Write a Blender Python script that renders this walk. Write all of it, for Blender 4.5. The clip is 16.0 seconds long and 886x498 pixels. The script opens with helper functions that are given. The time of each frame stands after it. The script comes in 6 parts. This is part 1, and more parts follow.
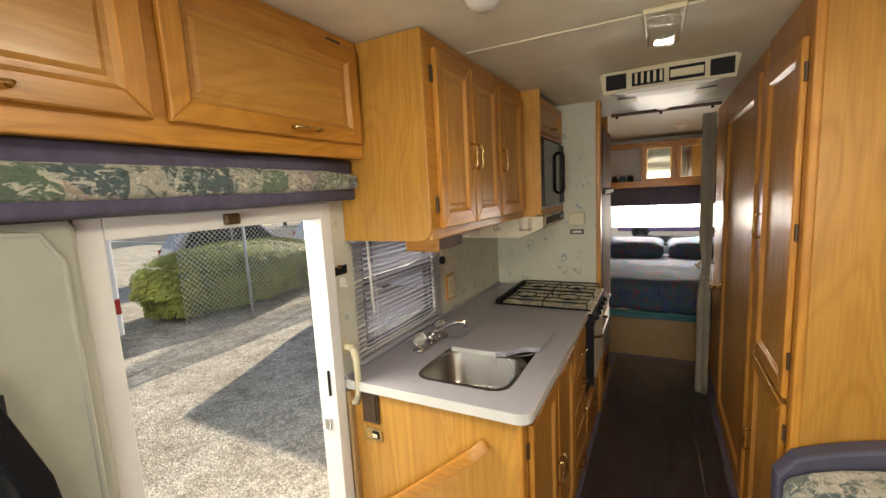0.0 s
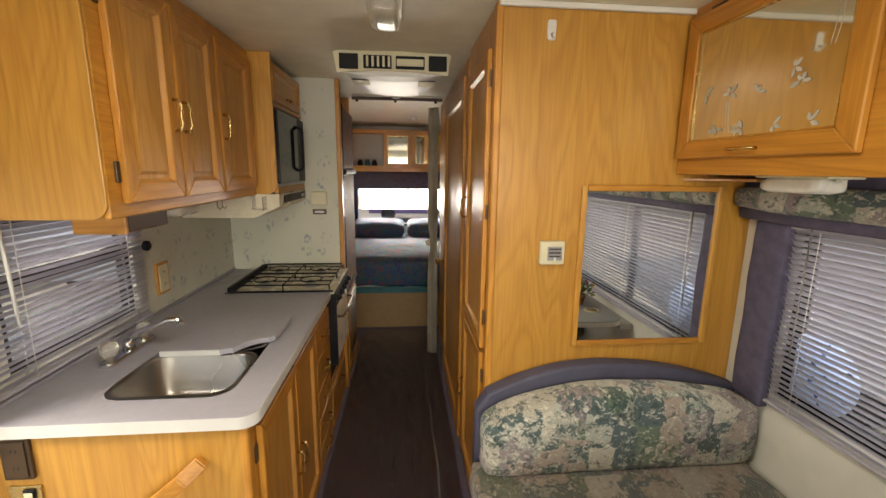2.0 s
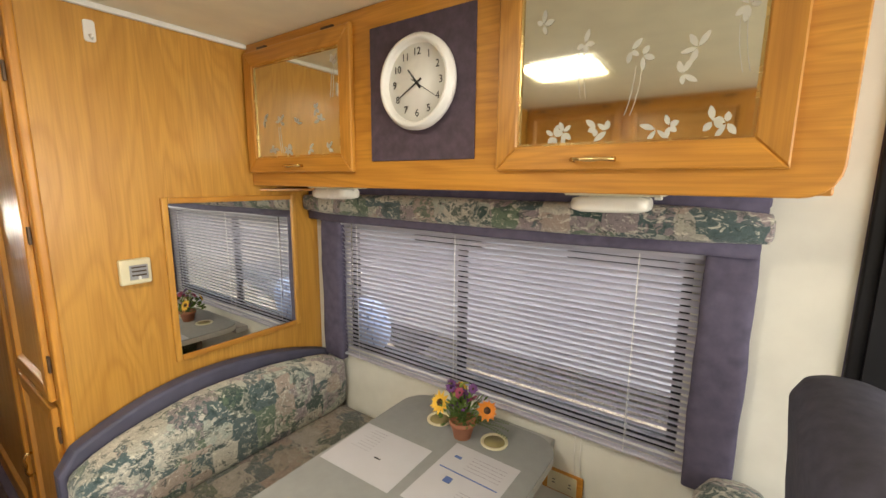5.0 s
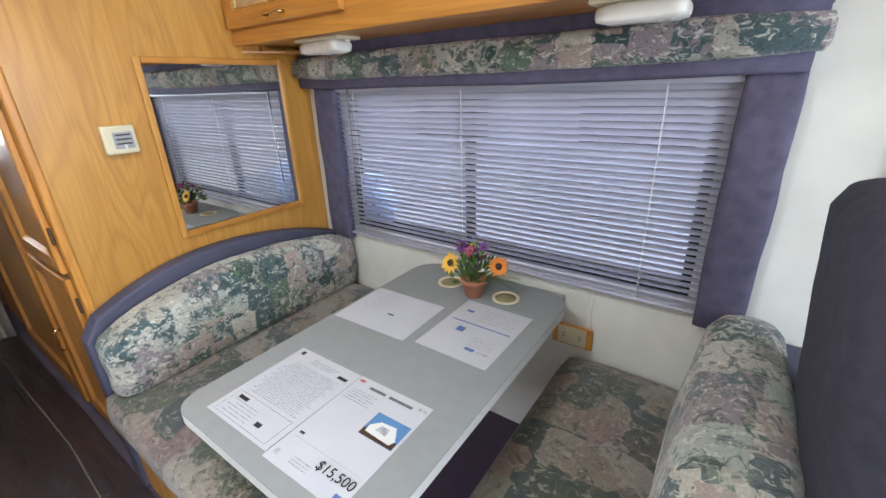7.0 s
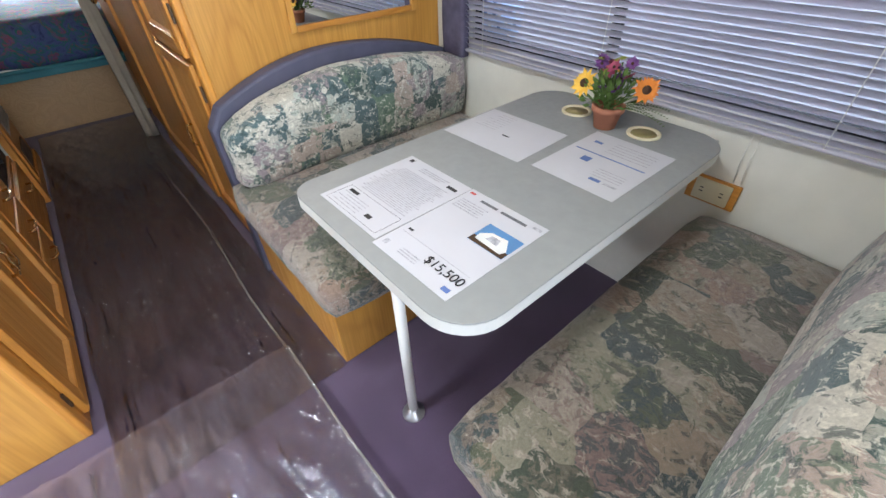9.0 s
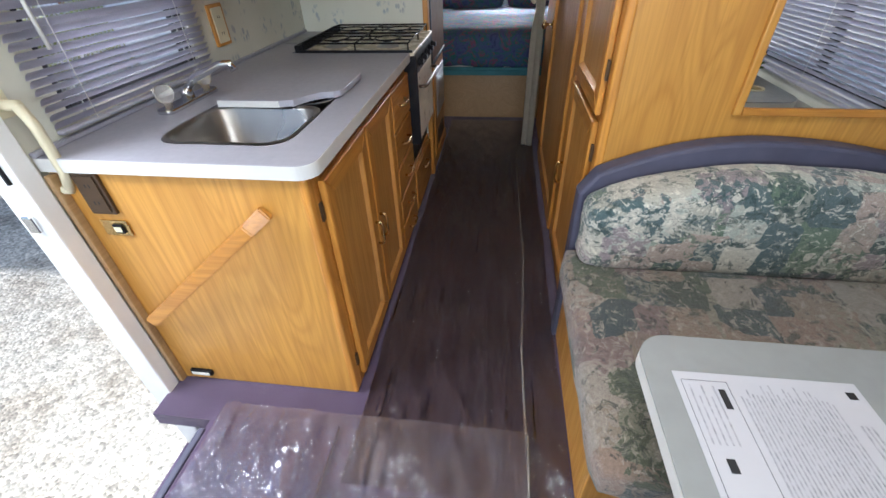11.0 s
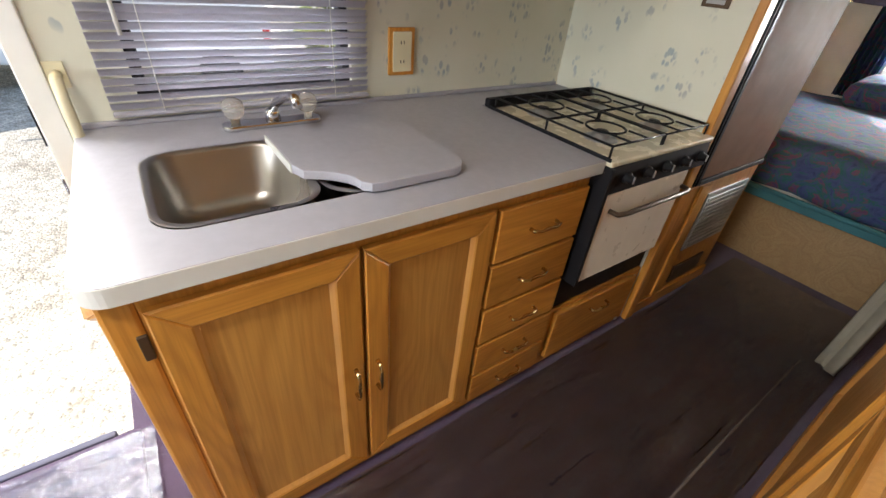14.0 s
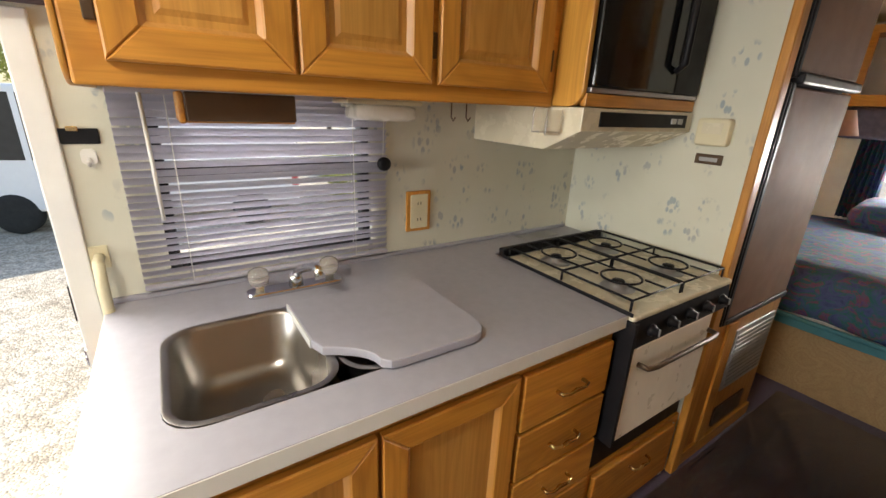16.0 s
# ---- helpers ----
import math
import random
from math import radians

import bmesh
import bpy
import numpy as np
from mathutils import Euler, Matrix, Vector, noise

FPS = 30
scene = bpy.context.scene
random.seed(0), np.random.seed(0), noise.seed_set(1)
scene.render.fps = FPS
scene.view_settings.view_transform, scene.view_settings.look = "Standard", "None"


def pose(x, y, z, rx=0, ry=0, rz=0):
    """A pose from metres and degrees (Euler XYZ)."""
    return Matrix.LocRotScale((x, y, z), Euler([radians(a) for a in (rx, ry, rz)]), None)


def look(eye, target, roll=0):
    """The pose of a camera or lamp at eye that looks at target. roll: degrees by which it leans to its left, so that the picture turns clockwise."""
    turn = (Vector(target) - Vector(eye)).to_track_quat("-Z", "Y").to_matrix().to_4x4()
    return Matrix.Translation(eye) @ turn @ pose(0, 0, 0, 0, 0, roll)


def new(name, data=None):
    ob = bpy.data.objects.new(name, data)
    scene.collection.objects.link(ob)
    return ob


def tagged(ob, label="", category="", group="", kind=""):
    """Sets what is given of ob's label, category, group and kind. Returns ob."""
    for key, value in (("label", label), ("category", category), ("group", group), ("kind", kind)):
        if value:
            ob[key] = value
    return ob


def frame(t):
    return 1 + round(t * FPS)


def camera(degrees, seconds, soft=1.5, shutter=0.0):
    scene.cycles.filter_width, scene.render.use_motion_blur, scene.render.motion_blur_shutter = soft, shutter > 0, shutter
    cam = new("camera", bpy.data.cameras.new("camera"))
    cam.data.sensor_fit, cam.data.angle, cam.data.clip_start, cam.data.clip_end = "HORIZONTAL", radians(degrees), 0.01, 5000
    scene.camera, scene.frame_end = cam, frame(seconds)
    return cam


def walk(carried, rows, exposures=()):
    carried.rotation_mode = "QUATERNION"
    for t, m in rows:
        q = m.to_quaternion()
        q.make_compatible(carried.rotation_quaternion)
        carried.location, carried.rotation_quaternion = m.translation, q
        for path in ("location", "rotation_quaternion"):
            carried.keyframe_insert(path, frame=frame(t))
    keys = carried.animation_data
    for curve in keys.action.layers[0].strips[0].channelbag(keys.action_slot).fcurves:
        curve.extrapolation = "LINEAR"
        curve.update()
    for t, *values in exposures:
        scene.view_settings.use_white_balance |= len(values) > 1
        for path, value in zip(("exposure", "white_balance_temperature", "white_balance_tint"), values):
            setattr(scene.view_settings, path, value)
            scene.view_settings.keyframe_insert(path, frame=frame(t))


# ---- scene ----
cam = camera(93.9, 16.0)
PATH = [
    (0, (0.179, 0.077, 1.598), (-0.744, 1.831, 1.332), -3.0),
    (0.5, (0.166, 0.094, 1.583), (-0.481, 1.962, 1.28), -2.2),
    (1, (0.168, 0.099, 1.577), (-0.199, 2.035, 1.24), -1.3),
    (1.5, (0.181, 0.126, 1.569), (0.101, 2.091, 1.201), -0.3),
    (2, (0.25, 0.171, 1.575), (0.433, 2.127, 1.2), 0.7),
    (2.5, (0.235, 0.171, 1.572), (0.806, 2.057, 1.225), 1.7),
    (3, (0.197, 0.126, 1.58), (1.188, 1.839, 1.293), 2.8),
    (3.5, (0.174, 0.09, 1.59), (1.475, 1.591, 1.36), 3.1),
    (4, (0.21, 0.038, 1.6), (1.711, 1.34, 1.378), 2.8),
    (4.2, (0.224, 0.012, 1.602), (1.779, 1.25, 1.378), 2.7),
    (6.3, (0.277, -0.061, 1.509), (1.887, 1.009, 0.997), -0.8),
    (6.5, (0.279, -0.05, 1.475), (1.858, 1.033, 0.898), -1.2),
    (7, (0.276, -0.02, 1.411), (1.779, 1.07, 0.668), -2.0),
    (7.5, (0.277, -0.003, 1.359), (1.686, 1.078, 0.439), -2.8),
    (8, (0.28, 0.003, 1.319), (1.608, 1.032, 0.234), -3.0),
    (8.5, (0.284, 0.021, 1.273), (1.507, 1.044, 0.066), -2.2),
    (9, (0.255, 0.063, 1.25), (1.227, 1.242, -0.041), -1.9),
    (9.5, (0.224, 0.113, 1.255), (0.824, 1.524, -0.029), -2.5),
    (10, (0.201, 0.166, 1.266), (0.424, 1.723, 0.032), -2.3),
    (10.2, (0.198, 0.184, 1.277), (0.3, 1.765, 0.057), -2.2),
    (12.3, (0.385, 1.031, 1.328), (-0.348, 2.493, 0.176), -0.4),
    (12.5, (0.373, 1.109, 1.328), (-0.473, 2.501, 0.167), 0.0),
    (13, (0.416, 1.278, 1.331), (-0.71, 2.463, 0.179), 1.7),
    (13.5, (0.46, 1.377, 1.329), (-0.792, 2.427, 0.175), 4.7),
    (14, (0.465, 1.411, 1.321), (-0.844, 2.41, 0.187), 5.6),
    (14.5, (0.463, 1.421, 1.329), (-0.917, 2.419, 0.279), 4.8),
    (15, (0.45, 1.424, 1.356), (-1.01, 2.449, 0.452), 3.8),
    (15.5, (0.423, 1.429, 1.391), (-1.096, 2.473, 0.614), 3.2),
    (16, (0.399, 1.433, 1.426), (-1.17, 2.488, 0.776), 2.4),
]
walk(cam, [(t, look(eye, target, roll)) for t, eye, target, roll in PATH], [(0, 0.3, 7600, 10), (2, 0.4, 7600, 10), (2.5, 0.5, 6300, 10), (3, 0.5, 5750, 10), (3.5, 0.5, 6300, 10), (4.2, 0.6, 7500, 10), (6.5, 0.6, 6350, 10), (7, 0.7, 5700, 10), (8.5, 0.9, 6250, 10), (9.5, 0.8, 5250, 10), (10.2, 0.6, 5500, 10), (12.5, 0.9, 5800, 10), (13.5, 1.1, 6200, 10), (14.5, 1.2, 6600, 10), (16, 1.1, 6900, 10)])

# ---- world, sun, large lights ----
SUN_EL, SUN_DIR = radians(28), Vector((-0.28, 0.96, 0)).normalized()
world = bpy.data.worlds.new("sky")
scene.world = world
world.use_nodes = True
wn = world.node_tree.nodes
sky = wn.new("ShaderNodeTexSky")
sky.sky_type, sky.sun_disc = "NISHITA", False
sky.sun_elevation, sky.sun_rotation = SUN_EL, math.atan2(SUN_DIR.x, SUN_DIR.y)
world.node_tree.links.new(sky.outputs["Color"], wn["Background"].inputs["Color"])
wn["Background"].inputs["Strength"].default_value = 0.15

sun_data = bpy.data.lights.new("sun", "SUN")
sun_data.energy, sun_data.angle, sun_data.color = 5.0, radians(0.6), (1.0, 0.95, 0.87)
sun = new("sun", sun_data)
sun.matrix_world = look((SUN_DIR.x * 30, SUN_DIR.y * 30, 30 * math.tan(SUN_EL)), (0, 0, 0))


def area(name, eye, target, w, h, watts, color=(1, 1, 1)):
    d = bpy.data.lights.new(name, "AREA")
    d.shape, d.size, d.size_y, d.energy, d.color = "RECTANGLE", w, h, watts, color
    o = new(name, d)
    o.matrix_world = look(eye, target)
    return o


area("windshield_daylight", (0.35, -1.95, 1.45), (0.35, 0, 1.1), 1.9, 0.85, 37, (0.97, 0.98, 1.0))
area("door_daylight", (-1.5, 0.85, 1.9), (-0.3, 0.85, 0.6), 0.9, 0.8, 50, (1.0, 0.97, 0.92))
area("rear_window_daylight", (0.35, 6.25, 1.25), (0.35, 4.5, 0.9), 1.5, 0.5, 34, (1.0, 0.98, 0.95))
area("dinette_window_daylight", (2.15, 0.75, 2.0), (1.2, 0.75, 0.9), 1.5, 0.7, 40, (0.95, 0.97, 1.0))
area("galley_window_daylight", (-1.4, 1.7, 1.95), (-0.5, 1.7, 1.0), 0.7, 0.5, 9, (1.0, 0.98, 0.95))
area("roof_vent_daylight", (0.2, 0.70, 2.155), (0.2, 0.70, 0), 0.34, 0.34, 12, (1.0, 0.97, 0.9))


# ---- materials ----
class Mat:
    def __init__(self, name, rough=0.5, metal=0.0, color=(0.5, 0.5, 0.5), spec=0.5):
        self.m = bpy.data.materials.new(name)
        self.m.use_nodes = True
        self.nt = self.m.node_tree
        self.b = self.nt.nodes["Principled BSDF"]
        self.b.inputs["Roughness"].default_value = rough
        self.b.inputs["Metallic"].default_value = metal
        self.b.inputs["Base Color"].default_value = (*color, 1)
        self.b.inputs["Specular IOR Level"].default_value = spec
        self.tc = None

    def node(self, kind, **kw):
        n = self.nt.nodes.new(kind)
        for k, v in kw.items():
            n.inputs[k.replace("_", " ")].default_value = v
        return n

    def link(self, a, b):
        self.nt.links.new(a, b)

    def coord(self, scale=(1, 1, 1)):
        if self.tc is None:
            self.tc = self.nt.nodes.new("ShaderNodeTexCoord")
        mp = self.node("ShaderNodeMapping", Scale=scale)
        self.link(self.tc.outputs["Object"], mp.inputs["Vector"])
        return mp.outputs["Vector"]

    def noise(self, scale, detail=4, vec=None, distortion=0.0, rough=0.5):
        n = self.node("ShaderNodeTexNoise", Scale=scale, Detail=detail, Distortion=distortion, Roughness=rough)
        self.link(vec if vec else self.coord(), n.inputs["Vector"])
        return n.outputs["Fac"]

    def voronoi(self, scale, vec=None, feature="F1", metric="EUCLIDEAN", rnd=1.0):
        n = self.node("ShaderNodeTexVoronoi", Scale=scale, Randomness=rnd)
        n.feature, n.distance = feature, metric
        self.link(vec if vec else self.coord(), n.inputs["Vector"])
        return n

    def ramp(self, fac, stops, mode="LINEAR"):
        r = self.nt.nodes.new("ShaderNodeValToRGB")
        r.color_ramp.interpolation = mode
        e = r.color_ramp.elements
        while len(e) < len(stops):
            e.new(0.5)
        for el, (p, c) in zip(e, stops):
            el.position = p
            el.color = (*c, 1) if isinstance(c, tuple) else (c, c, c, 1)
        self.link(fac, r.inputs["Fac"])
        return r.outputs["Color"]

    def math(self, op, a, b=0.0):
        n = self.nt.nodes.new("ShaderNodeMath")
        n.operation = op
        for i, v in enumerate((a, b)):
            if isinstance(v, (int, float)):
                n.inputs[i].default_value = v
            else:
                self.link(v, n.inputs[i])
        return n.outputs["Value"]

    def mix(self, fac, a, b, blend="MIX"):
        n = self.nt.nodes.new("ShaderNodeMix")
        n.data_type, n.blend_type = "RGBA", blend
        for k, v in ((0, fac), (6, a), (7, b)):
            if isinstance(v, (int, float)):
                n.inputs[k].default_value = v
            elif isinstance(v, tuple):
                n.inputs[k].default_value = (*v, 1)
            else:
                self.link(v, n.inputs[k])
        return n.outputs[2]

    def color(self, c):
        self.link(c, self.b.inputs["Base Color"])
        return self

    def rough(self, fac, lo, hi):
        self.link(self.ramp(fac, [(0.25, lo), (0.75, hi)]), self.b.inputs["Roughness"])
        return self

    def bump(self, height, strength=0.3, dist=0.002):
        n = self.node("ShaderNodeBump", Strength=strength, Distance=dist)
        self.link(height, n.inputs["Height"])
        self.link(n.outputs["Normal"], self.b.inputs["Normal"])
        return self


def plain(name, color, rough=0.5, metal=0.0, vary=0.12, scale=9, grain=180, bump=0.05, spec=0.5):
    m = Mat(name, rough, metal, color, spec)
    f = m.noise(scale, 5)
    lo = tuple(c * (1 - vary) for c in color)
    hi = tuple(min(1, c * (1 + vary)) for c in color)
    m.color(m.ramp(f, [(0.3, lo), (0.7, hi)]))
    m.rough(m.noise(scale * 2.3, 4), max(0.02, rough - 0.06), min(1, rough + 0.08))
    if bump:
        m.bump(m.noise(grain, 3), bump, 0.001)
    return m.m


def oak(name, axis, light=(0.64, 0.295, 0.048), dark=(0.37, 0.14, 0.018), rough=0.36):
    m = Mat(name, rough)
    st = [4.0, 4.0, 4.0]
    st[axis] = 0.75
    fine = [60.0, 60.0, 60.0]
    fine[axis] = 1.6
    low = m.noise(1.0, 2, m.coord(tuple(st)), 0.25)
    wob = m.noise(9.0, 3, m.coord(tuple(v * 0.35 for v in st)))
    rings = m.math("SINE", m.math("ADD", m.math("MULTIPLY", low, 40.0), m.math("MULTIPLY", wob, 2.0)))
    rings = m.math("POWER", m.math("ADD", m.math("MULTIPLY", rings, 0.5), 0.5), 3.5)
    fine_rings = m.math("SINE", m.math("ADD", m.math("MULTIPLY", low, 125.0), m.math("MULTIPLY", wob, 3.0)))
    fine_rings = m.math("POWER", m.math("ADD", m.math("MULTIPLY", fine_rings, 0.5), 0.5), 2.0)
    rings = m.math("ADD", m.math("MULTIPLY", rings, 0.4), m.math("MULTIPLY", fine_rings, 0.6))
    pores = m.noise(2.2, 5, m.coord(tuple(fine)), 0.1, 0.6)
    base = m.ramp(low, [(0.25, light), (0.75, tuple(a * 0.75 + b * 0.25 for a, b in zip(light, dark)))])
    col = m.mix(m.math("MULTIPLY", rings, 0.6), base, dark)
    pf = m.ramp(pores, [(0.42, 0.0), (0.68, 0.4)])
    col = m.mix(pf, col, tuple(c * 0.8 for c in dark))
    oi = m.nt.nodes.new("ShaderNodeObjectInfo")
    tint = m.ramp(oi.outputs["Random"], [(0.0, 0.86), (1.0, 1.08)])
    m.color(m.mix(1.0, col, tint, "MULTIPLY"))
    m.rough(pores, rough - 0.06, rough + 0.14)
    m.bump(pores, 0.12, 0.001)
    m.b.inputs["Coat Weight"].default_value = 0.22
    m.b.inputs["Coat Roughness"].default_value = 0.22
    return m.m


OAK_X, OAK_Y, OAK_Z = (oak("oak_grain_" + a, i) for i, a in enumerate("xyz"))
OAK_PALE = oak("oak_veneer_panel", 2, (0.62, 0.32, 0.060), (0.41, 0.18, 0.028), 0.34)
OAK_VENEER = oak("oak_door_panel", 2, (0.64, 0.33, 0.078), (0.43, 0.19, 0.034), 0.36)
OAK_VENEER_Y = oak("oak_wide_door_panel", 1, (0.64, 0.33, 0.078), (0.43, 0.19, 0.034), 0.36)
# bead oak lightened to stand in for the light its slope catches
OAK_BEAD = oak("oak_lit_moulding", 2, (0.62, 0.31, 0.085), (0.50, 0.23, 0.055), 0.3)
OAK_DULL = oak("oak_plinth", 1, (0.42, 0.27, 0.12), (0.30, 0.18, 0.075), 0.5)


def fabric(name, cols, scale=9.0, rough=0.92, dark=(0.03, 0.06, 0.055)):
    m = Mat(name, rough, spec=0.2)
    wob = m.nt.nodes.new("ShaderNodeTexNoise")
    wob.inputs["Scale"].default_value = 16.0
    m.link(m.coord(), wob.inputs["Vector"])
    warp = m.mix(0.025, m.coord(), wob.outputs["Color"], "ADD")
    v = m.voronoi(scale, warp, "F1", "CHEBYCHEV", 0.75)
    sep = m.nt.nodes.new("ShaderNodeSeparateColor")
    m.link(v.outputs["Color"], sep.inputs["Color"])
    n = len(cols)
    patch = m.ramp(sep.outputs[0], [(i / n, c) for i, c in enumerate(cols)], "CONSTANT")
    patch2 = m.ramp(sep.outputs[1], [(i / n, c) for i, c in enumerate(cols[::-1])], "CONSTANT")
    blot = m.ramp(m.noise(26, 6, None, 1.2, 0.68), [(0.49, 0.0), (0.53, 0.85)])
    col = m.mix(m.math("MULTIPLY", blot, m.ramp(sep.outputs[2], [(0.3, 0.0), (0.5, 1.0)])), patch, patch2)
    leafy = m.ramp(m.noise(24, 6, m.coord((1.0, 1.0, 1.3)), 1.0, 0.7), [(0.55, 0.0), (0.59, 0.75)])
    col = m.mix(leafy, col, dark)
    pale = m.ramp(m.noise(48, 5, m.coord((1.0, 0.7, 1.3)), 0.8, 0.7), [(0.55, 0.0), (0.60, 0.7)])
    col = m.mix(pale, col, tuple(min(1, c * 1.35) for c in cols[-1]))
    weave = m.ramp(m.noise(150, 3, None, 0.0, 0.7), [(0.3, 0.78), (0.7, 1.18)])
    col = m.mix(1.0, col, weave, "MULTIPLY")
    m.color(col)
    m.bump(m.noise(260, 4, None, 0.0, 0.7), 0.8, 0.005)
    m.b.inputs["Sheen Weight"].default_value = 0.35
    return m.m


FABRIC = fabric("patchwork_tapestry", [(0.44, 0.43, 0.36), (0.045, 0.085, 0.075), (0.30, 0.25, 0.26), (0.42, 0.46, 0.40), (0.13, 0.19, 0.13), (0.42, 0.34, 0.29), (0.08, 0.125, 0.13), (0.56, 0.54, 0.46)], 11.0)
# browner, darker palette for the seat cushions
FABRIC_SEAT = fabric("dark_patchwork_tapestry", [(0.21, 0.165, 0.12), (0.05, 0.06, 0.042), (0.16, 0.11, 0.10), (0.20, 0.185, 0.135), (0.08, 0.09, 0.055), (0.22, 0.155, 0.115), (0.045, 0.06, 0.06), (0.25, 0.215, 0.175)], 9.0, 0.95, (0.04, 0.045, 0.035))
NAVY = plain("slate_blue_vinyl", (0.072, 0.072, 0.112), 0.62, vary=0.15, grain=260, bump=0.25)
NAVY_CLOTH = plain("dusky_purple_cloth", (0.095, 0.085, 0.135), 0.9, vary=0.2, scale=25, grain=500, bump=0.5)
SEAT_CLOTH = plain("dark_slate_upholstery", (0.05, 0.05, 0.075), 0.85, vary=0.2, scale=30, grain=500, bump=0.4)
PLUM_CLOTH = plain("dark_plum_cloth", (0.085, 0.06, 0.08), 0.95, vary=0.2, scale=40, grain=600, bump=0.5)
CREAM_WALL = plain("cream_wall_vinyl", (0.72, 0.71, 0.64), 0.55, vary=0.05, grain=300, bump=0.15)
CEIL = plain("ceiling_vinyl", (0.83, 0.78, 0.60), 0.6, vary=0.05, grain=350, bump=0.2)
PILLAR = plain("grey_green_pillar_vinyl", (0.42, 0.43, 0.36), 0.55, vary=0.06, grain=300, bump=0.15)
WHITE = plain("white_plastic", (0.78, 0.77, 0.72), 0.35, vary=0.04, bump=0)
IVORY = plain("ivory_plastic", (0.70, 0.64, 0.44), 0.4, vary=0.06, bump=0)
BLACK = plain("black_plastic", (0.010, 0.010, 0.012), 0.45, vary=0.2, bump=0, spec=0.2)
BLACK_GLOSS = plain("black_glass", (0.008, 0.008, 0.009), 0.08, vary=0.1, bump=0)
ENAMEL = plain("almond_enamel", (0.72, 0.66, 0.50), 0.25, vary=0.07, bump=0)
OVEN_DOOR = plain("almond_oven_door", (0.78, 0.73, 0.62), 0.3, vary=0.06, bump=0)
CHROME = plain("chrome", (0.72, 0.72, 0.72), 0.12, 1.0, vary=0.04, bump=0)
BRASS = plain("brass", (0.62, 0.45, 0.20), 0.24, 1.0, vary=0.1, bump=0)
BRONZE = plain("dark_bronze", (0.10, 0.065, 0.04), 0.4, 0.6, vary=0.2, bump=0)
GREY_METAL = plain("grey_metal", (0.42, 0.42, 0.43), 0.35, 0.8, vary=0.1, bump=0)
LAMINATE = plain("grey_laminate", (0.355, 0.35, 0.395), 0.38, vary=0.04, scale=30, grain=600, bump=0.06)
TABLE_TOP = plain("grey_green_laminate", (0.27, 0.28, 0.275), 0.42, vary=0.04, scale=30, grain=600, bump=0.06)
BAND = plain("pale_edge_band", (0.66, 0.66, 0.63), 0.4, vary=0.05, bump=0)
FRIDGE = plain("brown_fridge_panel", (0.20, 0.115, 0.075), 0.62, vary=0.08, bump=0.02, spec=0.08)
TERRACOTTA = plain("terracotta", (0.42, 0.17, 0.10), 0.85, vary=0.15, bump=0.3)
BEIGE_CLOTH = plain("beige_drape", (0.60, 0.55, 0.43), 0.9, vary=0.1, grain=500, bump=0.4)
PAPER = plain("white_paper", (0.5, 0.5, 0.53), 0.6, vary=0.03, bump=0)
INK = plain("black_ink", (0.02, 0.02, 0.022), 0.6, vary=0.1, bump=0)
GREY_INK = plain("grey_print", (0.38, 0.38, 0.41), 0.6, vary=0.3, scale=120, bump=0)
DARK_PRINT = plain("dark_grey_print", (0.12, 0.12, 0.13), 0.6, vary=0.3, scale=160, bump=0)
BLUE_INK = plain("blue_print", (0.10, 0.16, 0.38), 0.6, vary=0.2, bump=0)
RED_INK = plain("red_print", (0.45, 0.08, 0.07), 0.6, bump=0)
TEAL = plain("teal_piping", (0.045, 0.17, 0.20), 0.8, bump=0.1)
WHITE_PAINT = plain("white_painted_metal", (0.80, 0.80, 0.78), 0.35, vary=0.04, bump=0)
SHADE = plain("pink_lampshade", (0.42, 0.24, 0.19), 0.9, bump=0.2)

# brushed sink steel
_m = Mat("brushed_steel", 0.3, 1.0, (0.5, 0.49, 0.47))
_b = _m.noise(3, 2, _m.coord((1, 1, 1)))
_m.color(_m.ramp(_b, [(0.3, (0.27, 0.255, 0.24)), (0.7, (0.42, 0.40, 0.37))]))
_m.rough(_b, 0.22, 0.38)
STEEL = _m.m

# carpet
_m = Mat("plum_carpet", 1.0, spec=0.1)
_c = _m.ramp(_m.noise(5, 4), [(0.3, (0.085, 0.056, 0.108)), (0.7, (0.13, 0.088, 0.165))])
_m.color(_m.mix(_m.ramp(_m.noise(330, 3), [(0.35, 0.0), (0.65, 0.5)]), _c, (0.05, 0.03, 0.05)))
_m.bump(_m.noise(380, 3), 0.9, 0.006)
_m.b.inputs["Sheen Weight"].default_value = 0.3
CARPET = _m.m

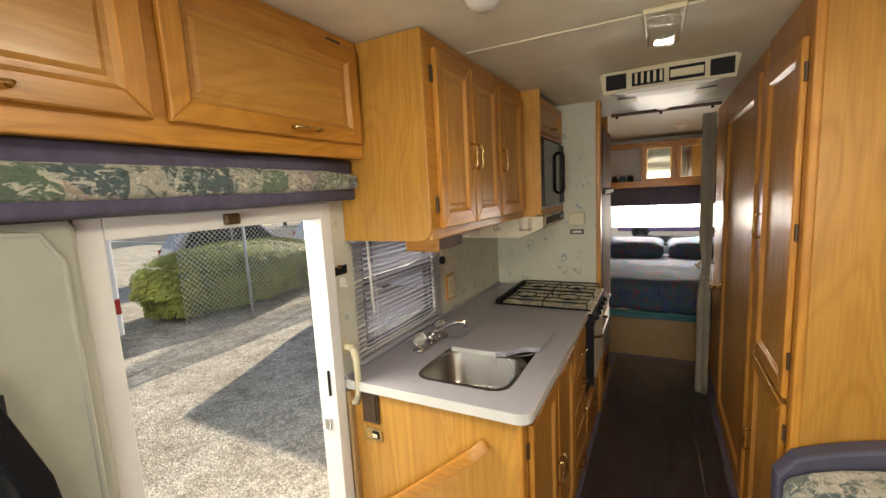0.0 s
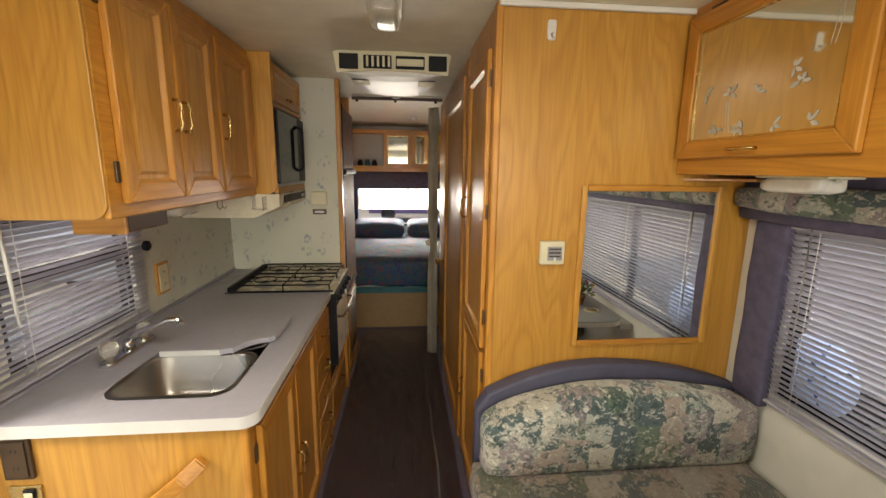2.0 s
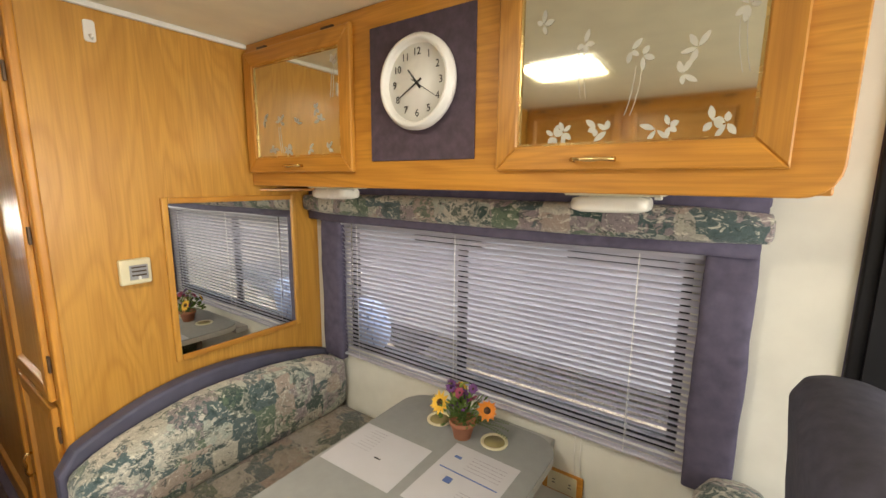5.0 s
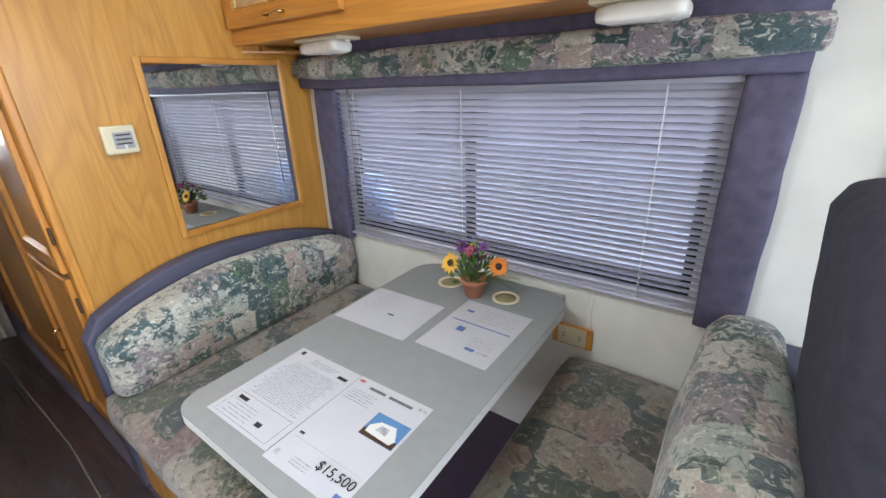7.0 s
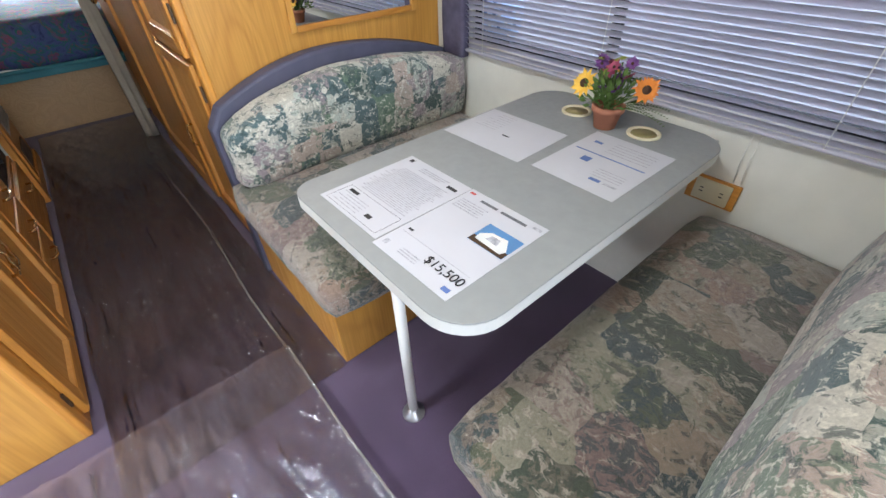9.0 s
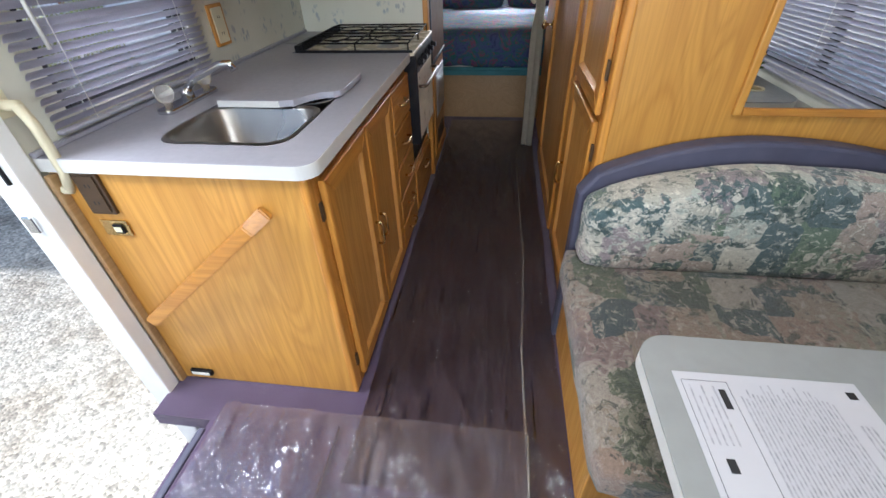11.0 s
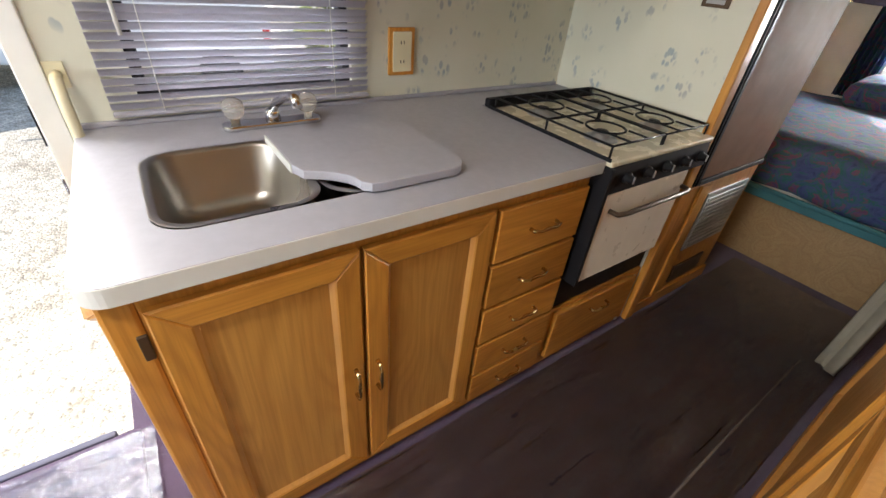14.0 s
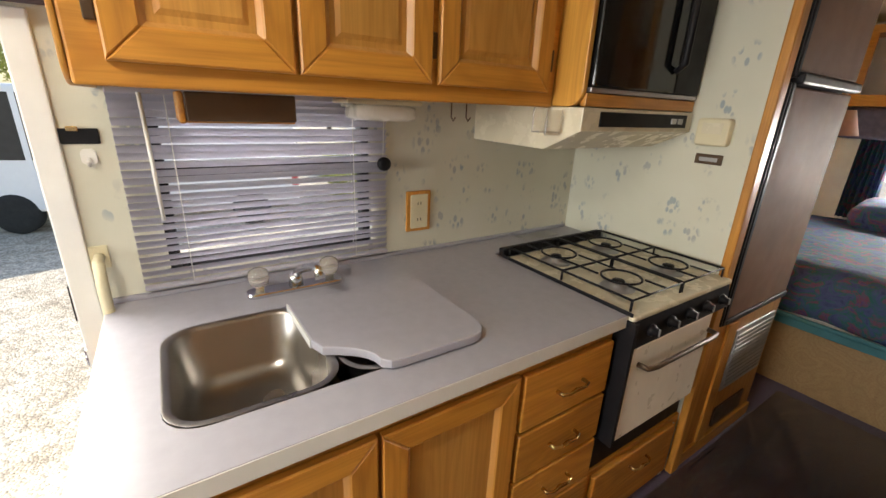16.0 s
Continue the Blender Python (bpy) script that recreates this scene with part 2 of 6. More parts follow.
# plastic floor film: mostly see-through with wrinkled gloss, hazed to imitate glare
def floor_film_material(name, tint, haze):
    m = Mat(name, 0.18)
    tr = m.nt.nodes.new("ShaderNodeBsdfTransparent")
    tr.inputs["Color"].default_value = (*tint, 1)
    gl = m.nt.nodes.new("ShaderNodeBsdfGlossy")
    gl.inputs["Roughness"].default_value = 0.13
    gl.inputs["Color"].default_value = (0.95, 0.95, 1, 1)
    wr = m.noise(3.0, 5, m.coord((7.0, 1.3, 1.0)), 1.2, 0.6)
    bp = m.node("ShaderNodeBump", Strength=0.9, Distance=0.03)
    m.link(wr, bp.inputs["Height"])
    m.link(bp.outputs["Normal"], gl.inputs["Normal"])
    fr = m.node("ShaderNodeFresnel", IOR=1.5)
    m.link(bp.outputs["Normal"], fr.inputs["Normal"])
    df = m.nt.nodes.new("ShaderNodeBsdfDiffuse")
    df.inputs["Color"].default_value = (0.62, 0.58, 0.70, 1)
    m.link(bp.outputs["Normal"], df.inputs["Normal"])
    cloud = m.nt.nodes.new("ShaderNodeMixShader")
    m.link(m.math("MULTIPLY", m.ramp(m.noise(4.0, 5, m.coord((3.0, 1.0, 1.0)), 0.6, 0.6), [(0.3, 0.35), (0.7, 1.0)]), haze), cloud.inputs[0])
    m.link(tr.outputs[0], cloud.inputs[1])
    m.link(df.outputs[0], cloud.inputs[2])
    mx = m.nt.nodes.new("ShaderNodeMixShader")
    m.link(m.math("ADD", m.math("MULTIPLY", fr.outputs["Fac"], 1.2), 0.06), mx.inputs[0])
    m.link(cloud.outputs[0], mx.inputs[1])
    m.link(gl.outputs[0], mx.inputs[2])
    m.link(mx.outputs[0], m.nt.nodes["Material Output"].inputs["Surface"])
    return m.m


# aisle copy tinted brown and dark for its shade, front copy clouded for door light
FILM = floor_film_material("shaded_brown_floor_film", (0.74, 0.69, 0.66), 0.035)
FILM_LIT = floor_film_material("cloudy_lit_floor_film", (0.97, 0.96, 1.0), 0.10)

# wallpaper: cream with blue-grey sprigs
_m = Mat("sprigged_wallpaper", 0.55)
_co = _m.coord((1.0, 1.0, 1.0))
_big = _m.voronoi(8.5, _co, rnd=0.8)
_mask = _m.ramp(_big.outputs["Distance"], [(0.27, 1.0), (0.42, 0.0)])
_pet = _m.voronoi(52, _m.coord((1.0, 1.0, 0.55)), rnd=0.9)
_petm = _m.ramp(_pet.outputs["Distance"], [(0.36, 1.0), (0.48, 0.0)])
_brk = _m.ramp(_m.noise(16, 4), [(0.40, 0.0), (0.50, 1.0)])
_f = _m.math("MULTIPLY", _m.math("MULTIPLY", _mask, _petm), _brk)
_base = _m.ramp(_m.noise(3, 4), [(0.3, (0.60, 0.59, 0.48)), (0.7, (0.66, 0.65, 0.55))])
_tone = _m.ramp(_m.noise(11, 2), [(0.4, (0.31, 0.37, 0.40)), (0.6, (0.41, 0.42, 0.40))])
_m.color(_m.mix(_m.math("MULTIPLY", _f, 0.95), _base, _tone))
_m.bump(_m.noise(240, 3), 0.12, 0.001)
WALLPAPER = _m.m

# quilt
_m = Mat("floral_quilt", 0.9, spec=0.2)
_n1 = _m.ramp(_m.noise(11, 5, None, 1.2, 0.62), [(0.3, (0.02, 0.03, 0.09)), (0.44, (0.06, 0.08, 0.2)), (0.52, (0.02, 0.12, 0.10)), (0.58, (0.17, 0.06, 0.10)), (0.66, (0.07, 0.05, 0.15)), (0.8, (0.24, 0.14, 0.16))])
_m.color(_m.mix(_m.ramp(_m.noise(40, 4), [(0.45, 0.0), (0.66, 0.4)]), _n1, (0.08, 0.10, 0.22)))
_m.bump(_m.noise(9, 4), 0.5, 0.02)
QUILT = _m.m

# mirror and glass
_m = Mat("mirror_silver", 0.015, 1.0, (0.86, 0.88, 0.87))
MIRROR = _m.m
_m = Mat("clear_glass", 0.0, 0.0, (1, 1, 1))
_m.b.inputs["Transmission Weight"].default_value = 1.0
_m.b.inputs["IOR"].default_value = 1.45
GLASS = _m.m
_m = Mat("clear_acrylic", 0.06, 0.0, (0.95, 0.92, 0.85))
_m.b.inputs["Transmission Weight"].default_value = 0.85
ACRYLIC = _m.m
DIFFUSER = plain("ribbed_lamp_cover", (0.80, 0.78, 0.70), 0.25, vary=0.05, bump=0)
_m = Mat("etched_cabinet_mirror", 0.05, 1.0, (0.72, 0.71, 0.62))
TINT_MIRROR = _m.m
ETCH = plain("etched_flower", (0.52, 0.51, 0.44), 0.6, vary=0.08, bump=0)

# blind slats: enamel with a little light through
_m = Mat("lavender_slat", 0.42, 0.0, (0.50, 0.49, 0.56))
_sf = _m.noise(3, 4)
_m.color(_m.ramp(_sf, [(0.3, (0.44, 0.43, 0.50)), (0.7, (0.53, 0.52, 0.59))]))
_ts = _m.nt.nodes.new("ShaderNodeBsdfTranslucent")
_ts.inputs["Color"].default_value = (0.62, 0.62, 0.72, 1)
_mx = _m.nt.nodes.new("ShaderNodeMixShader")
_mx.inputs[0].default_value = 0.12
_m.link(_m.b.outputs[0], _mx.inputs[1])
_m.link(_ts.outputs[0], _mx.inputs[2])
_m.link(_mx.outputs[0], _m.nt.nodes["Material Output"].inputs["Surface"])
SLAT = _m.m

# translucent window decal
def decal(name, color):
    m = Mat(name, 0.4, 0.0, color)
    ts = m.nt.nodes.new("ShaderNodeBsdfTranslucent")
    ts.inputs["Color"].default_value = (*color, 1)
    mx = m.nt.nodes.new("ShaderNodeMixShader")
    mx.inputs[0].default_value = 0.65
    m.link(m.b.outputs[0], mx.inputs[1])
    m.link(ts.outputs[0], mx.inputs[2])
    m.link(mx.outputs[0], m.nt.nodes["Material Output"].inputs["Surface"])
    return m.m


DECAL = decal("pale_blue_decal", (0.62, 0.72, 0.88))
DECAL_DARK = decal("blue_decal_petals", (0.22, 0.30, 0.48))

# outdoors
_m = Mat("pale_gravel", 0.95, spec=0.2)
_g = _m.voronoi(55, None, rnd=1.0)
_g2 = _m.ramp(_m.noise(0.8, 5), [(0.3, (0.50, 0.455, 0.38)), (0.7, (0.64, 0.60, 0.52))])
_gs = _m.nt.nodes.new("ShaderNodeSeparateColor")
_m.link(_g.outputs["Color"], _gs.inputs["Color"])
_dirt = _m.ramp(_m.noise(2.6, 6, None, 0.6, 0.65), [(0.42, 0.0), (0.62, 0.6)])
_g2 = _m.mix(_dirt, _g2, (0.30, 0.25, 0.19))
_big = _m.ramp(_m.noise(14, 4, None, 0.0, 0.7), [(0.35, 0.72), (0.65, 1.12)])
_g2 = _m.mix(1.0, _g2, _big, "MULTIPLY")
_m.color(_m.mix(1.0, _g2, _m.ramp(_gs.outputs[0], [(0.0, 0.6), (1.0, 1.3)]), "MULTIPLY"))
_m.bump(_g.outputs["Distance"], 0.6, 0.012)
GRAVEL = _m.m
ASPHALT = plain("asphalt", (0.07, 0.07, 0.072), 0.9, vary=0.2, scale=2, grain=60, bump=0.4)
LEAF = plain("hedge_leaf", (0.27, 0.30, 0.065), 0.6, vary=0.55, scale=1.3, bump=0)
GRASS = plain("lawn_grass", (0.10, 0.14, 0.03), 0.9, vary=0.4, scale=3, bump=0.4)
BARK = plain("bark", (0.10, 0.07, 0.05), 0.95, vary=0.3, bump=0.5)
CAR_WHITE = plain("white_car_paint", (0.78, 0.78, 0.80), 0.2, vary=0.02, bump=0)
CAR_SILVER = plain("silver_purple_car_paint", (0.38, 0.35, 0.47), 0.22, 0.4, vary=0.04, bump=0)
CAR_PURPLE = plain("violet_car_paint", (0.25, 0.17, 0.45), 0.22, 0.3, vary=0.04, bump=0)
# coach paint toned blue-grey to hold the shade on the rig's near side
CAR_SHADED = plain("shaded_coach_paint", (0.40, 0.43, 0.52), 0.3, vary=0.03, bump=0)
CAR_GLASS = plain("dark_car_glass", (0.02, 0.022, 0.025), 0.06, vary=0.1, bump=0)
TYRE = plain("tyre_rubber", (0.02, 0.02, 0.02), 0.85, vary=0.2, bump=0.3)
RED_LENS = plain("red_lamp_lens", (0.40, 0.02, 0.02), 0.2, bump=0)
GALV = plain("galvanised_wire", (0.48, 0.49, 0.50), 0.45, 0.6, vary=0.1, bump=0)


# ---- mesh helpers ----
def bx(x0, x1, y0, y1, z0, z1, bev=0.0, bm=None, seg=2):
    out = bm or bmesh.new()
    one = bmesh.new()
    bmesh.ops.create_cube(one, size=1.0)
    for v in one.verts:
        v.co = Vector(((x0 + x1) / 2 + v.co.x * (x1 - x0), (y0 + y1) / 2 + v.co.y * (y1 - y0), (z0 + z1) / 2 + v.co.z * (z1 - z0)))
    if bev:
        bmesh.ops.bevel(one, geom=list(one.edges), offset=bev, segments=seg, affect="EDGES", profile=0.5)
    return joined(out, one)


def joined(out, one):
    me = bpy.data.meshes.new("tmp")
    one.to_mesh(me)
    out.from_mesh(me)
    bpy.data.meshes.remove(me)
    one.free()
    return out


AX = {"x": lambda u, v, d: (d, u, v), "y": lambda u, v, d: (u, d, v), "z": lambda u, v, d: (u, v, d)}


def prism(pts, axis, a, b, bev=0.0, bm=None, seg=2):
    """A plate of outline pts, thick from a to b along the axis; pts in the two other axes."""
    one = bmesh.new()
    f = AX[axis]
    va = [one.verts.new(f(u, v, a)) for u, v in pts]
    vb = [one.verts.new(f(u, v, b)) for u, v in pts]
    n = len(pts)
    caps = [one.faces.new(va), one.faces.new(vb[::-1])]
    for i in range(n):
        one.faces.new((va[i], vb[i], vb[(i + 1) % n], va[(i + 1) % n]))
    bmesh.ops.recalc_face_normals(one, faces=list(one.faces))
    if bev:
        eds = [e for fa in caps for e in fa.edges]
        bmesh.ops.bevel(one, geom=eds, offset=bev, segments=seg, affect="EDGES", profile=0.5)
    return joined(bm or bmesh.new(), one)


def rrect(u0, u1, v0, v1, r, n=5):
    """A rounded rectangle's outline; r one radius or four (u0v0, u1v0, u1v1, u0v1)."""
    rs = r if isinstance(r, tuple) else (r,) * 4
    pts = []
    for k, (cu, cv, su, sv) in enumerate(((u0, v0, 1, 1), (u1, v0, -1, 1), (u1, v1, -1, -1), (u0, v1, 1, -1))):
        rr = rs[k]
        if rr <= 0:
            pts.append((cu, cv))
            continue
        for i in range(n + 1):
            a = math.pi + math.pi / 2 * k + math.pi / 2 * i / n
            pts.append((cu + su * rr + rr * math.cos(a), cv + sv * rr + rr * math.sin(a)))
    return pts


def tube(pts, r, seg=8, bm=None, cap=True):
    one = bmesh.new()
    P = [Vector(p) for p in pts]
    rings = []
    for i, p in enumerate(P):
        d = (P[min(i + 1, len(P) - 1)] - P[max(i - 1, 0)]).normalized()
        s = d.orthogonal().normalized() if i == 0 else (rings[-1][1] - d * rings[-1][1].dot(d)).normalized()
        u = d.cross(s)
        rr = r[i] if isinstance(r, (list, tuple)) else r
        rings.append(([one.verts.new(p + rr * (math.cos(2 * math.pi * k / seg) * s + math.sin(2 * math.pi * k / seg) * u)) for k in range(seg)], s))
    for (a, _), (b, _) in zip(rings, rings[1:]):
        for k in range(seg):
            one.faces.new((a[k], a[(k + 1) % seg], b[(k + 1) % seg], b[k]))
    if cap:
        one.faces.new(rings[0][0][::-1])
        one.faces.new(rings[-1][0])
    for f in one.faces:
        f.smooth = True
    return joined(bm or bmesh.new(), one)


def lathe(profile, centre, axis="z", seg=24, bm=None):
    """profile: (radius, height) pairs, turned about the axis through centre."""
    one = bmesh.new()
    c = Vector(centre)
    rings = []
    for r, h in profile:
        ring = []
        for k in range(seg):
            a = 2 * math.pi * k / seg
            u, v = r * math.cos(a), r * math.sin(a)
            ring.append(one.verts.new(c + Vector({"z": (u, v, h), "x": (h, u, v), "y": (u, h, v)}[axis])))
        rings.append(ring)
    for a, b in zip(rings, rings[1:]):
        for k in range(seg):
            one.faces.new((a[k], a[(k + 1) % seg], b[(k + 1) % seg], b[k]))
    one.faces.new(rings[0][::-1])
    one.faces.new(rings[-1])
    bmesh.ops.recalc_face_normals(one, faces=list(one.faces))
    for f in one.faces:
        f.smooth = True
    return joined(bm or bmesh.new(), one)


def pillow_box(x0, x1, y0, y1, z0, z1, r, puff=0.02, cuts=8, seed=0.0):
    """A stuffed cushion: a rounded box with a crown and soft unevenness."""
    one = bmesh.new()
    bmesh.ops.create_cube(one, size=2.0)
    bmesh.ops.subdivide_edges(one, edges=list(one.edges), cuts=cuts, use_grid_fill=True)
    h = Vector(((x1 - x0) / 2, (y1 - y0) / 2, (z1 - z0) / 2))
    c = Vector(((x0 + x1) / 2, (y0 + y1) / 2, (z0 + z1) / 2))
    for v in one.verts:
        p = Vector((v.co.x * h.x, v.co.y * h.y, v.co.z * h.z))
        q = Vector([max(-h[i] + r, min(h[i] - r, p[i])) for i in range(3)])
        d = p - q
        if d.length > 1e-6:
            p = q + d.normalized() * min(r, d.length if d.length < r else r)
        k = [1 - (p[i] / h[i]) ** 2 for i in range(3)]
        thin = min(range(3), key=lambda i: h[i])
        o = [i for i in range(3) if i != thin]
        p[thin] += math.copysign(puff * max(0, k[o[0]]) ** 0.5 * max(0, k[o[1]]) ** 0.5, p[thin]) if abs(p[thin]) > h[thin] * 0.5 else 0
        w = c + p
        w += 0.006 * Vector((noise.noise(w * 7 + Vector((seed, 0, 0))), noise.noise(w * 7 + Vector((0, seed + 5, 0))), noise.noise(w * 7 + Vector((0, 0, seed + 9)))))
        v.co = w
    for f in one.faces:
        f.smooth = True
    return one


def thing(name, at, label="", category="", group="", kind=""):
    o = new(name)
    o.empty_display_size = 0.05
    o.location = at
    return tagged(o, label, category, group, kind)


def absolute(ob):
    m = Matrix.Identity(4)
    if ob.type == "EMPTY":
        m = Matrix.Translation(ob.location)
    return m


def part(name, bm, material, parent=None, label=""):
    me = bpy.data.meshes.new(name)
    bm.to_mesh(me)
    bm.free()
    me.materials.append(material)
    o = new(name, me)
    if parent is not None:
        o.parent = parent
        o.matrix_parent_inverse = absolute(parent).inverted()
    if label:
        o["label"] = label
    return o


def share(name, ob, parent, offset=(0, 0, 0)):
    """Another piece on the mesh of ob."""
    o = new(name, ob.data)
    o.parent = parent
    o.matrix_parent_inverse = absolute(parent).inverted()
    o.location = offset
    return o


def solid(name, bm, material, label, category, kind="structure", group=""):
    return tagged(part(name, bm, material), label, category, group, kind)


def wall_with_holes(axis, a, b, u0, u1, v0, v1, holes):
    """A wall thick from a to b along the axis, with rectangular openings (u0, u1, v0, v1) through it."""
    bm = bmesh.new()
    us = sorted({u0, u1, *[h[0] for h in holes], *[h[1] for h in holes]})
    vs = sorted({v0, v1, *[h[2] for h in holes], *[h[3] for h in holes]})
    us = [u for u in us if u0 <= u <= u1]
    vs = [v for v in vs if v0 <= v <= v1]
    f = AX[axis]

    def full(i, j):
        if not (0 <= i < len(us) - 1 and 0 <= j < len(vs) - 1):
            return False
        cu, cv = (us[i] + us[i + 1]) / 2, (vs[j] + vs[j + 1]) / 2
        return not any(h[0] < cu < h[1] and h[2] < cv < h[3] for h in holes)

    def quad(*p):
        bm.faces.new([bm.verts.new(q) for q in p])
    for i in range(len(us) - 1):
        for j in range(len(vs) - 1):
            if not full(i, j):
                continue
            p, q, r, s = us[i], us[i + 1], vs[j], vs[j + 1]
            for d in (a, b):
                quad(f(p, r, d), f(q, r, d), f(q, s, d), f(p, s, d))
            for di, dj, e in ((-1, 0, (p, r, p, s)), (1, 0, (q, r, q, s)), (0, -1, (p, r, q, r)), (0, 1, (p, s, q, s))):
                if not full(i + di, j + dj):
                    quad(f(e[0], e[1], a), f(e[2], e[3], a), f(e[2], e[3], b), f(e[0], e[1], b))
    bmesh.ops.remove_doubles(bm, verts=list(bm.verts), dist=1e-5)
    bmesh.ops.recalc_face_normals(bm, faces=list(bm.faces))
    return bm


# ---- the motorhome's shell ----
XL, XR, YF, YB, ZC, GZ = -0.90, 1.60, -2.1, 5.95, 2.14, -0.80
DOOR = (0.51, 1.205, -0.40, 1.555)
KWIN = (1.40, 2.0, 0.965, 1.43)
DWIN = (0.03, 1.45, 0.78, 1.40)
RWIN = (-0.42, 1.12, 0.80, 1.34)

solid("floor", wall_with_holes("z", -0.06, 0.0, XL - 0.06, XR + 0.06, YF, YB, [(XL - 0.07, -0.68, DOOR[0], 1.10), (XL - 0.07, XL + 0.002, 1.09, DOOR[1])]), CARPET, "plum cut-pile carpet over the whole floor", "floor")
solid("step_well", bx(XL - 0.06, -0.62, 0.43, 1.17, -0.40, -0.34, 0, bx(-0.68, -0.62, 0.43, 1.17, -0.34, -0.062)), CARPET, "plum carpeted step well inside the entry door", "step")
solid("ceiling", wall_with_holes("z", ZC, ZC + 0.06, XL - 0.06, XR + 0.06, YF, YB + 0.06, [(0.02, 0.38, 0.52, 0.88)]), CEIL, "off-white padded vinyl ceiling", "ceiling")
solid("wall_west", wall_with_holes("x", XL - 0.06, XL, -0.9, 3.02, -0.40, ZC, [DOOR, KWIN]), WALLPAPER, "cream wallpaper with blue-grey sprigs", "wall")
solid("wall_west_bedroom", wall_with_holes("x", XL - 0.06, XL, 3.06, YB, 0.0, ZC, []), CREAM_WALL, "plain cream bedroom wall", "wall")
solid("wall_west_cab", wall_with_holes("x", XL - 0.06, XL, YF, -0.9, 0.0, ZC, [(-1.75, -1.0, 1.0, 1.6)]), CREAM_WALL, "plain cream cab wall with a side window", "wall")
solid("wall_east", wall_with_holes("x", XR, XR + 0.06, -0.30, YB, 0.0, ZC, [DWIN]), CREAM_WALL, "cream vinyl wall below the dinette window", "wall")
solid("wall_east_cab", wall_with_holes("x", XR, XR + 0.06, YF, -0.30, 0.0, ZC, [(-1.6, -0.75, 0.95, 1.6)]), NAVY_CLOTH, "dark cab wall with a side window", "wall")
solid("wall_north", wall_with_holes("y", YB, YB + 0.06, XL - 0.06, XR + 0.06, 0.0, ZC, [RWIN]), CREAM_WALL, "cream rear wall with a wide window", "wall")
solid("wall_south", wall_with_holes("y", YF - 0.06, YF, XL - 0.06, XR + 0.06, 0.0, ZC, [(-0.75, 1.45, 0.95, 1.95)]), CREAM_WALL, "plain cab front with the windscreen opening", "wall")
solid("wall_partition", bx(XL, -0.195, 3.02, 3.06, 0.0, ZC), WALLPAPER, "wallpapered partition between stove and fridge", "wall")
solid("trim", bx(-0.195, -0.165, 3.012, 3.068, 0.0, ZC - 0.002, 0.006), OAK_Z, "oak edge strip of the partition", "trim")

# ceiling seam battens
for x0, x1, y in ((-0.5, 0.56, 1.66), (-0.15, 0.56, 3.58)):
    solid("trim", bx(x0, x1, y - 0.012, y + 0.012, ZC - 0.006, ZC - 0.001, 0.002), CEIL, "off-white ceiling seam strip", "trim")
solid("trim", bx(0.57, 1.27, 1.655, 1.672, ZC - 0.02, ZC - 0.001, 0.004), WHITE, "white cove strip along the oak panel", "trim")

# pantry and bathroom block
solid("wall_divider", bx(0.590, XR, 1.675, 1.71, 0.0, ZC), OAK_PALE, "light oak veneer panel facing the dinette", "wall")
solid("trim", bx(0.563, 0.590, 1.668, 1.712, 0.0, ZC - 0.001, 0.007), OAK_Z, "rounded oak corner strip of the panel", "trim")
solid("wall_bath", bx(0.58, 0.618, 1.712, 4.05, 0.0, ZC - 0.001), OAK_Z, "oak wall of pantry and washroom along the aisle", "wall")
solid("wall_bath_rear", bx(0.618, XR, 4.01, 4.05, 0.0, ZC - 0.001), OAK_Z, "oak wall closing the washroom", "wall")
solid("wall_fridge_rear", bx(XL, -0.20, 3.74, 3.77, 0.0, ZC - 0.001), OAK_Z, "oak side of the fridge enclosure", "wall")


# ---- entry door ----
def door_frame():
    d = tagged(thing("door_1", (XL, 0.86, -0.4)), "entry doorway with a white metal frame, door swung open outside", "door", kind="structure")
    y0, y1, z0, z1 = DOOR
    part("jamb", bx(XL - 0.075, XL + 0.012, y0 - 0.03, y0 + 0.022, z0, z1 + 0.03, 0.004), WHITE_PAINT, d)
    part("jamb", bx(XL - 0.075, XL + 0.012, y1 - 0.022, y1 + 0.03, z0, z1 + 0.03, 0.004), WHITE_PAINT, d)
    part("header", bx(XL - 0.075, XL + 0.012, y0 + 0.022, y1 - 0.022, z1 - 0.022, z1 + 0.03, 0.004), WHITE_PAINT, d)
    part("sill", bx(XL - 0.075, XL + 0.012, y0 + 0.022, y1 - 0.022, z0, z0 + 0.012, 0.003), GREY_METAL, d)
    part("strike_plate", bx(XL - 0.02, XL - 0.012, y1 - 0.03, y1 - 0.0215, 0.86, 0.96, 0.001), BLACK, d)
    part("latch", bx(XL - 0.05, XL - 0.02, y1 - 0.034, y1 - 0.0215, 0.72, 0.77, 0.004), CHROME, d)
    part("latch", bx(XL + 0.012, XL + 0.035, y0 + 0.3, y0 + 0.34, z1 - 0.012, z1 + 0.018, 0.004), BRONZE, d)


door_frame()
solid("trim", bx(XL + 0.0125, XL + 0.03, 1.236, 1.2615, 0.001, 0.855, 0.003), OAK_DULL, "brown wooden edge board between doorway and galley", "trim")
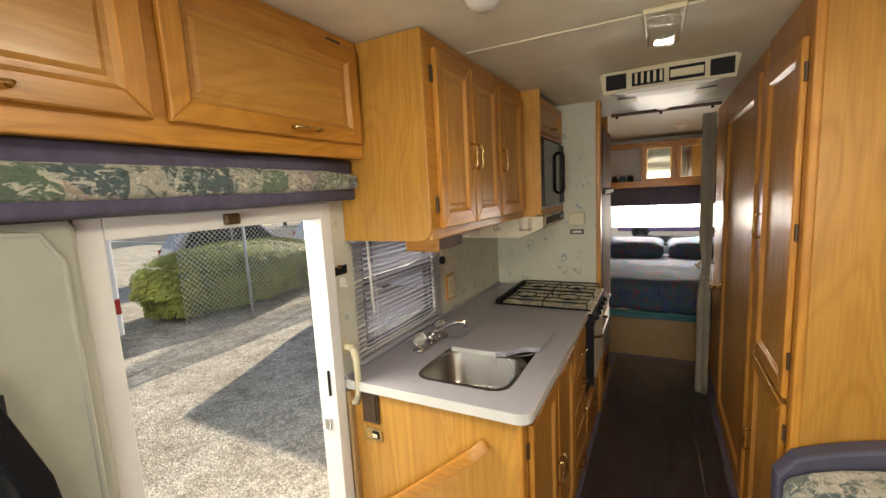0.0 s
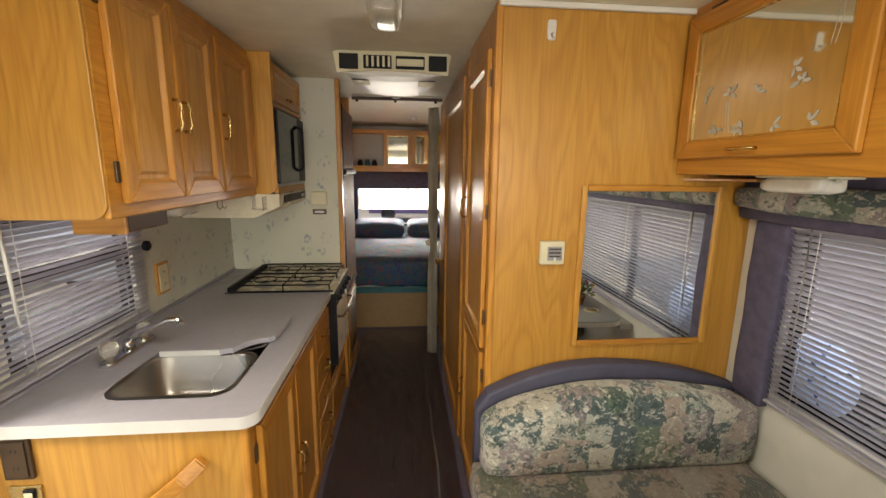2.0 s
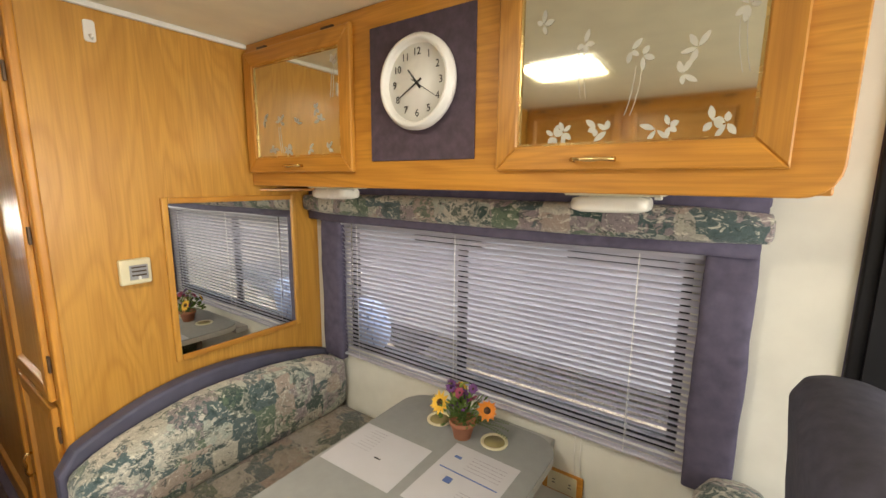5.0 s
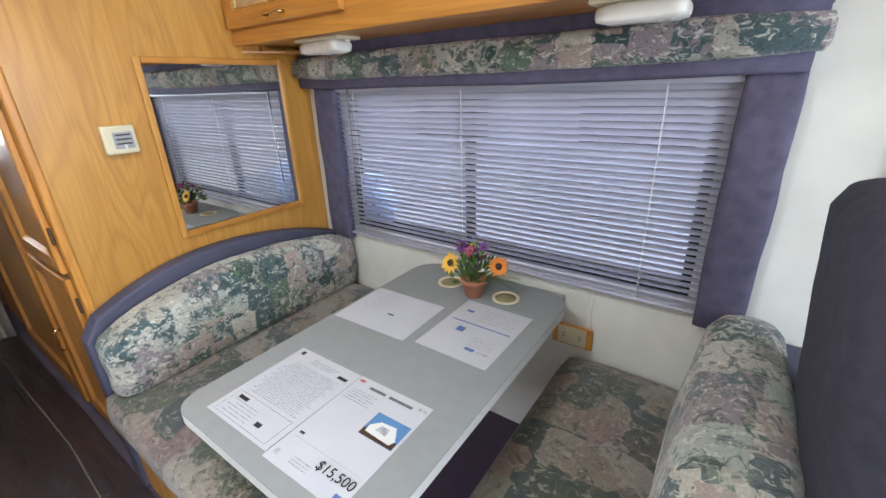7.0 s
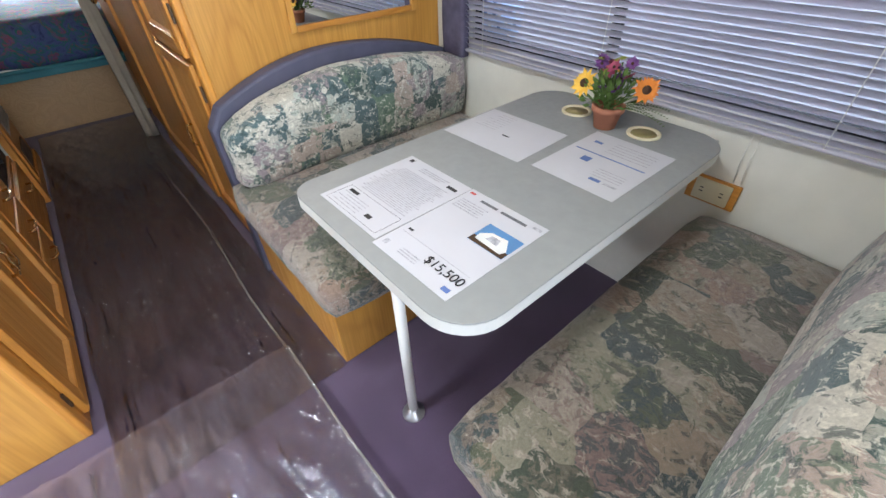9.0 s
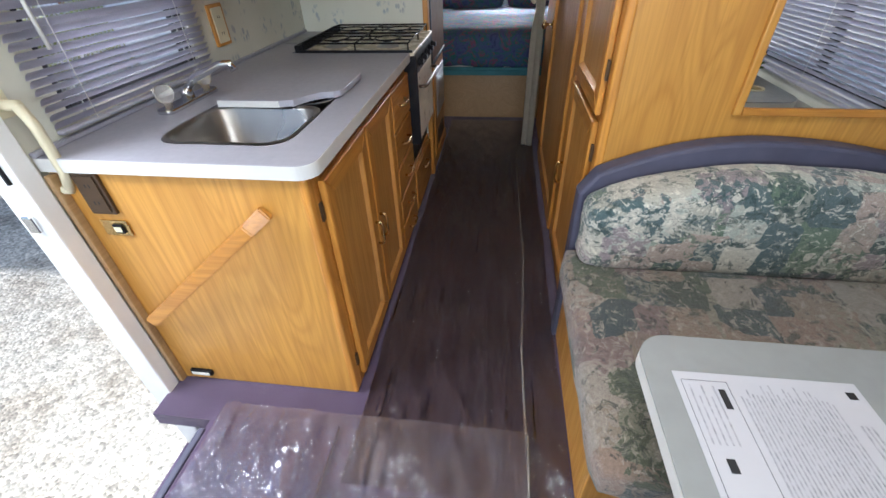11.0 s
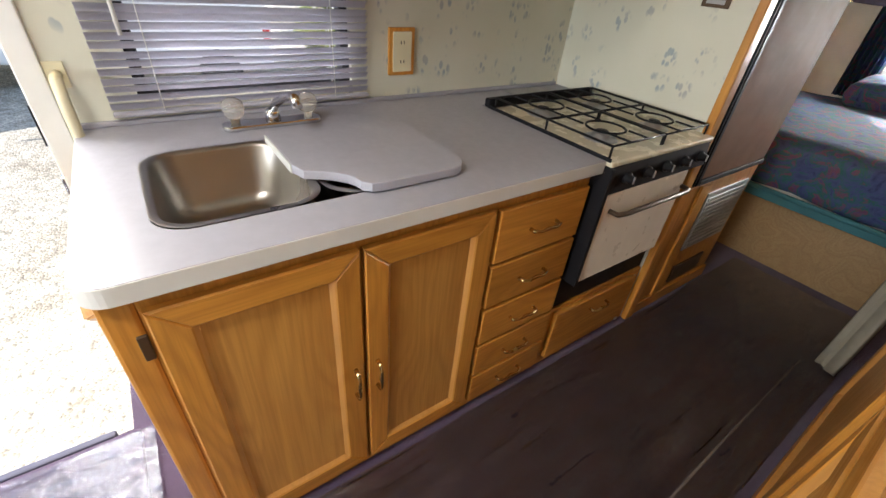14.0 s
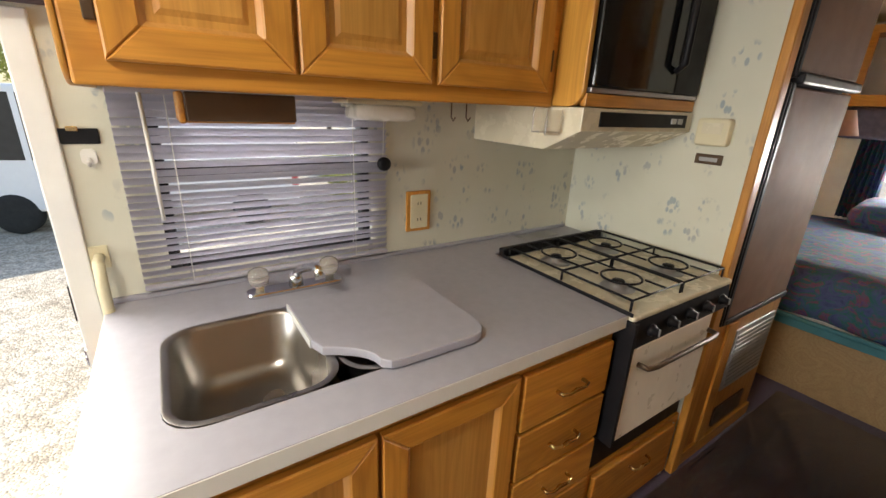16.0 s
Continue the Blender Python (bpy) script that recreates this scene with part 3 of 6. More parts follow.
# moulded pillar panel beside the door, towards the cab
pl = thing("wall_pillar_panel", (XL, 0.38, 0.0), "pale grey-green moulded pillar panel beside the entry door", "panel", kind="structure")
part("panel", prism(rrect(0.235, 0.478, 0.01, 1.585, (0.01, 0.01, 0.02, 0.10)), "x", XL + 0.002, XL + 0.03, 0.01), PILLAR, pl)
part("bead", tube([(XL + 0.03, 0.45, 0.02), (XL + 0.03, 0.45, 1.5), (XL + 0.03, 0.42, 1.56), (XL + 0.03, 0.3, 1.57)], 0.006), PILLAR, pl)
wf = thing("window_3", (XL, -0.1, 1.0), "black-framed cab side window", "window", kind="structure")
part("window_frame", bx(XL + 0.031, XL + 0.06, -0.45, 0.35, 0.88, 0.93, 0.004), BLACK, wf)
part("window_frame", prism([(0.355, 0.3), (0.405, 0.3), (0.395, 0.9), (0.37, 1.1), (0.31, 1.3), (0.27, 1.34), (0.26, 1.30), (0.33, 1.08), (0.35, 0.9)], "x", XL + 0.031, XL + 0.06, 0.006), BLACK, wf)
part("pane", bx(XL + 0.032, XL + 0.038, -0.45, 0.33, 0.935, 1.28), CAR_GLASS, wf)

# grab handle by the door
gh = thing("grab_handle", (XL, 1.25, 0.82), "ivory plastic grab handle beside the entry door", "handle")
part("grip", tube([(XL + 0.045, 1.255, 1.03), (XL + 0.06, 1.255, 0.98), (XL + 0.06, 1.255, 0.86), (XL + 0.045, 1.255, 0.81)], 0.013), IVORY, gh)
for z in (1.03, 0.81):
    part("bracket", tube([(XL + 0.001, 1.255, z), (XL + 0.05, 1.255, z)], 0.013), IVORY, gh)
    part("base_plate", bx(XL + 0.0005, XL + 0.006, 1.235, 1.275, z - 0.03, z + 0.03, 0.002), IVORY, gh)

pq = thing("wall_plaque", (XL, 1.262, 1.31), "small dark name plaque on the wallpaper", "plaque")
part("plate", bx(XL + 0.0005, XL + 0.006, 1.215, 1.308, 1.31, 1.345, 0.002), BLACK, pq)
part("clip", bx(XL + 0.006, XL + 0.011, 1.25, 1.272, 1.338, 1.35, 0.002), BRASS, pq)
hk = thing("wall_hook", (XL, 1.28, 1.26), "white plastic wall hook", "hook")
part("plate", prism(rrect(1.265, 1.295, 1.262, 1.298, 0.01), "x", XL + 0.0005, XL + 0.006), WHITE, hk)
part("prong", tube([(XL + 0.005, 1.28, 1.275), (XL + 0.02, 1.28, 1.262), (XL + 0.028, 1.28, 1.272)], 0.004), WHITE, hk)


# ---- cabinet parts ----
def pull(parent, at, along, out, length=0.095, material=None):
    """An arched bail pull with two posts."""
    a, o, p = Vector(along), Vector(out), Vector(at)
    pts = [p - a * length / 2, p - a * length / 2 + o * 0.018, p - a * length * 0.3 + o * 0.026, p + o * 0.022 + Vector((0, 0, 0)), p + a * length * 0.3 + o * 0.026, p + a * length / 2 + o * 0.018, p + a * length / 2]
    h = part("handle", tube(pts, [0.006, 0.005, 0.0035, 0.006, 0.0035, 0.005, 0.006]), material or BRASS, parent, "polished brass handle")
    return h


def panel_door(parent, axis, face, out, u0, u1, v0, v1, glass=None, w=0.05, th=0.02, name="door", panel_mat=None, raised=False):
    """A framed door on the plane face; out is +1 or -1 along the axis. Mitred frame, raised or mirrored panel."""
    hor = {"x": OAK_Y, "y": OAK_X}[axis]
    f0, f1 = face, face + out * th
    if glass:
        d = part(name, prism([(u0 + w, v0 + w), (u1 - w, v0 + w), (u1 - w, v1 - w), (u0 + w, v1 - w)], axis, f0, f0 + out * th * 0.45), glass, parent, "etched mirror door")
        bm = bmesh.new()
        g = 0.006
        for q in ((u0 + w, u0 + w + g, v0 + w, v1 - w), (u1 - w - g, u1 - w, v0 + w, v1 - w), (u0 + w + g, u1 - w - g, v0 + w, v0 + w + g), (u0 + w + g, u1 - w - g, v1 - w - g, v1 - w)):
            prism([(q[0], q[2]), (q[1], q[2]), (q[1], q[3]), (q[0], q[3])], axis, f0, f0 + out * th * 0.7, 0, bm)
        part("bead", bm, BRASS, d, "thin gilt bead")
    else:
        f = AX[axis]
        ro = [(u0 + w, v0 + w), (u1 - w, v0 + w), (u1 - w, v1 - w), (u0 + w, v1 - w)]
        lip = 0.009
        one = bmesh.new()
        steps = [(0.0, 0.30), (lip, 0.30)] + ([(lip + 0.012, 0.30), (lip + 0.022, 0.55)] if raised else [])
        rings = [[one.verts.new(f(u + e * (1 if u == u0 + w else -1), v + e * (1 if v == v0 + w else -1), f0 + out * th * h)) for u, v in ro] for e, h in steps]
        for A, B in zip(rings, rings[1:]):
            for i in range(4):
                one.faces.new((A[i], A[(i + 1) % 4], B[(i + 1) % 4], B[i]))
        field = one.faces.new(rings[-1])
        bmesh.ops.recalc_face_normals(one, faces=list(one.faces))
        if field.normal.dot(Vector(f(0, 0, out))) < 0:
            bmesh.ops.reverse_faces(one, faces=list(one.faces))
        d = part(name, one, panel_mat or OAK_VENEER, parent)
        one = bmesh.new()
        A = [one.verts.new(f(u, v, f0 + out * th * 0.86)) for u, v in ro]
        B = [one.verts.new(f(u + lip * (1 if u == u0 + w else -1), v + lip * (1 if v == v0 + w else -1), f0 + out * (th * 0.30 + 0.0004))) for u, v in ro]
        for i in range(4):
            one.faces.new((A[i], A[(i + 1) % 4], B[(i + 1) % 4], B[i]))
        bmesh.ops.recalc_face_normals(one, faces=list(one.faces))
        part("bead", one, OAK_BEAD, d, "sloped inner moulding, paler to look lit")
    part("stile", prism([(u0, v0), (u0 + w, v0 + w), (u0 + w, v1 - w), (u0, v1)], axis, f0, f1, 0.0035, None, 1), OAK_Z, d)
    part("stile", prism([(u1, v0), (u1, v1), (u1 - w, v1 - w), (u1 - w, v0 + w)], axis, f0, f1, 0.0035, None, 1), OAK_Z, d)
    part("rail", prism([(u0, v0), (u1, v0), (u1 - w, v0 + w), (u0 + w, v0 + w)], axis, f0, f1, 0.0035, None, 1), hor, d)
    part("rail", prism([(u0, v1), (u0 + w, v1 - w), (u1 - w, v1 - w), (u1, v1)], axis, f0, f1, 0.0035, None, 1), hor, d)
    return d


def hinge(parent, axis, face, out, u, v):
    if axis == "x":
        part("hinge", bx(min(face, face + out * 0.008), max(face, face + out * 0.008), u - 0.008, u + 0.008, v - 0.028, v + 0.028, 0.002), BRONZE, parent, "dark bronze hinge")
    else:
        part("hinge", bx(u - 0.008, u + 0.008, min(face, face + out * 0.008), max(face, face + out * 0.008), v - 0.028, v + 0.028, 0.002), BRONZE, parent, "dark bronze hinge")


# ---- pantry and washroom doors ----
FX = 0.58
pn = thing("pantry_cabinet", (FX, 1.95, 0.0), "tall oak pantry cabinet with upper and lower door", "cabinet")
part("face_frame", wall_with_holes("x", FX - 0.012, FX - 0.0005, 1.716, 2.27, 0.0, ZC - 0.004, [(1.80, 2.18, 0.12, 0.80), (1.80, 2.18, 0.90, 1.96)]), OAK_Z, pn)
pd = panel_door(pn, "x", FX - 0.0125, -1, 1.727, 2.20, 0.868, 2.0, w=0.055)
pull(pd, (FX - 0.0325, 2.165, 1.40), (0, 0, 1), (-1, 0, 0))
for z in (1.0, 1.42, 1.9):
    hinge(pd, "x", FX - 0.0175, -1, 1.716, z)
pd = panel_door(pn, "x", FX - 0.0125, -1, 1.727, 2.20, 0.09, 0.845, w=0.055)
pull(pd, (FX - 0.0325, 2.165, 0.46), (0, 0, 1), (-1, 0, 0))
for z in (0.2, 0.75):
    hinge(pd, "x", FX - 0.0175, -1, 1.716, z)

bd = thing("washroom_door", (FX, 2.9, 0.0), "closed glossy oak washroom door with brass knob", "door")
dd = panel_door(bd, "x", FX - 0.006, -1, 2.36, 3.36, 0.02, 2.04, w=0.10, th=0.022, name="leaf")
part("knob", lathe([(0.024, 0.0), (0.024, -0.006), (0.009, -0.01), (0.009, -0.035), (0.024, -0.045), (0.026, -0.06), (0.012, -0.068)], (FX - 0.028, 3.28, 0.885), "x"), BRASS, bd, "polished brass knob")
for y0, y1 in ((2.29, 2.352), (3.368, 3.43)):
    part("casing", bx(FX - 0.016, FX - 0.0005, y0, y1, 0.0, 2.10, 0.004), OAK_Z, bd)
part("casing", bx(FX - 0.016, FX - 0.0005, 2.353, 3.367, 2.045, 2.10, 0.004), OAK_Y, bd)

# pleated drape at the bedroom opening, with its track
dr = thing("drape", (0.49, 3.55, 0.0), "beige pleated privacy drape gathered against the wall", "curtain")
one = bmesh.new()
cols = 33
rows_z = [0.02 + i * (2.05 - 0.02) / 20 for i in range(21)]
grid = []
for zz in rows_z:
    pinch = 1 - 0.35 * math.exp(-((zz - 0.98) / 0.12) ** 2)
    row = []
    for k in range(cols):
        s = k / (cols - 1)
        a = s * math.pi * 9
        row.append(one.verts.new((0.495 - 0.02 * pinch + 0.042 * pinch * math.sin(a) + 0.012 * s, 3.50 + 0.20 * s * pinch + 0.01 * math.cos(a * 1.7), zz)))
    grid.append(row)
for a, b in zip(grid, grid[1:]):
    for k in range(cols - 1):
        one.faces.new((a[k], a[k + 1], b[k + 1], b[k]))
bmesh.ops.solidify(one, geom=list(one.faces), thickness=0.004)
for f in one.faces:
    f.smooth = True
part("cloth", one, BEIGE_CLOTH, dr)
part("tie_band", tube([(0.44, 3.49, 0.98), (0.43, 3.58, 0.985), (0.46, 3.69, 0.98), (0.55, 3.70, 0.98)], 0.012), BEIGE_CLOTH, dr)
ct = thing("curtain_track", (0.15, 3.6, ZC), "dark metal curtain track on the ceiling", "curtain track")
part("rail", bx(-0.16, 0.555, 3.615, 3.64, ZC - 0.03, ZC - 0.007, 0.003), BRONZE, ct)
for x in (-0.12, 0.18, 0.5):
    part("glider", bx(x - 0.01, x + 0.01, 3.618, 3.637, ZC - 0.045, ZC - 0.03, 0.002), BLACK, ct)

# ---- mirror and thermostat on the divider ----
YD = 1.675
mr = thing("wall_mirror", (1.185, YD, 0.9), "mirror in a slim oak frame on the oak panel", "mirror")
for q, mt in (((0.905, 0.927, 0.893, 1.527), OAK_PALE), ((1.445, 1.467, 0.893, 1.527), OAK_PALE), ((0.928, 1.444, 0.893, 0.915), OAK_X), ((0.928, 1.444, 1.505, 1.527), OAK_X)):
    part("frame", bx(q[0], q[1], YD - 0.016, YD - 0.0005, q[2], q[3], 0.004), mt, mr)
part("glass", bx(0.928, 1.444, YD - 0.008, YD - 0.001, 0.916, 1.504), MIRROR, mr, "silvered mirror glass")
th = thing("thermostat", (0.815, YD, 1.23), "ivory wall thermostat with a dark dial window", "thermostat")
part("body", bx(0.755, 0.85, YD - 0.024, YD - 0.0005, 1.228, 1.318, 0.006), IVORY, th)
part("scale_window", bx(0.782, 0.838, YD - 0.0265, YD - 0.0245, 1.245, 1.297, 0.0005), GREY_METAL, th)
for i in range(3):
    part("scale_mark", bx(0.788, 0.832, YD - 0.0275, YD - 0.0267, 1.258 + i * 0.014, 1.263 + i * 0.014), BRONZE, th)
part("lever", bx(0.806, 0.814, YD - 0.032, YD - 0.027, 1.245, 1.258, 0.001), WHITE, th)
hk = thing("wall_hook", (0.757, YD, 2.06), "white plastic hook high on the oak panel", "hook")
part("plate", prism(rrect(0.742, 0.772, 2.02, 2.085, 0.008), "y", YD - 0.007, YD - 0.0005), WHITE, hk)
part("prong", tube([(0.757, YD - 0.006, 2.04), (0.757, YD - 0.022, 2.026), (0.757, YD - 0.028, 2.04)], 0.004), WHITE, hk)
cs = thing("corner_shelf", (1.4, 1.6, 1.56), "small oak corner shelf beneath the overhead cabinet", "shelf")
part("board", prism([(1.30, 1.672), (1.592, 1.672), (1.592, 1.60), (1.50, 1.56)], "z", 1.545, 1.557, 0.003), OAK_X, cs)
part("cleat", bx(1.38, 1.40, 1.655, 1.673, 1.558, 1.585, 0.002), OAK_X, cs)


# ---- dinette overhead cabinet ----
CX = 1.27
oc = thing("overhead_cabinet", (1.43, 0.75, 1.57), "oak overhead cabinet with etched mirror doors above the dinette", "cabinet")
part("body", bx(CX + 0.02, XR - 0.002, -0.19, 1.672, 1.575, ZC - 0.003, 0.004), OAK_Y, oc)
part("face_frame", prism(rrect(-0.20, 1.673, 1.57, ZC - 0.002, (0.06, 0.005, 0.005, 0.005)), "x", CX, CX + 0.0195, 0.004), OAK_Y, oc)
for y0, y1 in ((1.03, 1.66), (-0.12, 0.485)):
    d = panel_door(oc, "x", CX - 0.0005, -1, y0, y1, 1.625, 2.10, glass=TINT_MIRROR, w=0.058)
    pull(d, (CX - 0.021, (y0 + y1) / 2 + (0.0 if y0 > 0 else 0.05), 1.648), (0, 1, 0), (-1, 0, 0), 0.09)
    for yy in (y0 + 0.12, y1 - 0.12):
        part("hinge", bx(CX - 0.012, CX - 0.001, yy - 0.03, yy + 0.03, 2.101, 2.112, 0.002), BRONZE, d, "dark bronze hinge")
    # etched blossoms
    rnd = random.Random(int(y0 * 100) + 7)
    n = 16 if y0 < 0 else 12
    for i in range(n):
        cy = y0 + 0.09 + (y1 - y0 - 0.18) * ((i * 0.618) % 1)
        cz = 1.705 + (0.015 * rnd.random() if i % 2 else rnd.uniform(0.07, 0.31))
        turn = rnd.uniform(0, 6.28)
        bm = bmesh.new()
        for k in range(rnd.choice((3, 4, 5))):
            a = turn + k * 1.2 + rnd.uniform(-0.25, 0.25)
            ln, wd = rnd.uniform(0.018, 0.036), rnd.uniform(0.0048, 0.007)
            c, s = math.cos(a), math.sin(a)
            o = [(0.002, 0), (ln * 0.3, wd * 0.8), (ln * 0.6, wd), (ln * 0.88, wd * 0.5), (ln, 0), (ln * 0.88, -wd * 0.5), (ln * 0.6, -wd), (ln * 0.3, -wd * 0.8)]
            bm.faces.new([bm.verts.new((CX - 0.0100 - 0.00012 * i - 0.00002 * k, cy + u * c - v * s, cz + u * s + v * c)) for u, v in o])
        part("etched_flower", bm, ETCH, d, "frosted etched blossom")
        if i % 3 == 0:
            bend = rnd.uniform(-0.03, 0.03)
            for off in (0.0, 0.012):
                pts = [(CX - 0.0096, cy + off + bend * (q / 6) ** 2, cz - 0.02 - min(0.10, cz - 1.71) * q / 6) for q in range(7)]
                if cz > 1.76:
                    part("etched_stem", tube(pts, 0.0009, 4), ETCH, d)
part("clock_panel", bx(CX - 0.006, CX - 0.0005, 0.56, 0.952, 1.658, 2.066, 0.002), PLUM_CLOTH, oc, "dusky purple fabric panel")

ck = thing("wall_clock", (1.25, 0.745, 1.877), "round white wall clock showing twenty to eleven", "clock")
cx, cy, cz = CX - 0.0065, 0.745, 1.877
part("rim", lathe([(0.126, 0.0), (0.133, -0.012), (0.134, -0.026), (0.128, -0.030), (0.126, -0.040), (0.117, -0.044), (0.110, -0.032), (0.108, -0.016)], (cx, cy, cz), "x", 40), WHITE, ck)
part("face", lathe([(0.1085, -0.0165), (0.1085, -0.0185)], (cx, cy, cz), "x", 40), WHITE, ck)


def lettering(text, size, material, parent, m, name="lettering", align="CENTER"):
    cu = bpy.data.curves.new(name, "FONT")
    cu.body, cu.size, cu.align_x, cu.align_y, cu.extrude = text, size, align, "CENTER", 0.0004
    tmp = bpy.data.objects.new(name, cu)
    me = bpy.data.meshes.new_from_object(tmp)
    bpy.data.objects.remove(tmp)
    me.transform(m)
    me.materials.clear()
    me.materials.append(material)
    o = new(name, me)
    o.parent = parent
    o.matrix_parent_inverse = absolute(parent).inverted()
    return o


FACE_X = Matrix(((0, 0, -1, 0), (-1, 0, 0, 0), (0, 1, 0, 0), (0, 0, 0, 1)))
for h in range(1, 13):
    a = math.radians(90 - 30 * h)
    lettering(str(h), 0.029, INK, ck, Matrix.Translation((cx - 0.0192, cy - 0.085 * math.cos(a), cz + 0.085 * math.sin(a))) @ FACE_X, "numeral")


def hand(deg, ln, w, dx, tail=0.02):
    a = math.radians(90 - deg)
    c, s = -math.cos(a), math.sin(a)
    pts = [(-tail, w), (ln, w * 0.4), (ln, -w * 0.4), (-tail, -w)]
    part("clock_needle", prism([(cy + u * c - v * s, cz + u * s + v * c) for u, v in pts], "x", cx - dx, cx - dx - 0.001), INK, ck)


hand(320, 0.052, 0.004, 0.020)
hand(240, 0.078, 0.003, 0.0215)
hand(122, 0.078, 0.0014, 0.023)


def under_lamp(x, y, z, ln=0.19):
    u = thing("under_cabinet_light", (x, y, z), "white plastic light under the overhead cabinet, switched off", "light", "under-cabinet lights")
    part("base", bx(x - 0.055, x + 0.055, y - ln / 2 - 0.03, y + ln / 2 + 0.01, z - 0.012, z - 0.0005, 0.004), IVORY, u)
    part("cover", pillow_box(x - 0.05, x + 0.05, y - ln / 2, y + ln / 2, z - 0.05, z - 0.0125, 0.016, 0.004, 6), DIFFUSER, u)
    part("switch", bx(x - 0.01, x + 0.01, y - ln / 2 - 0.024, y - ln / 2 - 0.008, z - 0.02, z - 0.0125, 0.002), WHITE, u)
    return u


under_lamp(1.39, 1.28, 1.575)
under_lamp(1.39, 0.22, 1.575)

# valance over the dinette window
va = thing("window_valance", (1.55, 0.78, 1.4), "padded patchwork valance edged in purple above the dinette window", "valance")
part("backing", bx(1.555, XR - 0.001, -0.12, 1.66, 1.54, 1.572, 0.004), NAVY_CLOTH, va)
part("top_band", pillow_box(1.545, XR - 0.002, -0.115, 1.665, 1.505, 1.60, 0.012, 0.003, 6), NAVY_CLOTH, va)
part("bottom_band", pillow_box(1.535, XR - 0.002, -0.11, 1.66, 1.405, 1.455, 0.012, 0.004, 6), NAVY_CLOTH, va)
part("roll", pillow_box(1.505, XR - 0.002, -0.13, 1.668, 1.442, 1.53, 0.03, 0.006, 10), FABRIC, va)
for y0, y1, zb in ((1.462, 1.60, 0.72), (-0.115, 0.008, 0.715)):
    c = thing("window_side_panel", (1.58, (y0 + y1) / 2, zb), "straight dusky purple padded window side panel", "curtain", "window side panels")
    part("cloth", pillow_box(1.555, XR - 0.001, y0, y1, zb, 1.42, 0.012, 0.004, 8, y0), NAVY_CLOTH, c)


# ---- blinds and windows ----
def blind(name, x, side, y0, y1, z0, z1, pitch, tilt, label, cords):
    b = thing(name, (x, (y0 + y1) / 2, z0), label, "blind")
    w = 0.026
    one = bmesh.new()
    prof = []
    for k in range(5):
        s = k / 4 - 0.5
        prof.append(Vector((s * w, 0, 0.0035 * (1 - 4 * s * s))))
    rot = Matrix.Rotation(radians(tilt) * side, 3, "Y")
    for dz in (0.0, 0.0008):
        va_, vb_ = [], []
        for p in prof:
            q = rot @ (p + Vector((0, 0, dz)))
            va_.append(one.verts.new((x + q.x, y0, q.z)))
            vb_.append(one.verts.new((x + q.x, y1, q.z)))
        for k in range(4):
            f = one.faces.new((va_[k], va_[k + 1], vb_[k + 1], vb_[k]))
            f.smooth = True
    bmesh.ops.recalc_face_normals(one, faces=list(one.faces))
    n = int((z1 - 0.035 - z0 - 0.02) / pitch)
    first = part("slat", one, SLAT, b)
    first.location = (0, 0, z0 + 0.025)
    for i in range(1, n + 1):
        s = share("slat", first, b, (0, 0, z0 + 0.025 + i * pitch))
        s.rotation_euler = (radians(random.uniform(-0.08, 0.08)), 0, 0)
    part("head_rail", bx(x - 0.014, x + 0.014, y0, y1, z1 - 0.03, z1, 0.003), SLAT, b)
    part("bottom_rail", bx(x - 0.012, x + 0.012, y0, y1, z0, z0 + 0.011, 0.004), SLAT, b)
    for yc in cords:
        part("cord", tube([(x + side * 0.012, yc, z0 + 0.01), (x + side * 0.012, yc, z1 - 0.02)], 0.0013, 5), WHITE, b)
        part("cord", tube([(x - side * 0.012, yc, z0 + 0.01), (x - side * 0.012, yc, z1 - 0.02)], 0.0013, 5), WHITE, b)
    return b


def window(name, axis_x, y0, y1, z0, z1, out, label, mullion=None):
    w = tagged(thing(name, (axis_x, (y0 + y1) / 2, z0)), label, "window", kind="structure")
    a, b = sorted((axis_x + out * 0.012, axis_x + out * 0.055))
    fr = 0.028
    for q in ((y0, y0 + fr, z0, z1), (y1 - fr, y1, z0, z1), (y0 + fr, y1 - fr, z0, z0 + fr), (y0 + fr, y1 - fr, z1 - fr, z1)):
        part("window_frame", bx(a, b, q[0], q[1], q[2], q[3], 0.003), BLACK, w)
    cuts = [y0 + fr] + ([mullion] if mullion else []) + [y1 - fr]
    for m in cuts[1:-1]:
        part("mullion", bx(a + 0.005, b - 0.005, m - 0.016, m + 0.016, z0 + fr, z1 - fr, 0.003), BLACK, w)
    for p, q in zip(cuts, cuts[1:]):
        pane = part("pane", bx((a + b) / 2 - 0.002, (a + b) / 2 + 0.002, p, q, z0 + fr, z1 - fr), GLASS, w)
        pane.visible_shadow = False
    return w


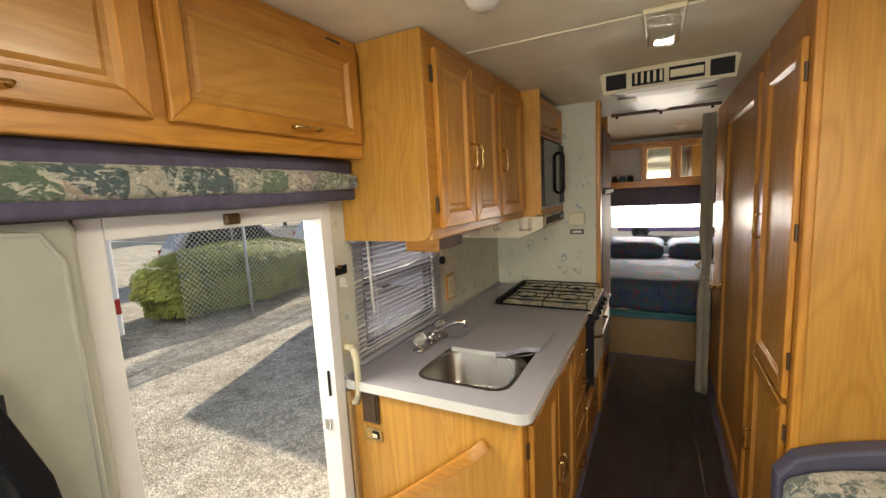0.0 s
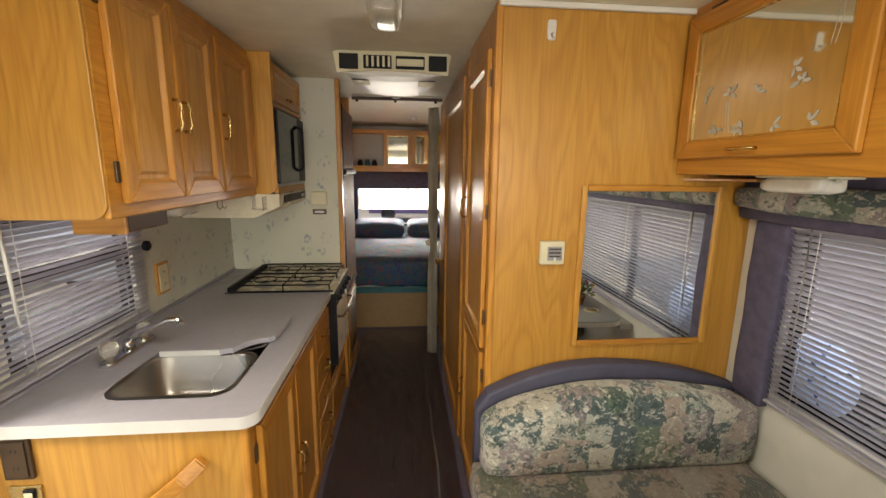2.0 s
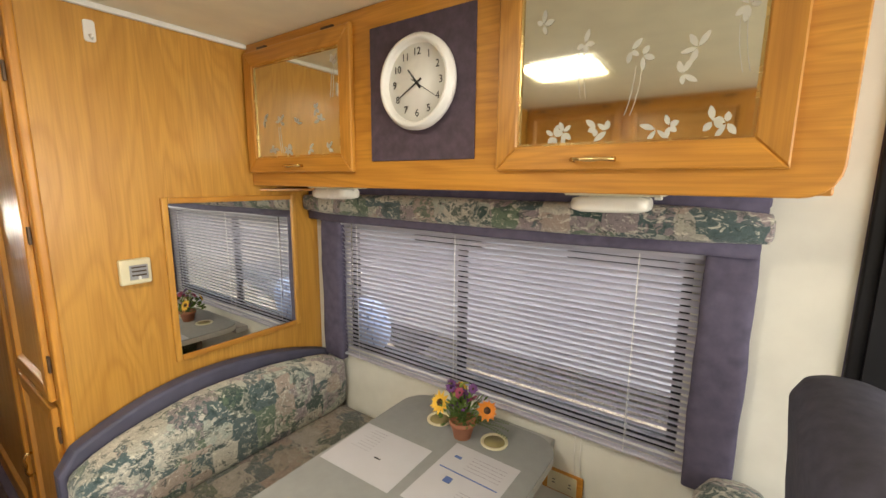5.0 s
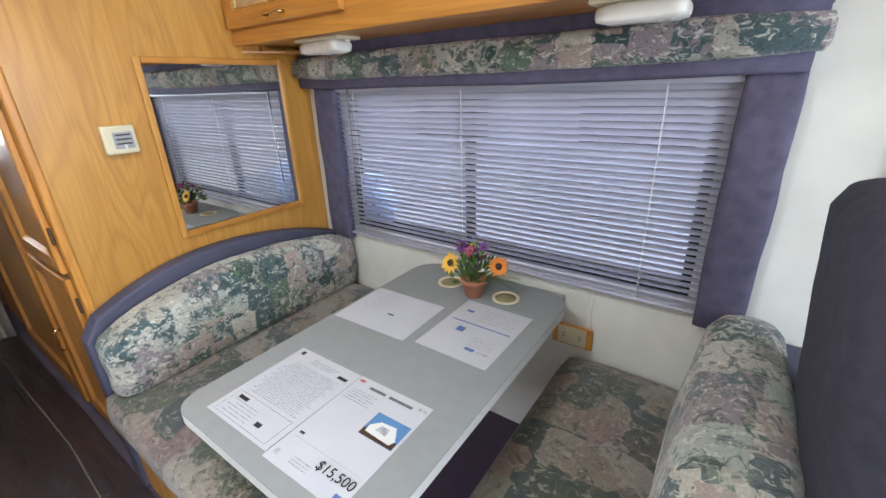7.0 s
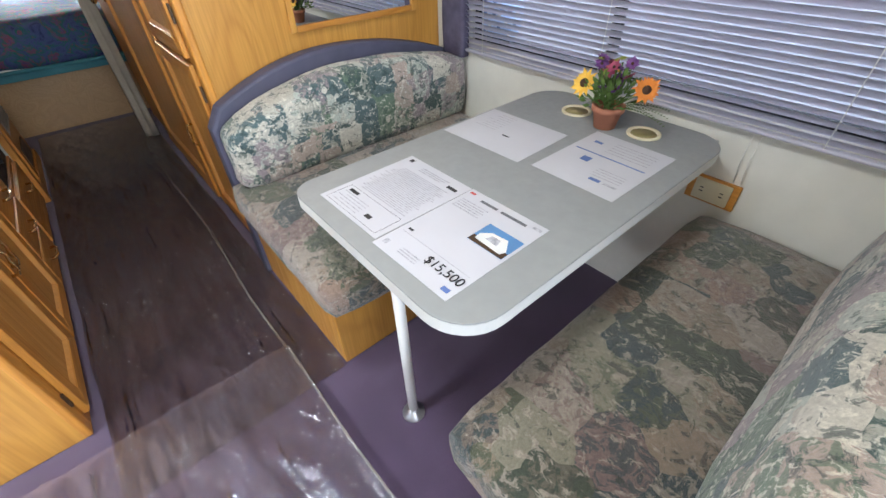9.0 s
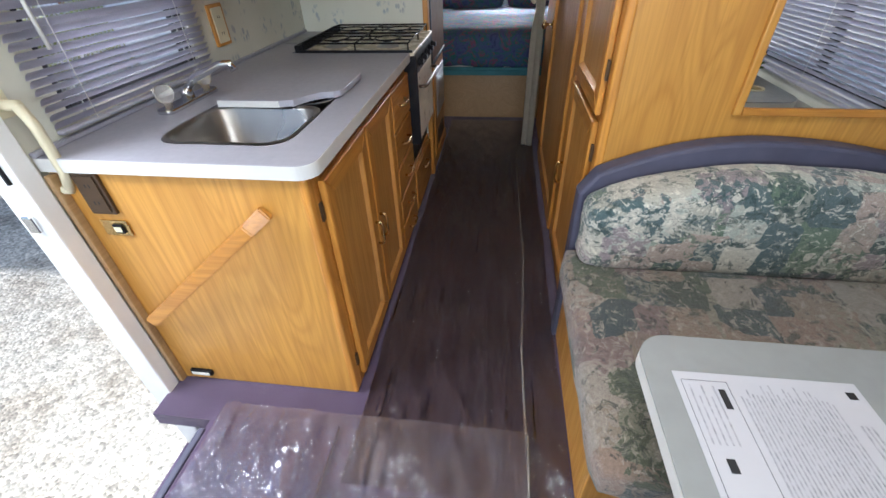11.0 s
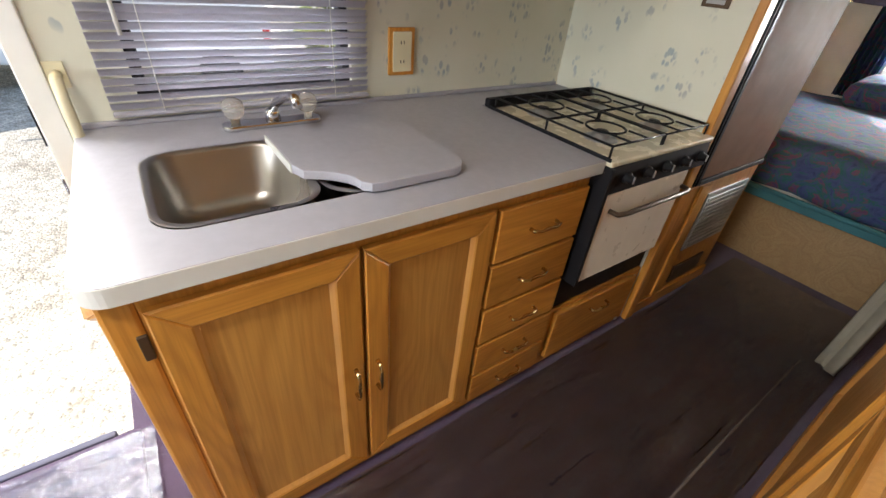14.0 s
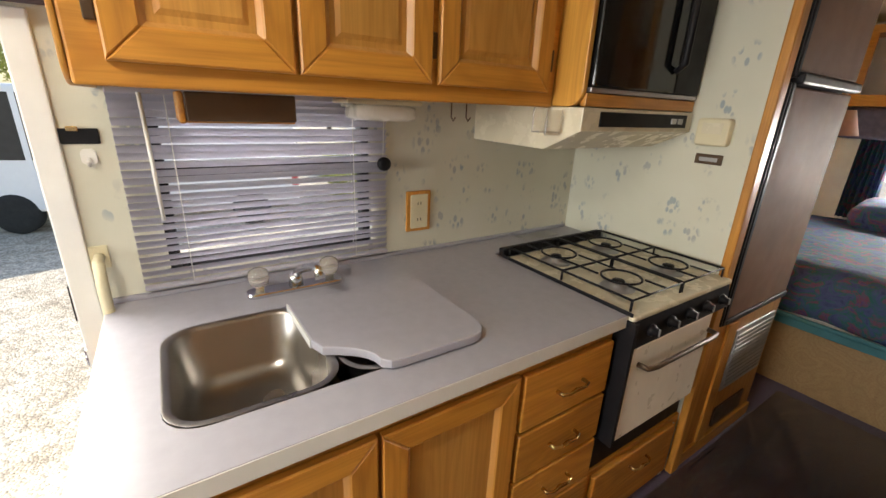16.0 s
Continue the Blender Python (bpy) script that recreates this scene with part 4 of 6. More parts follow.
window("window_1", XR, DWIN[0], DWIN[1], DWIN[2], DWIN[3], 1, "black-framed sliding dinette window", 0.82)
w2 = window("window_2", XL, KWIN[0], KWIN[1], KWIN[2], KWIN[3], -1, "black-framed galley window with a cross bar")
part("cross_bar", bx(XL - 0.052, XL - 0.014, KWIN[0] + 0.028, KWIN[1] - 0.028, 1.215, 1.26, 0.003), BLACK, w2)
dc = thing("window_decal", (XR + 0.028, 1.34, 0.915), "round pale blue translucent floral decal on the dinette window", "decal")
part("disc", lathe([(0.135, 0.026), (0.135, 0.0275)], (XR, 1.34, 0.915), "x", 40), DECAL, dc)
for ring, (k, rad, ln) in enumerate(((6, 0.012, 0.034), (9, 0.055, 0.03), (14, 0.095, 0.026))):
    for i in range(k):
        a = 2 * math.pi * (i + 0.5 * ring) / k
        c, t = math.cos(a), math.sin(a)
        o = [(rad, 0), (rad + ln * 0.5, ln * 0.3), (rad + ln, 0), (rad + ln * 0.5, -ln * 0.3)]
        part("petal", prism([(1.34 + u * c - v * t, 0.915 + u * t + v * c) for u, v in o], "x", XR + 0.0245, XR + 0.0255), DECAL_DARK if (i + ring) % 2 else WHITE, dc)
b1 = blind("window_blind", XR - 0.018, -1, 0.005, 1.468, 0.745, 1.42, 0.0205, -50, "lavender-grey mini blind almost closed over the dinette window", (0.17, 0.82, 1.36))
part("wand", tube([(XR - 0.036, 1.385, 1.40), (XR - 0.036, 1.385, 0.95)], 0.003, 6), ACRYLIC, b1)
for k, y in enumerate((0.302, 0.322)):
    part("pull_cord", tube([(XR - 0.02, y, 0.75), (XR - 0.012, y + 0.004, 0.66), (XR - 0.006, y - 0.002, 0.585)], 0.0013, 5), WHITE, b1)
b2 = blind("window_blind", XL + 0.018, 1, 1.335, 2.05, 0.925, 1.455, 0.0205, -47, "lavender-grey mini blind half open over the galley window", (1.45, 1.93))
part("wand", tube([(XL + 0.04, 1.40, 1.43), (XL + 0.045, 1.405, 1.12)], 0.005, 6), WHITE, b2, "white tilt wand")
part("cord_lock", lathe([(0.013, 0.0), (0.022, 0.006), (0.022, 0.02), (0.013, 0.026)], (XL + 0.03, 2.03, 1.24), "x", 16), BLACK, b2, "black cord winder")
part("cord", tube([(XL + 0.035, 2.03, 1.26), (XL + 0.035, 2.035, 1.43)], 0.0015, 5), WHITE, b2)


# ---- dinette ----
def bench(name, y_front, y_back, facing, label):
    b = thing(name, (1.06, (y_front + y_back) / 2, 0.0), label, "bench", "dinette benches")
    yb = y_front + facing * 0.13
    lo, hi = sorted((yb, y_back))
    part("base", bx(0.535, XR - 0.002, lo, hi, 0.001, 0.345, 0.004), OAK_PALE, b, "oak bench base")
    lo, hi = sorted((y_front, y_back - facing * 0.07))
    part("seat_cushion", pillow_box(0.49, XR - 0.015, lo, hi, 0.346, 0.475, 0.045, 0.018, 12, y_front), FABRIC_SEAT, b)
    return b


s1 = bench("dinette_bench", 0.83, 1.665, 1, "dinette bench with patchwork tapestry cushions beside the oak panel")
arch = []
for i in range(25):
    s = i / 24
    u = 0.52 + s * (1.592 - 0.52)
    arch.append((u, 0.84 - (0.135 * ((0.45 - s) / 0.45) ** 2 if s < 0.45 else 0.112 * ((s - 0.45) / 0.55) ** 2)))
arch[0] = (0.52, 0.66)
part("back_frame", prism([(0.52, 0.001), (1.592, 0.001)] + arch[::-1], "y", 1.605, 1.672, 0.012), NAVY, s1, "slate blue vinyl back frame")
one = pillow_box(0.53, XR - 0.012, 1.46, 1.603, 0.47, 0.82, 0.05, 0.02, 14, 3.0)
for v in one.verts:
    s = (v.co.x - 0.53) / (XR - 0.012 - 0.53)
    s = min(1, max(0, s))
    top = 0.795 - (0.115 * ((0.45 - s) / 0.45) ** 2 if s < 0.45 else 0.075 * ((s - 0.45) / 0.55) ** 2)
    v.co.z = 0.47 + (v.co.z - 0.47) * (top - 0.47) / 0.35
part("back_cushion", one, FABRIC, s1)
part("latch", bx(0.60, 0.625, 0.935, 0.9595, 0.31, 0.34, 0.004), OAK_X, s1)

s2 = bench("dinette_bench", 0.375, -0.20, -1, "dinette bench with a dark patchwork seat, backing onto the driver's seat")
one = pillow_box(0.50, XR - 0.02, -0.165, -0.01, 0.46, 0.80, 0.06, 0.03, 14, 8.0)
for v in one.verts:
    v.co.y -= (v.co.z - 0.46) * 0.12
part("back_cushion", one, FABRIC, s2)
part("back_frame", prism(rrect(0.47, XR - 0.004, 0.001, 0.73, (0.01, 0.01, 0.04, 0.06)), "y", -0.275, -0.20, 0.015), NAVY, s2, "slate blue vinyl back frame")

tb = thing("dinette_table", (1.03, 0.66, 0.0), "grey laminate dinette table on one white leg", "table")
TZ = 0.72
out = rrect(0.525, 1.54, 0.352, 0.978, (0.10, 0.10, 0.10, 0.06), 8)
holes = [(1.415, 0.775), (1.412, 0.545)]
part("tabletop", prism(out, "z", TZ - 0.004, TZ, 0.0015), TABLE_TOP, tb)
part("core", prism([(1.032 + (u - 1.032) * 0.996, 0.665 + (v - 0.665) * 0.994) for u, v in out], "z", TZ - 0.03, TZ - 0.0045), BAND, tb)
bm = bmesh.new()
for i in range(len(out)):
    a, b = Vector(out[i]), Vector(out[(i + 1) % len(out)])
    q = [bm.verts.new((p.x, p.y, z)) for p, z in ((a, TZ - 0.031), (b, TZ - 0.031), (b, TZ - 0.0045), (a, TZ - 0.0045))]
    bm.faces.new(q)
bmesh.ops.remove_doubles(bm, verts=list(bm.verts), dist=1e-5)
bmesh.ops.solidify(bm, geom=list(bm.faces), thickness=0.003)
part("edge_band", bm, BAND, tb, "pale edge banding")
part("leg", tube([(0.60, 0.655, 0.008), (0.60, 0.655, 0.69)], 0.0145, 14), WHITE_PAINT, tb, "white tubular leg")
part("foot", lathe([(0.036, 0.0008), (0.036, 0.006), (0.02, 0.012), (0.016, 0.03)], (0.60, 0.655, 0.0), "z", 16), GREY_METAL, tb)
part("leg_bracket", bx(0.575, 0.70, 0.63, 0.68, 0.672, 0.6895, 0.003), GREY_METAL, tb)
part("brace", tube([(0.605, 0.66, 0.6), (0.69, 0.66, 0.675)], 0.005), GREY_METAL, tb)
part("wall_cleat", bx(1.52, XR - 0.001, 0.40, 0.94, 0.655, 0.6885, 0.003), GREY_METAL, tb)
OLIVE = plain("olive_cup_lining", (0.30, 0.25, 0.11), 0.5, bump=0)
for hx, hy in holes:
    cu = part("cup_holder", lathe([(0.047, 0.0003), (0.047, 0.005), (0.040, 0.006), (0.037, 0.0025), (0.036, 0.0008)], (hx, hy, TZ), "z", 28), IVORY, tb, "ivory sunken cup holder")
    part("well", lathe([(0.0358, 0.0006), (0.0358, 0.0016)], (hx, hy, TZ), "z", 28), OLIVE, cu)

# flower pot
fp = thing("flower_pot", (1.375, 0.655, TZ), "terracotta pot of artificial sunflowers and purple blooms on the table", "potted plant")
px, py = 1.378, 0.652
part("pot", lathe([(0.030, 0.0006), (0.041, 0.05), (0.046, 0.05), (0.047, 0.066), (0.041, 0.067), (0.039, 0.055), (0.01, 0.054)], (px, py, TZ), "z", 24), TERRACOTTA, fp)
FLW_Y = plain("yellow_petal", (0.75, 0.46, 0.06), 0.7, vary=0.2, bump=0)
FLW_O = plain("orange_petal", (0.72, 0.24, 0.03), 0.7, vary=0.2, bump=0)
FLW_P = plain("purple_petal", (0.14, 0.05, 0.19), 0.7, vary=0.3, scale=60, bump=0)
FLW_R = plain("pink_petal", (0.40, 0.08, 0.15), 0.7, vary=0.3, bump=0)
FLW_G = plain("flower_green", (0.10, 0.17, 0.035), 0.7, vary=0.45, scale=60, bump=0)
FLW_L = plain("lime_blossom", (0.36, 0.42, 0.08), 0.7, vary=0.3, scale=60, bump=0)
FLW_C = plain("dark_flower_centre", (0.06, 0.03, 0.015), 0.9, bump=0.4)
rnd = random.Random(5)


def bloom(c, n, ln, wd, material, aim, centre_r, centre_mat):
    z = Vector(aim).normalized()
    x = z.orthogonal().normalized()
    y = z.cross(x)
    bm = bmesh.new()
    for ring, (k, tilt) in enumerate(((n, 0.15), (n, 0.35))):
        for i in range(k):
            a = 2 * math.pi * (i + 0.5 * ring) / k
            d = (x * math.cos(a) + y * math.sin(a)) * math.cos(tilt) + z * math.sin(tilt)
            s = z.cross(d).normalized()
            L = ln * rnd.uniform(0.88, 1.08) * (1 - 0.15 * ring)
            p = Vector(c)
            vs = [bm.verts.new(q) for q in (p + d * centre_r * 0.4, p + d * L * 0.5 + s * wd + z * 0.002, p + d * L, p + d * L * 0.5 - s * wd + z * 0.002)]
            bm.faces.new(vs)
    b = part("flower", bm, material, fp)
    bm = bmesh.new()
    bmesh.ops.create_icosphere(bm, subdivisions=2, radius=centre_r, matrix=Matrix.Translation(Vector(c) + z * 0.003))
    part("flower_centre", bm, centre_mat, b)
    part("stem", tube([(px + rnd.uniform(-0.012, 0.012), py + rnd.uniform(-0.012, 0.012), TZ + 0.05), Vector(c) - z * 0.01], 0.002, 5), FLW_G, fp)


bloom((1.345, 0.722, 0.838), 11, 0.042, 0.0085, FLW_Y, (-0.9, 0.1, 0.45), 0.013, FLW_C)
bloom((1.375, 0.555, 0.852), 11, 0.038, 0.008, FLW_O, (-0.85, -0.35, 0.35), 0.012, FLW_C)
bloom((1.44, 0.70, 0.86), 9, 0.03, 0.007, FLW_Y, (0.8, 0.3, 0.4), 0.011, FLW_C)
for i in range(13):
    c = (px + rnd.uniform(-0.03, 0.04), py + rnd.uniform(-0.06, 0.05), TZ + rnd.uniform(0.10, 0.19))
    bloom(c, 7, 0.022, 0.0065, (FLW_P, FLW_P, FLW_R)[i % 3], (rnd.uniform(-1, 0.6), rnd.uniform(-0.6, 0.6), 0.8), 0.004, FLW_C)
for i in range(5):
    c = (px + rnd.uniform(-0.02, 0.04), py + rnd.uniform(0.0, 0.06), TZ + rnd.uniform(0.15, 0.2))
    bloom(c, 7, 0.012, 0.004, FLW_L, (rnd.uniform(-1, 0.6), rnd.uniform(-0.6, 0.6), 0.8), 0.004, FLW_L)
bm = bmesh.new()
for i in range(280):
    a, el = rnd.uniform(0, 6.28), rnd.uniform(0.1, 1.35)
    d = Vector((math.cos(a) * math.cos(el), math.sin(a) * math.cos(el), math.sin(el)))
    p = Vector((px, py, TZ + 0.062)) + d * rnd.uniform(0.02, 0.095)
    s = d.cross(Vector((rnd.random(), rnd.random(), rnd.random()))).normalized()
    L = rnd.uniform(0.014, 0.032)
    bm.faces.new([bm.verts.new(q) for q in (p, p + d * L * 0.5 + s * L * 0.2, p + d * L, p + d * L * 0.5 - s * L * 0.2)])
for fr in range(3):
    d = Vector((0.1 + 0.15 * fr, -1, 0.12 * fr)).normalized()
    for i in range(14):
        p = Vector((px, py - 0.03, TZ + 0.075)) + d * (0.02 + i * 0.0085) + Vector((0, 0, -0.00016 * i * i))
        for sg in (1, -1):
            s = (d.cross(Vector((0, 0, 1))) * sg + d * 0.5).normalized()
            L = 0.022 * (1 - i / 18)
            bm.faces.new([bm.verts.new(q) for q in (p, p + s * L * 0.5 + d * 0.003, p + s * L, p + s * L * 0.5 - d * 0.003)])
part("foliage", bm, FLW_G, fp, "green leaves and fern fronds")


# papers on the table
def sheet(x0, x1, y0, y1, turn, label, z=TZ + 0.0006):
    c = ((x0 + x1) / 2, (y0 + y1) / 2)
    p = thing("paper_sheet", (c[0], c[1], z), label, "paper", "papers on the table")
    p.rotation_euler = (0, 0, radians(turn))
    bm = bx(-(x1 - x0) / 2, (x1 - x0) / 2, -(y1 - y0) / 2, (y1 - y0) / 2, 0.0, 0.0005)
    o = part("page", bm, PAPER)
    o.parent = p
    return p


def ink(p, name, x0, x1, y0, y1, material):
    """A printed bar, in the sheet's own axes: x towards its head, y to the reader's left."""
    o = part(name, bx(x0, x1, y0, y1, 0.0010, 0.0013), material)
    o.parent = p


def text_on(p, text, size, material, x, y, align="CENTER"):
    o = lettering(text, size, material, p, Matrix.Translation((x, y, 0.0018)) @ Matrix.Rotation(radians(-90), 4, "Z"))
    o.matrix_parent_inverse = Matrix.Identity(4)


# price sheet: its head towards the window
ps = sheet(0.563, 0.853, 0.440, 0.663, 1.0, "printed sale sheet with photo and price")
for i, (a, b) in enumerate(((0.062, 0.012), (0.0, -0.07))):
    ink(ps, "printed_title", 0.117, 0.125, b, a, DARK_PRINT)
text_on(ps, "$15,500", 0.031, INK, -0.097, -0.054)
ink(ps, "printed_line", 0.127, 0.134, 0.088, 0.104, RED_INK)
ink(ps, "printed_line", 0.124, 0.132, -0.105, -0.083, GREY_INK)
for i in range(5):
    ink(ps, "printed_line", 0.098 - i * 0.008, 0.101 - i * 0.008, 0.02 + 0.006 * (i % 2), 0.1, GREY_INK)
ink(ps, "printed_line", -0.064, -0.058, 0.082, 0.096, INK)
ink(ps, "printed_line", -0.0745, -0.0735, -0.10, 0.10, GREY_INK)
for i in range(3):
    ink(ps, "printed_line", -0.112 - i * 0.007, -0.109 - i * 0.007, 0.0, 0.055, GREY_INK)
ink(ps, "printed_line", -0.128, -0.114, 0.088, 0.1, GREY_INK)
ink(ps, "printed_line", -0.132, -0.121, -0.1, -0.082, BLUE_INK)
ph = plain("photo_sky", (0.10, 0.22, 0.42), 0.35, vary=0.15, bump=0)
ink(ps, "photo", 0.004, 0.073, -0.105, -0.012, ph)
o = part("photo_ground", bx(0.0045, 0.024, -0.1045, -0.0125, 0.00135, 0.0015), BRONZE)
o.parent = ps
o = part("photo_vehicle", prism([(0.012, -0.092), (0.016, -0.022), (0.034, -0.02), (0.052, -0.038), (0.056, -0.078), (0.026, -0.098)], "z", 0.00155, 0.0017), BAND)
o.parent = ps
o = part("photo_vehicle", prism([(0.026, -0.072), (0.028, -0.040), (0.045, -0.046), (0.045, -0.068)], "z", 0.00172, 0.0018), GREY_INK)
o.parent = ps

ps = sheet(0.570, 0.848, 0.666, 0.898, 0.6, "closely printed specification sheet with boxed terms")
ink(ps, "printed_line", 0.115, 0.128, 0.085, 0.098, INK)
for i in range(3):
    ink(ps, "printed_line", 0.115 - 0.007 * i, 0.118 - 0.007 * i, -0.06 + 0.01 * i, 0.04, GREY_INK)
ink(ps, "printed_line", 0.098, 0.108, -0.10, -0.068, INK)
for i in range(22):
    ink(ps, "printed_line", 0.082 - 0.0062 * i, 0.0845 - 0.0062 * i, -0.1 + 0.02 * rnd.random(), 0.1 - 0.03 * rnd.random(), GREY_INK)
for q in ((-0.06, -0.0595, -0.1, 0.1), (-0.13, -0.1295, -0.1, 0.1), (-0.13, -0.06, -0.1, -0.0995), (-0.13, -0.06, 0.0995, 0.1)):
    ink(ps, "printed_line", *q, INK)
ink(ps, "printed_line", -0.078, -0.068, 0.05, 0.085, INK)
ink(ps, "printed_line", -0.112, -0.1, -0.05, -0.03, INK)
for i in range(5):
    ink(ps, "printed_line", -0.085 - 0.009 * i, -0.0825 - 0.009 * i, -0.01, 0.09 - 0.02 * (i % 2), GREY_INK)

ps = sheet(1.040, 1.334, 0.412, 0.646, -0.5, "printed leaflet with a dark rule and small blue emblem")
ink(ps, "printed_line", 0.02, 0.025, -0.10, 0.10, BLUE_INK)
ink(ps, "printed_line", 0.08, 0.092, 0.06, 0.085, BLUE_INK)
ink(ps, "emblem", -0.03, -0.005, 0.03, 0.055, BLUE_INK)
for i in range(5):
    ink(ps, "printed_line", 0.11 - 0.015 * i, 0.1125 - 0.015 * i, -0.09, 0.03, GREY_INK)
ink(ps, "printed_line", -0.1, -0.088, -0.05, -0.02, BLUE_INK)
ink(ps, "printed_line", -0.098, -0.09, -0.095, -0.06, GREY_INK)
for i in range(4):
    ink(ps, "printed_line", -0.04 - 0.012 * i, -0.038 - 0.012 * i, -0.09, -0.01, GREY_INK)
ps = sheet(1.022, 1.246, 0.684, 0.968, 1.5, "faintly printed page lying askew on the table")
for i in range(8):
    ink(ps, "printed_line", 0.09 - 0.014 * i, 0.092 - 0.014 * i, 0.03, 0.11 - 0.03 * rnd.random(), GREY_INK)
ink(ps, "printed_line", -0.02, -0.014, -0.03, -0.005, INK)


def outlet(name, axis, face, out, u, v, wide, high, body, rim, label, flat=False):
    o = thing(name, {"x": (face, u, v), "y": (u, face, v)}[axis], label, "outlet")
    f0 = face + out * 0.0005
    part("rim", prism(rrect(u - wide / 2, u + wide / 2, v - high / 2, v + high / 2, 0.004), axis, f0, face + out * 0.010, 0.002), rim, o)
    k = 0.72
    part("plate", prism(rrect(u - wide / 2 * k, u + wide / 2 * k, v - high / 2 * 0.84, v + high / 2 * 0.84, 0.004), axis, face + out * 0.0102, face + out * 0.014, 0.001), body, o)
    for s in (-1, 1):
        cu, cv = (u + s * wide * 0.2, v) if flat else (u, v + s * high * 0.2)
        for d in (-0.006, 0.006):
            a, b = (cu + d, cv) if not flat else (cu, cv + d)
            part("slot", prism([(a - 0.0015, b - 0.005), (a + 0.0015, b - 0.005), (a + 0.0015, b + 0.005), (a - 0.0015, b + 0.005)] if not flat else [(a - 0.005, b - 0.0015), (a + 0.005, b - 0.0015), (a + 0.005, b + 0.0015), (a - 0.005, b + 0.0015)], axis, face + out * 0.0142, face + out * 0.0148), INK, o)
    return o


outlet("wall_outlet", "x", XR, -1, 0.362, 0.535, 0.145, 0.085, IVORY, OAK_Y, "ivory double outlet in an oak rim under the dinette window", True)

# driver's seat back
ds = thing("driver_seat", (1.1, -0.5, 0.0), "slate blue upholstered driver's seat reclined behind the dinette bench", "seat")
one = pillow_box(0.84, 1.39, -0.16, 0.0, 0.5, 1.24, 0.07, 0.02, 12, 2.0)
for v in one.verts:
    v.co.y += -0.26 + (v.co.z - 0.5) * 0.12
    k = max(0, (v.co.z - 0.98) / 0.24)
    v.co.x = 1.10 + (v.co.x - 1.10) * (1 - 0.16 * k)
part("backrest", one, SEAT_CLOTH, ds)
for x in (0.93, 1.27):
    part("seam", tube([(x, -0.253 + (z - 0.5) * 0.12, z) for z in (0.58, 0.75, 0.92, 1.08)], 0.004, 6), SEAT_CLOTH, ds)
part("seat", pillow_box(0.84, 1.36, -0.88, -0.42, 0.36, 0.50, 0.05, 0.02, 8, 4.0), SEAT_CLOTH, ds)
part("pedestal", bx(0.95, 1.25, -0.8, -0.5, 0.001, 0.36, 0.01), BLACK, ds)
sb = thing("seat_belt", (1.57, -0.36, 0.8), "dark shoulder belt hanging on the cab pillar", "seat belt")
part("webbing", bx(1.575, 1.582, -0.38, -0.33, 0.75, 1.95, 0.001), BLACK, sb)
part("webbing", prism([(-0.43, 1.9), (-0.385, 1.9), (-0.47, 0.9), (-0.52, 0.9)], "x", 1.56, 1.563), TEAL, sb)
part("guide", bx(1.572, 1.598, -0.40, -0.32, 1.86, 1.93, 0.008), BLACK, sb)
part("pillar_trim", bx(1.585, XR - 0.0005, -0.45, -0.302, 0.3, ZC - 0.01, 0.005), BLACK, sb)

# roof vent in the ceiling
rv = thing("roof_vent", (0.2, 0.70, ZC), "ivory-framed roof vent with a translucent dome", "roof vent")
for q in ((0.005, 0.0295, 0.505, 0.895), (0.3705, 0.395, 0.505, 0.895), (0.03, 0.37, 0.505, 0.5295), (0.03, 0.37, 0.8705, 0.895)):
    part("frame", bx(q[0], q[1], q[2], q[3], ZC - 0.014, ZC - 0.0005, 0.003), IVORY, rv)
part("dome", bx(0.0, 0.40, 0.50, 0.90, ZC + 0.07, ZC + 0.10, 0.01), ACRYLIC, rv)


# ---- galley base ----
GX, GY = -0.195, 1.262
gc = thing("galley_cabinet", (-0.55, 1.84, 0.0), "oak galley base cabinet with two doors and five drawers", "cabinet")
part("end_panel", bx(XL + 0.002, GX - 0.0005, GY, GY + 0.018, 0.001, 0.862, 0.002), OAK_PALE, gc, "light oak veneer end panel")
part("corner_post", bx(GX - 0.022, GX + 0.002, GY - 0.003, GY + 0.05, 0.0015, 0.861, 0.008), OAK_Z, gc)
part("face_frame", wall_with_holes("x", GX - 0.02, GX, GY + 0.05, 2.43, 0.001, 0.862, [(1.34, 1.66, 0.08, 0.78), (1.72, 2.03, 0.08, 0.78), (2.10, 2.40, 0.08, 0.78)]), OAK_Z, gc)
part("floor_panel", bx(XL + 0.002, GX - 0.021, GY + 0.02, 2.43, 0.02, 0.035), OAK_Y, gc)
d = panel_door(gc, "x", GX + 0.0005, 1, 1.318, 1.69, 0.045, 0.828, w=0.058)
pull(d, (GX + 0.0205, 1.665, 0.43), (0, 0, 1), (1, 0, 0))
for z in (0.14, 0.745):
    hinge(d, "x", GX + 0.0005, 1, 1.303, z)
d = panel_door(gc, "x", GX + 0.0005, 1, 1.70, 2.06, 0.045, 0.828, w=0.058)
pull(d, (GX + 0.0205, 1.725, 0.43), (0, 0, 1), (1, 0, 0))
zs = [0.045, 0.185, 0.335, 0.49, 0.655, 0.835]
for a, b in zip(zs, zs[1:]):
    dw = part("drawer", prism(rrect(2.075, 2.415, a, b - 0.012, 0.004), "x", GX + 0.0005, GX + 0.0205, 0.005), OAK_Y, gc)
    pull(dw, (GX + 0.0205, 2.245, (a + b) / 2 - 0.006), (0, 1, 0), (1, 0, 0), 0.10)

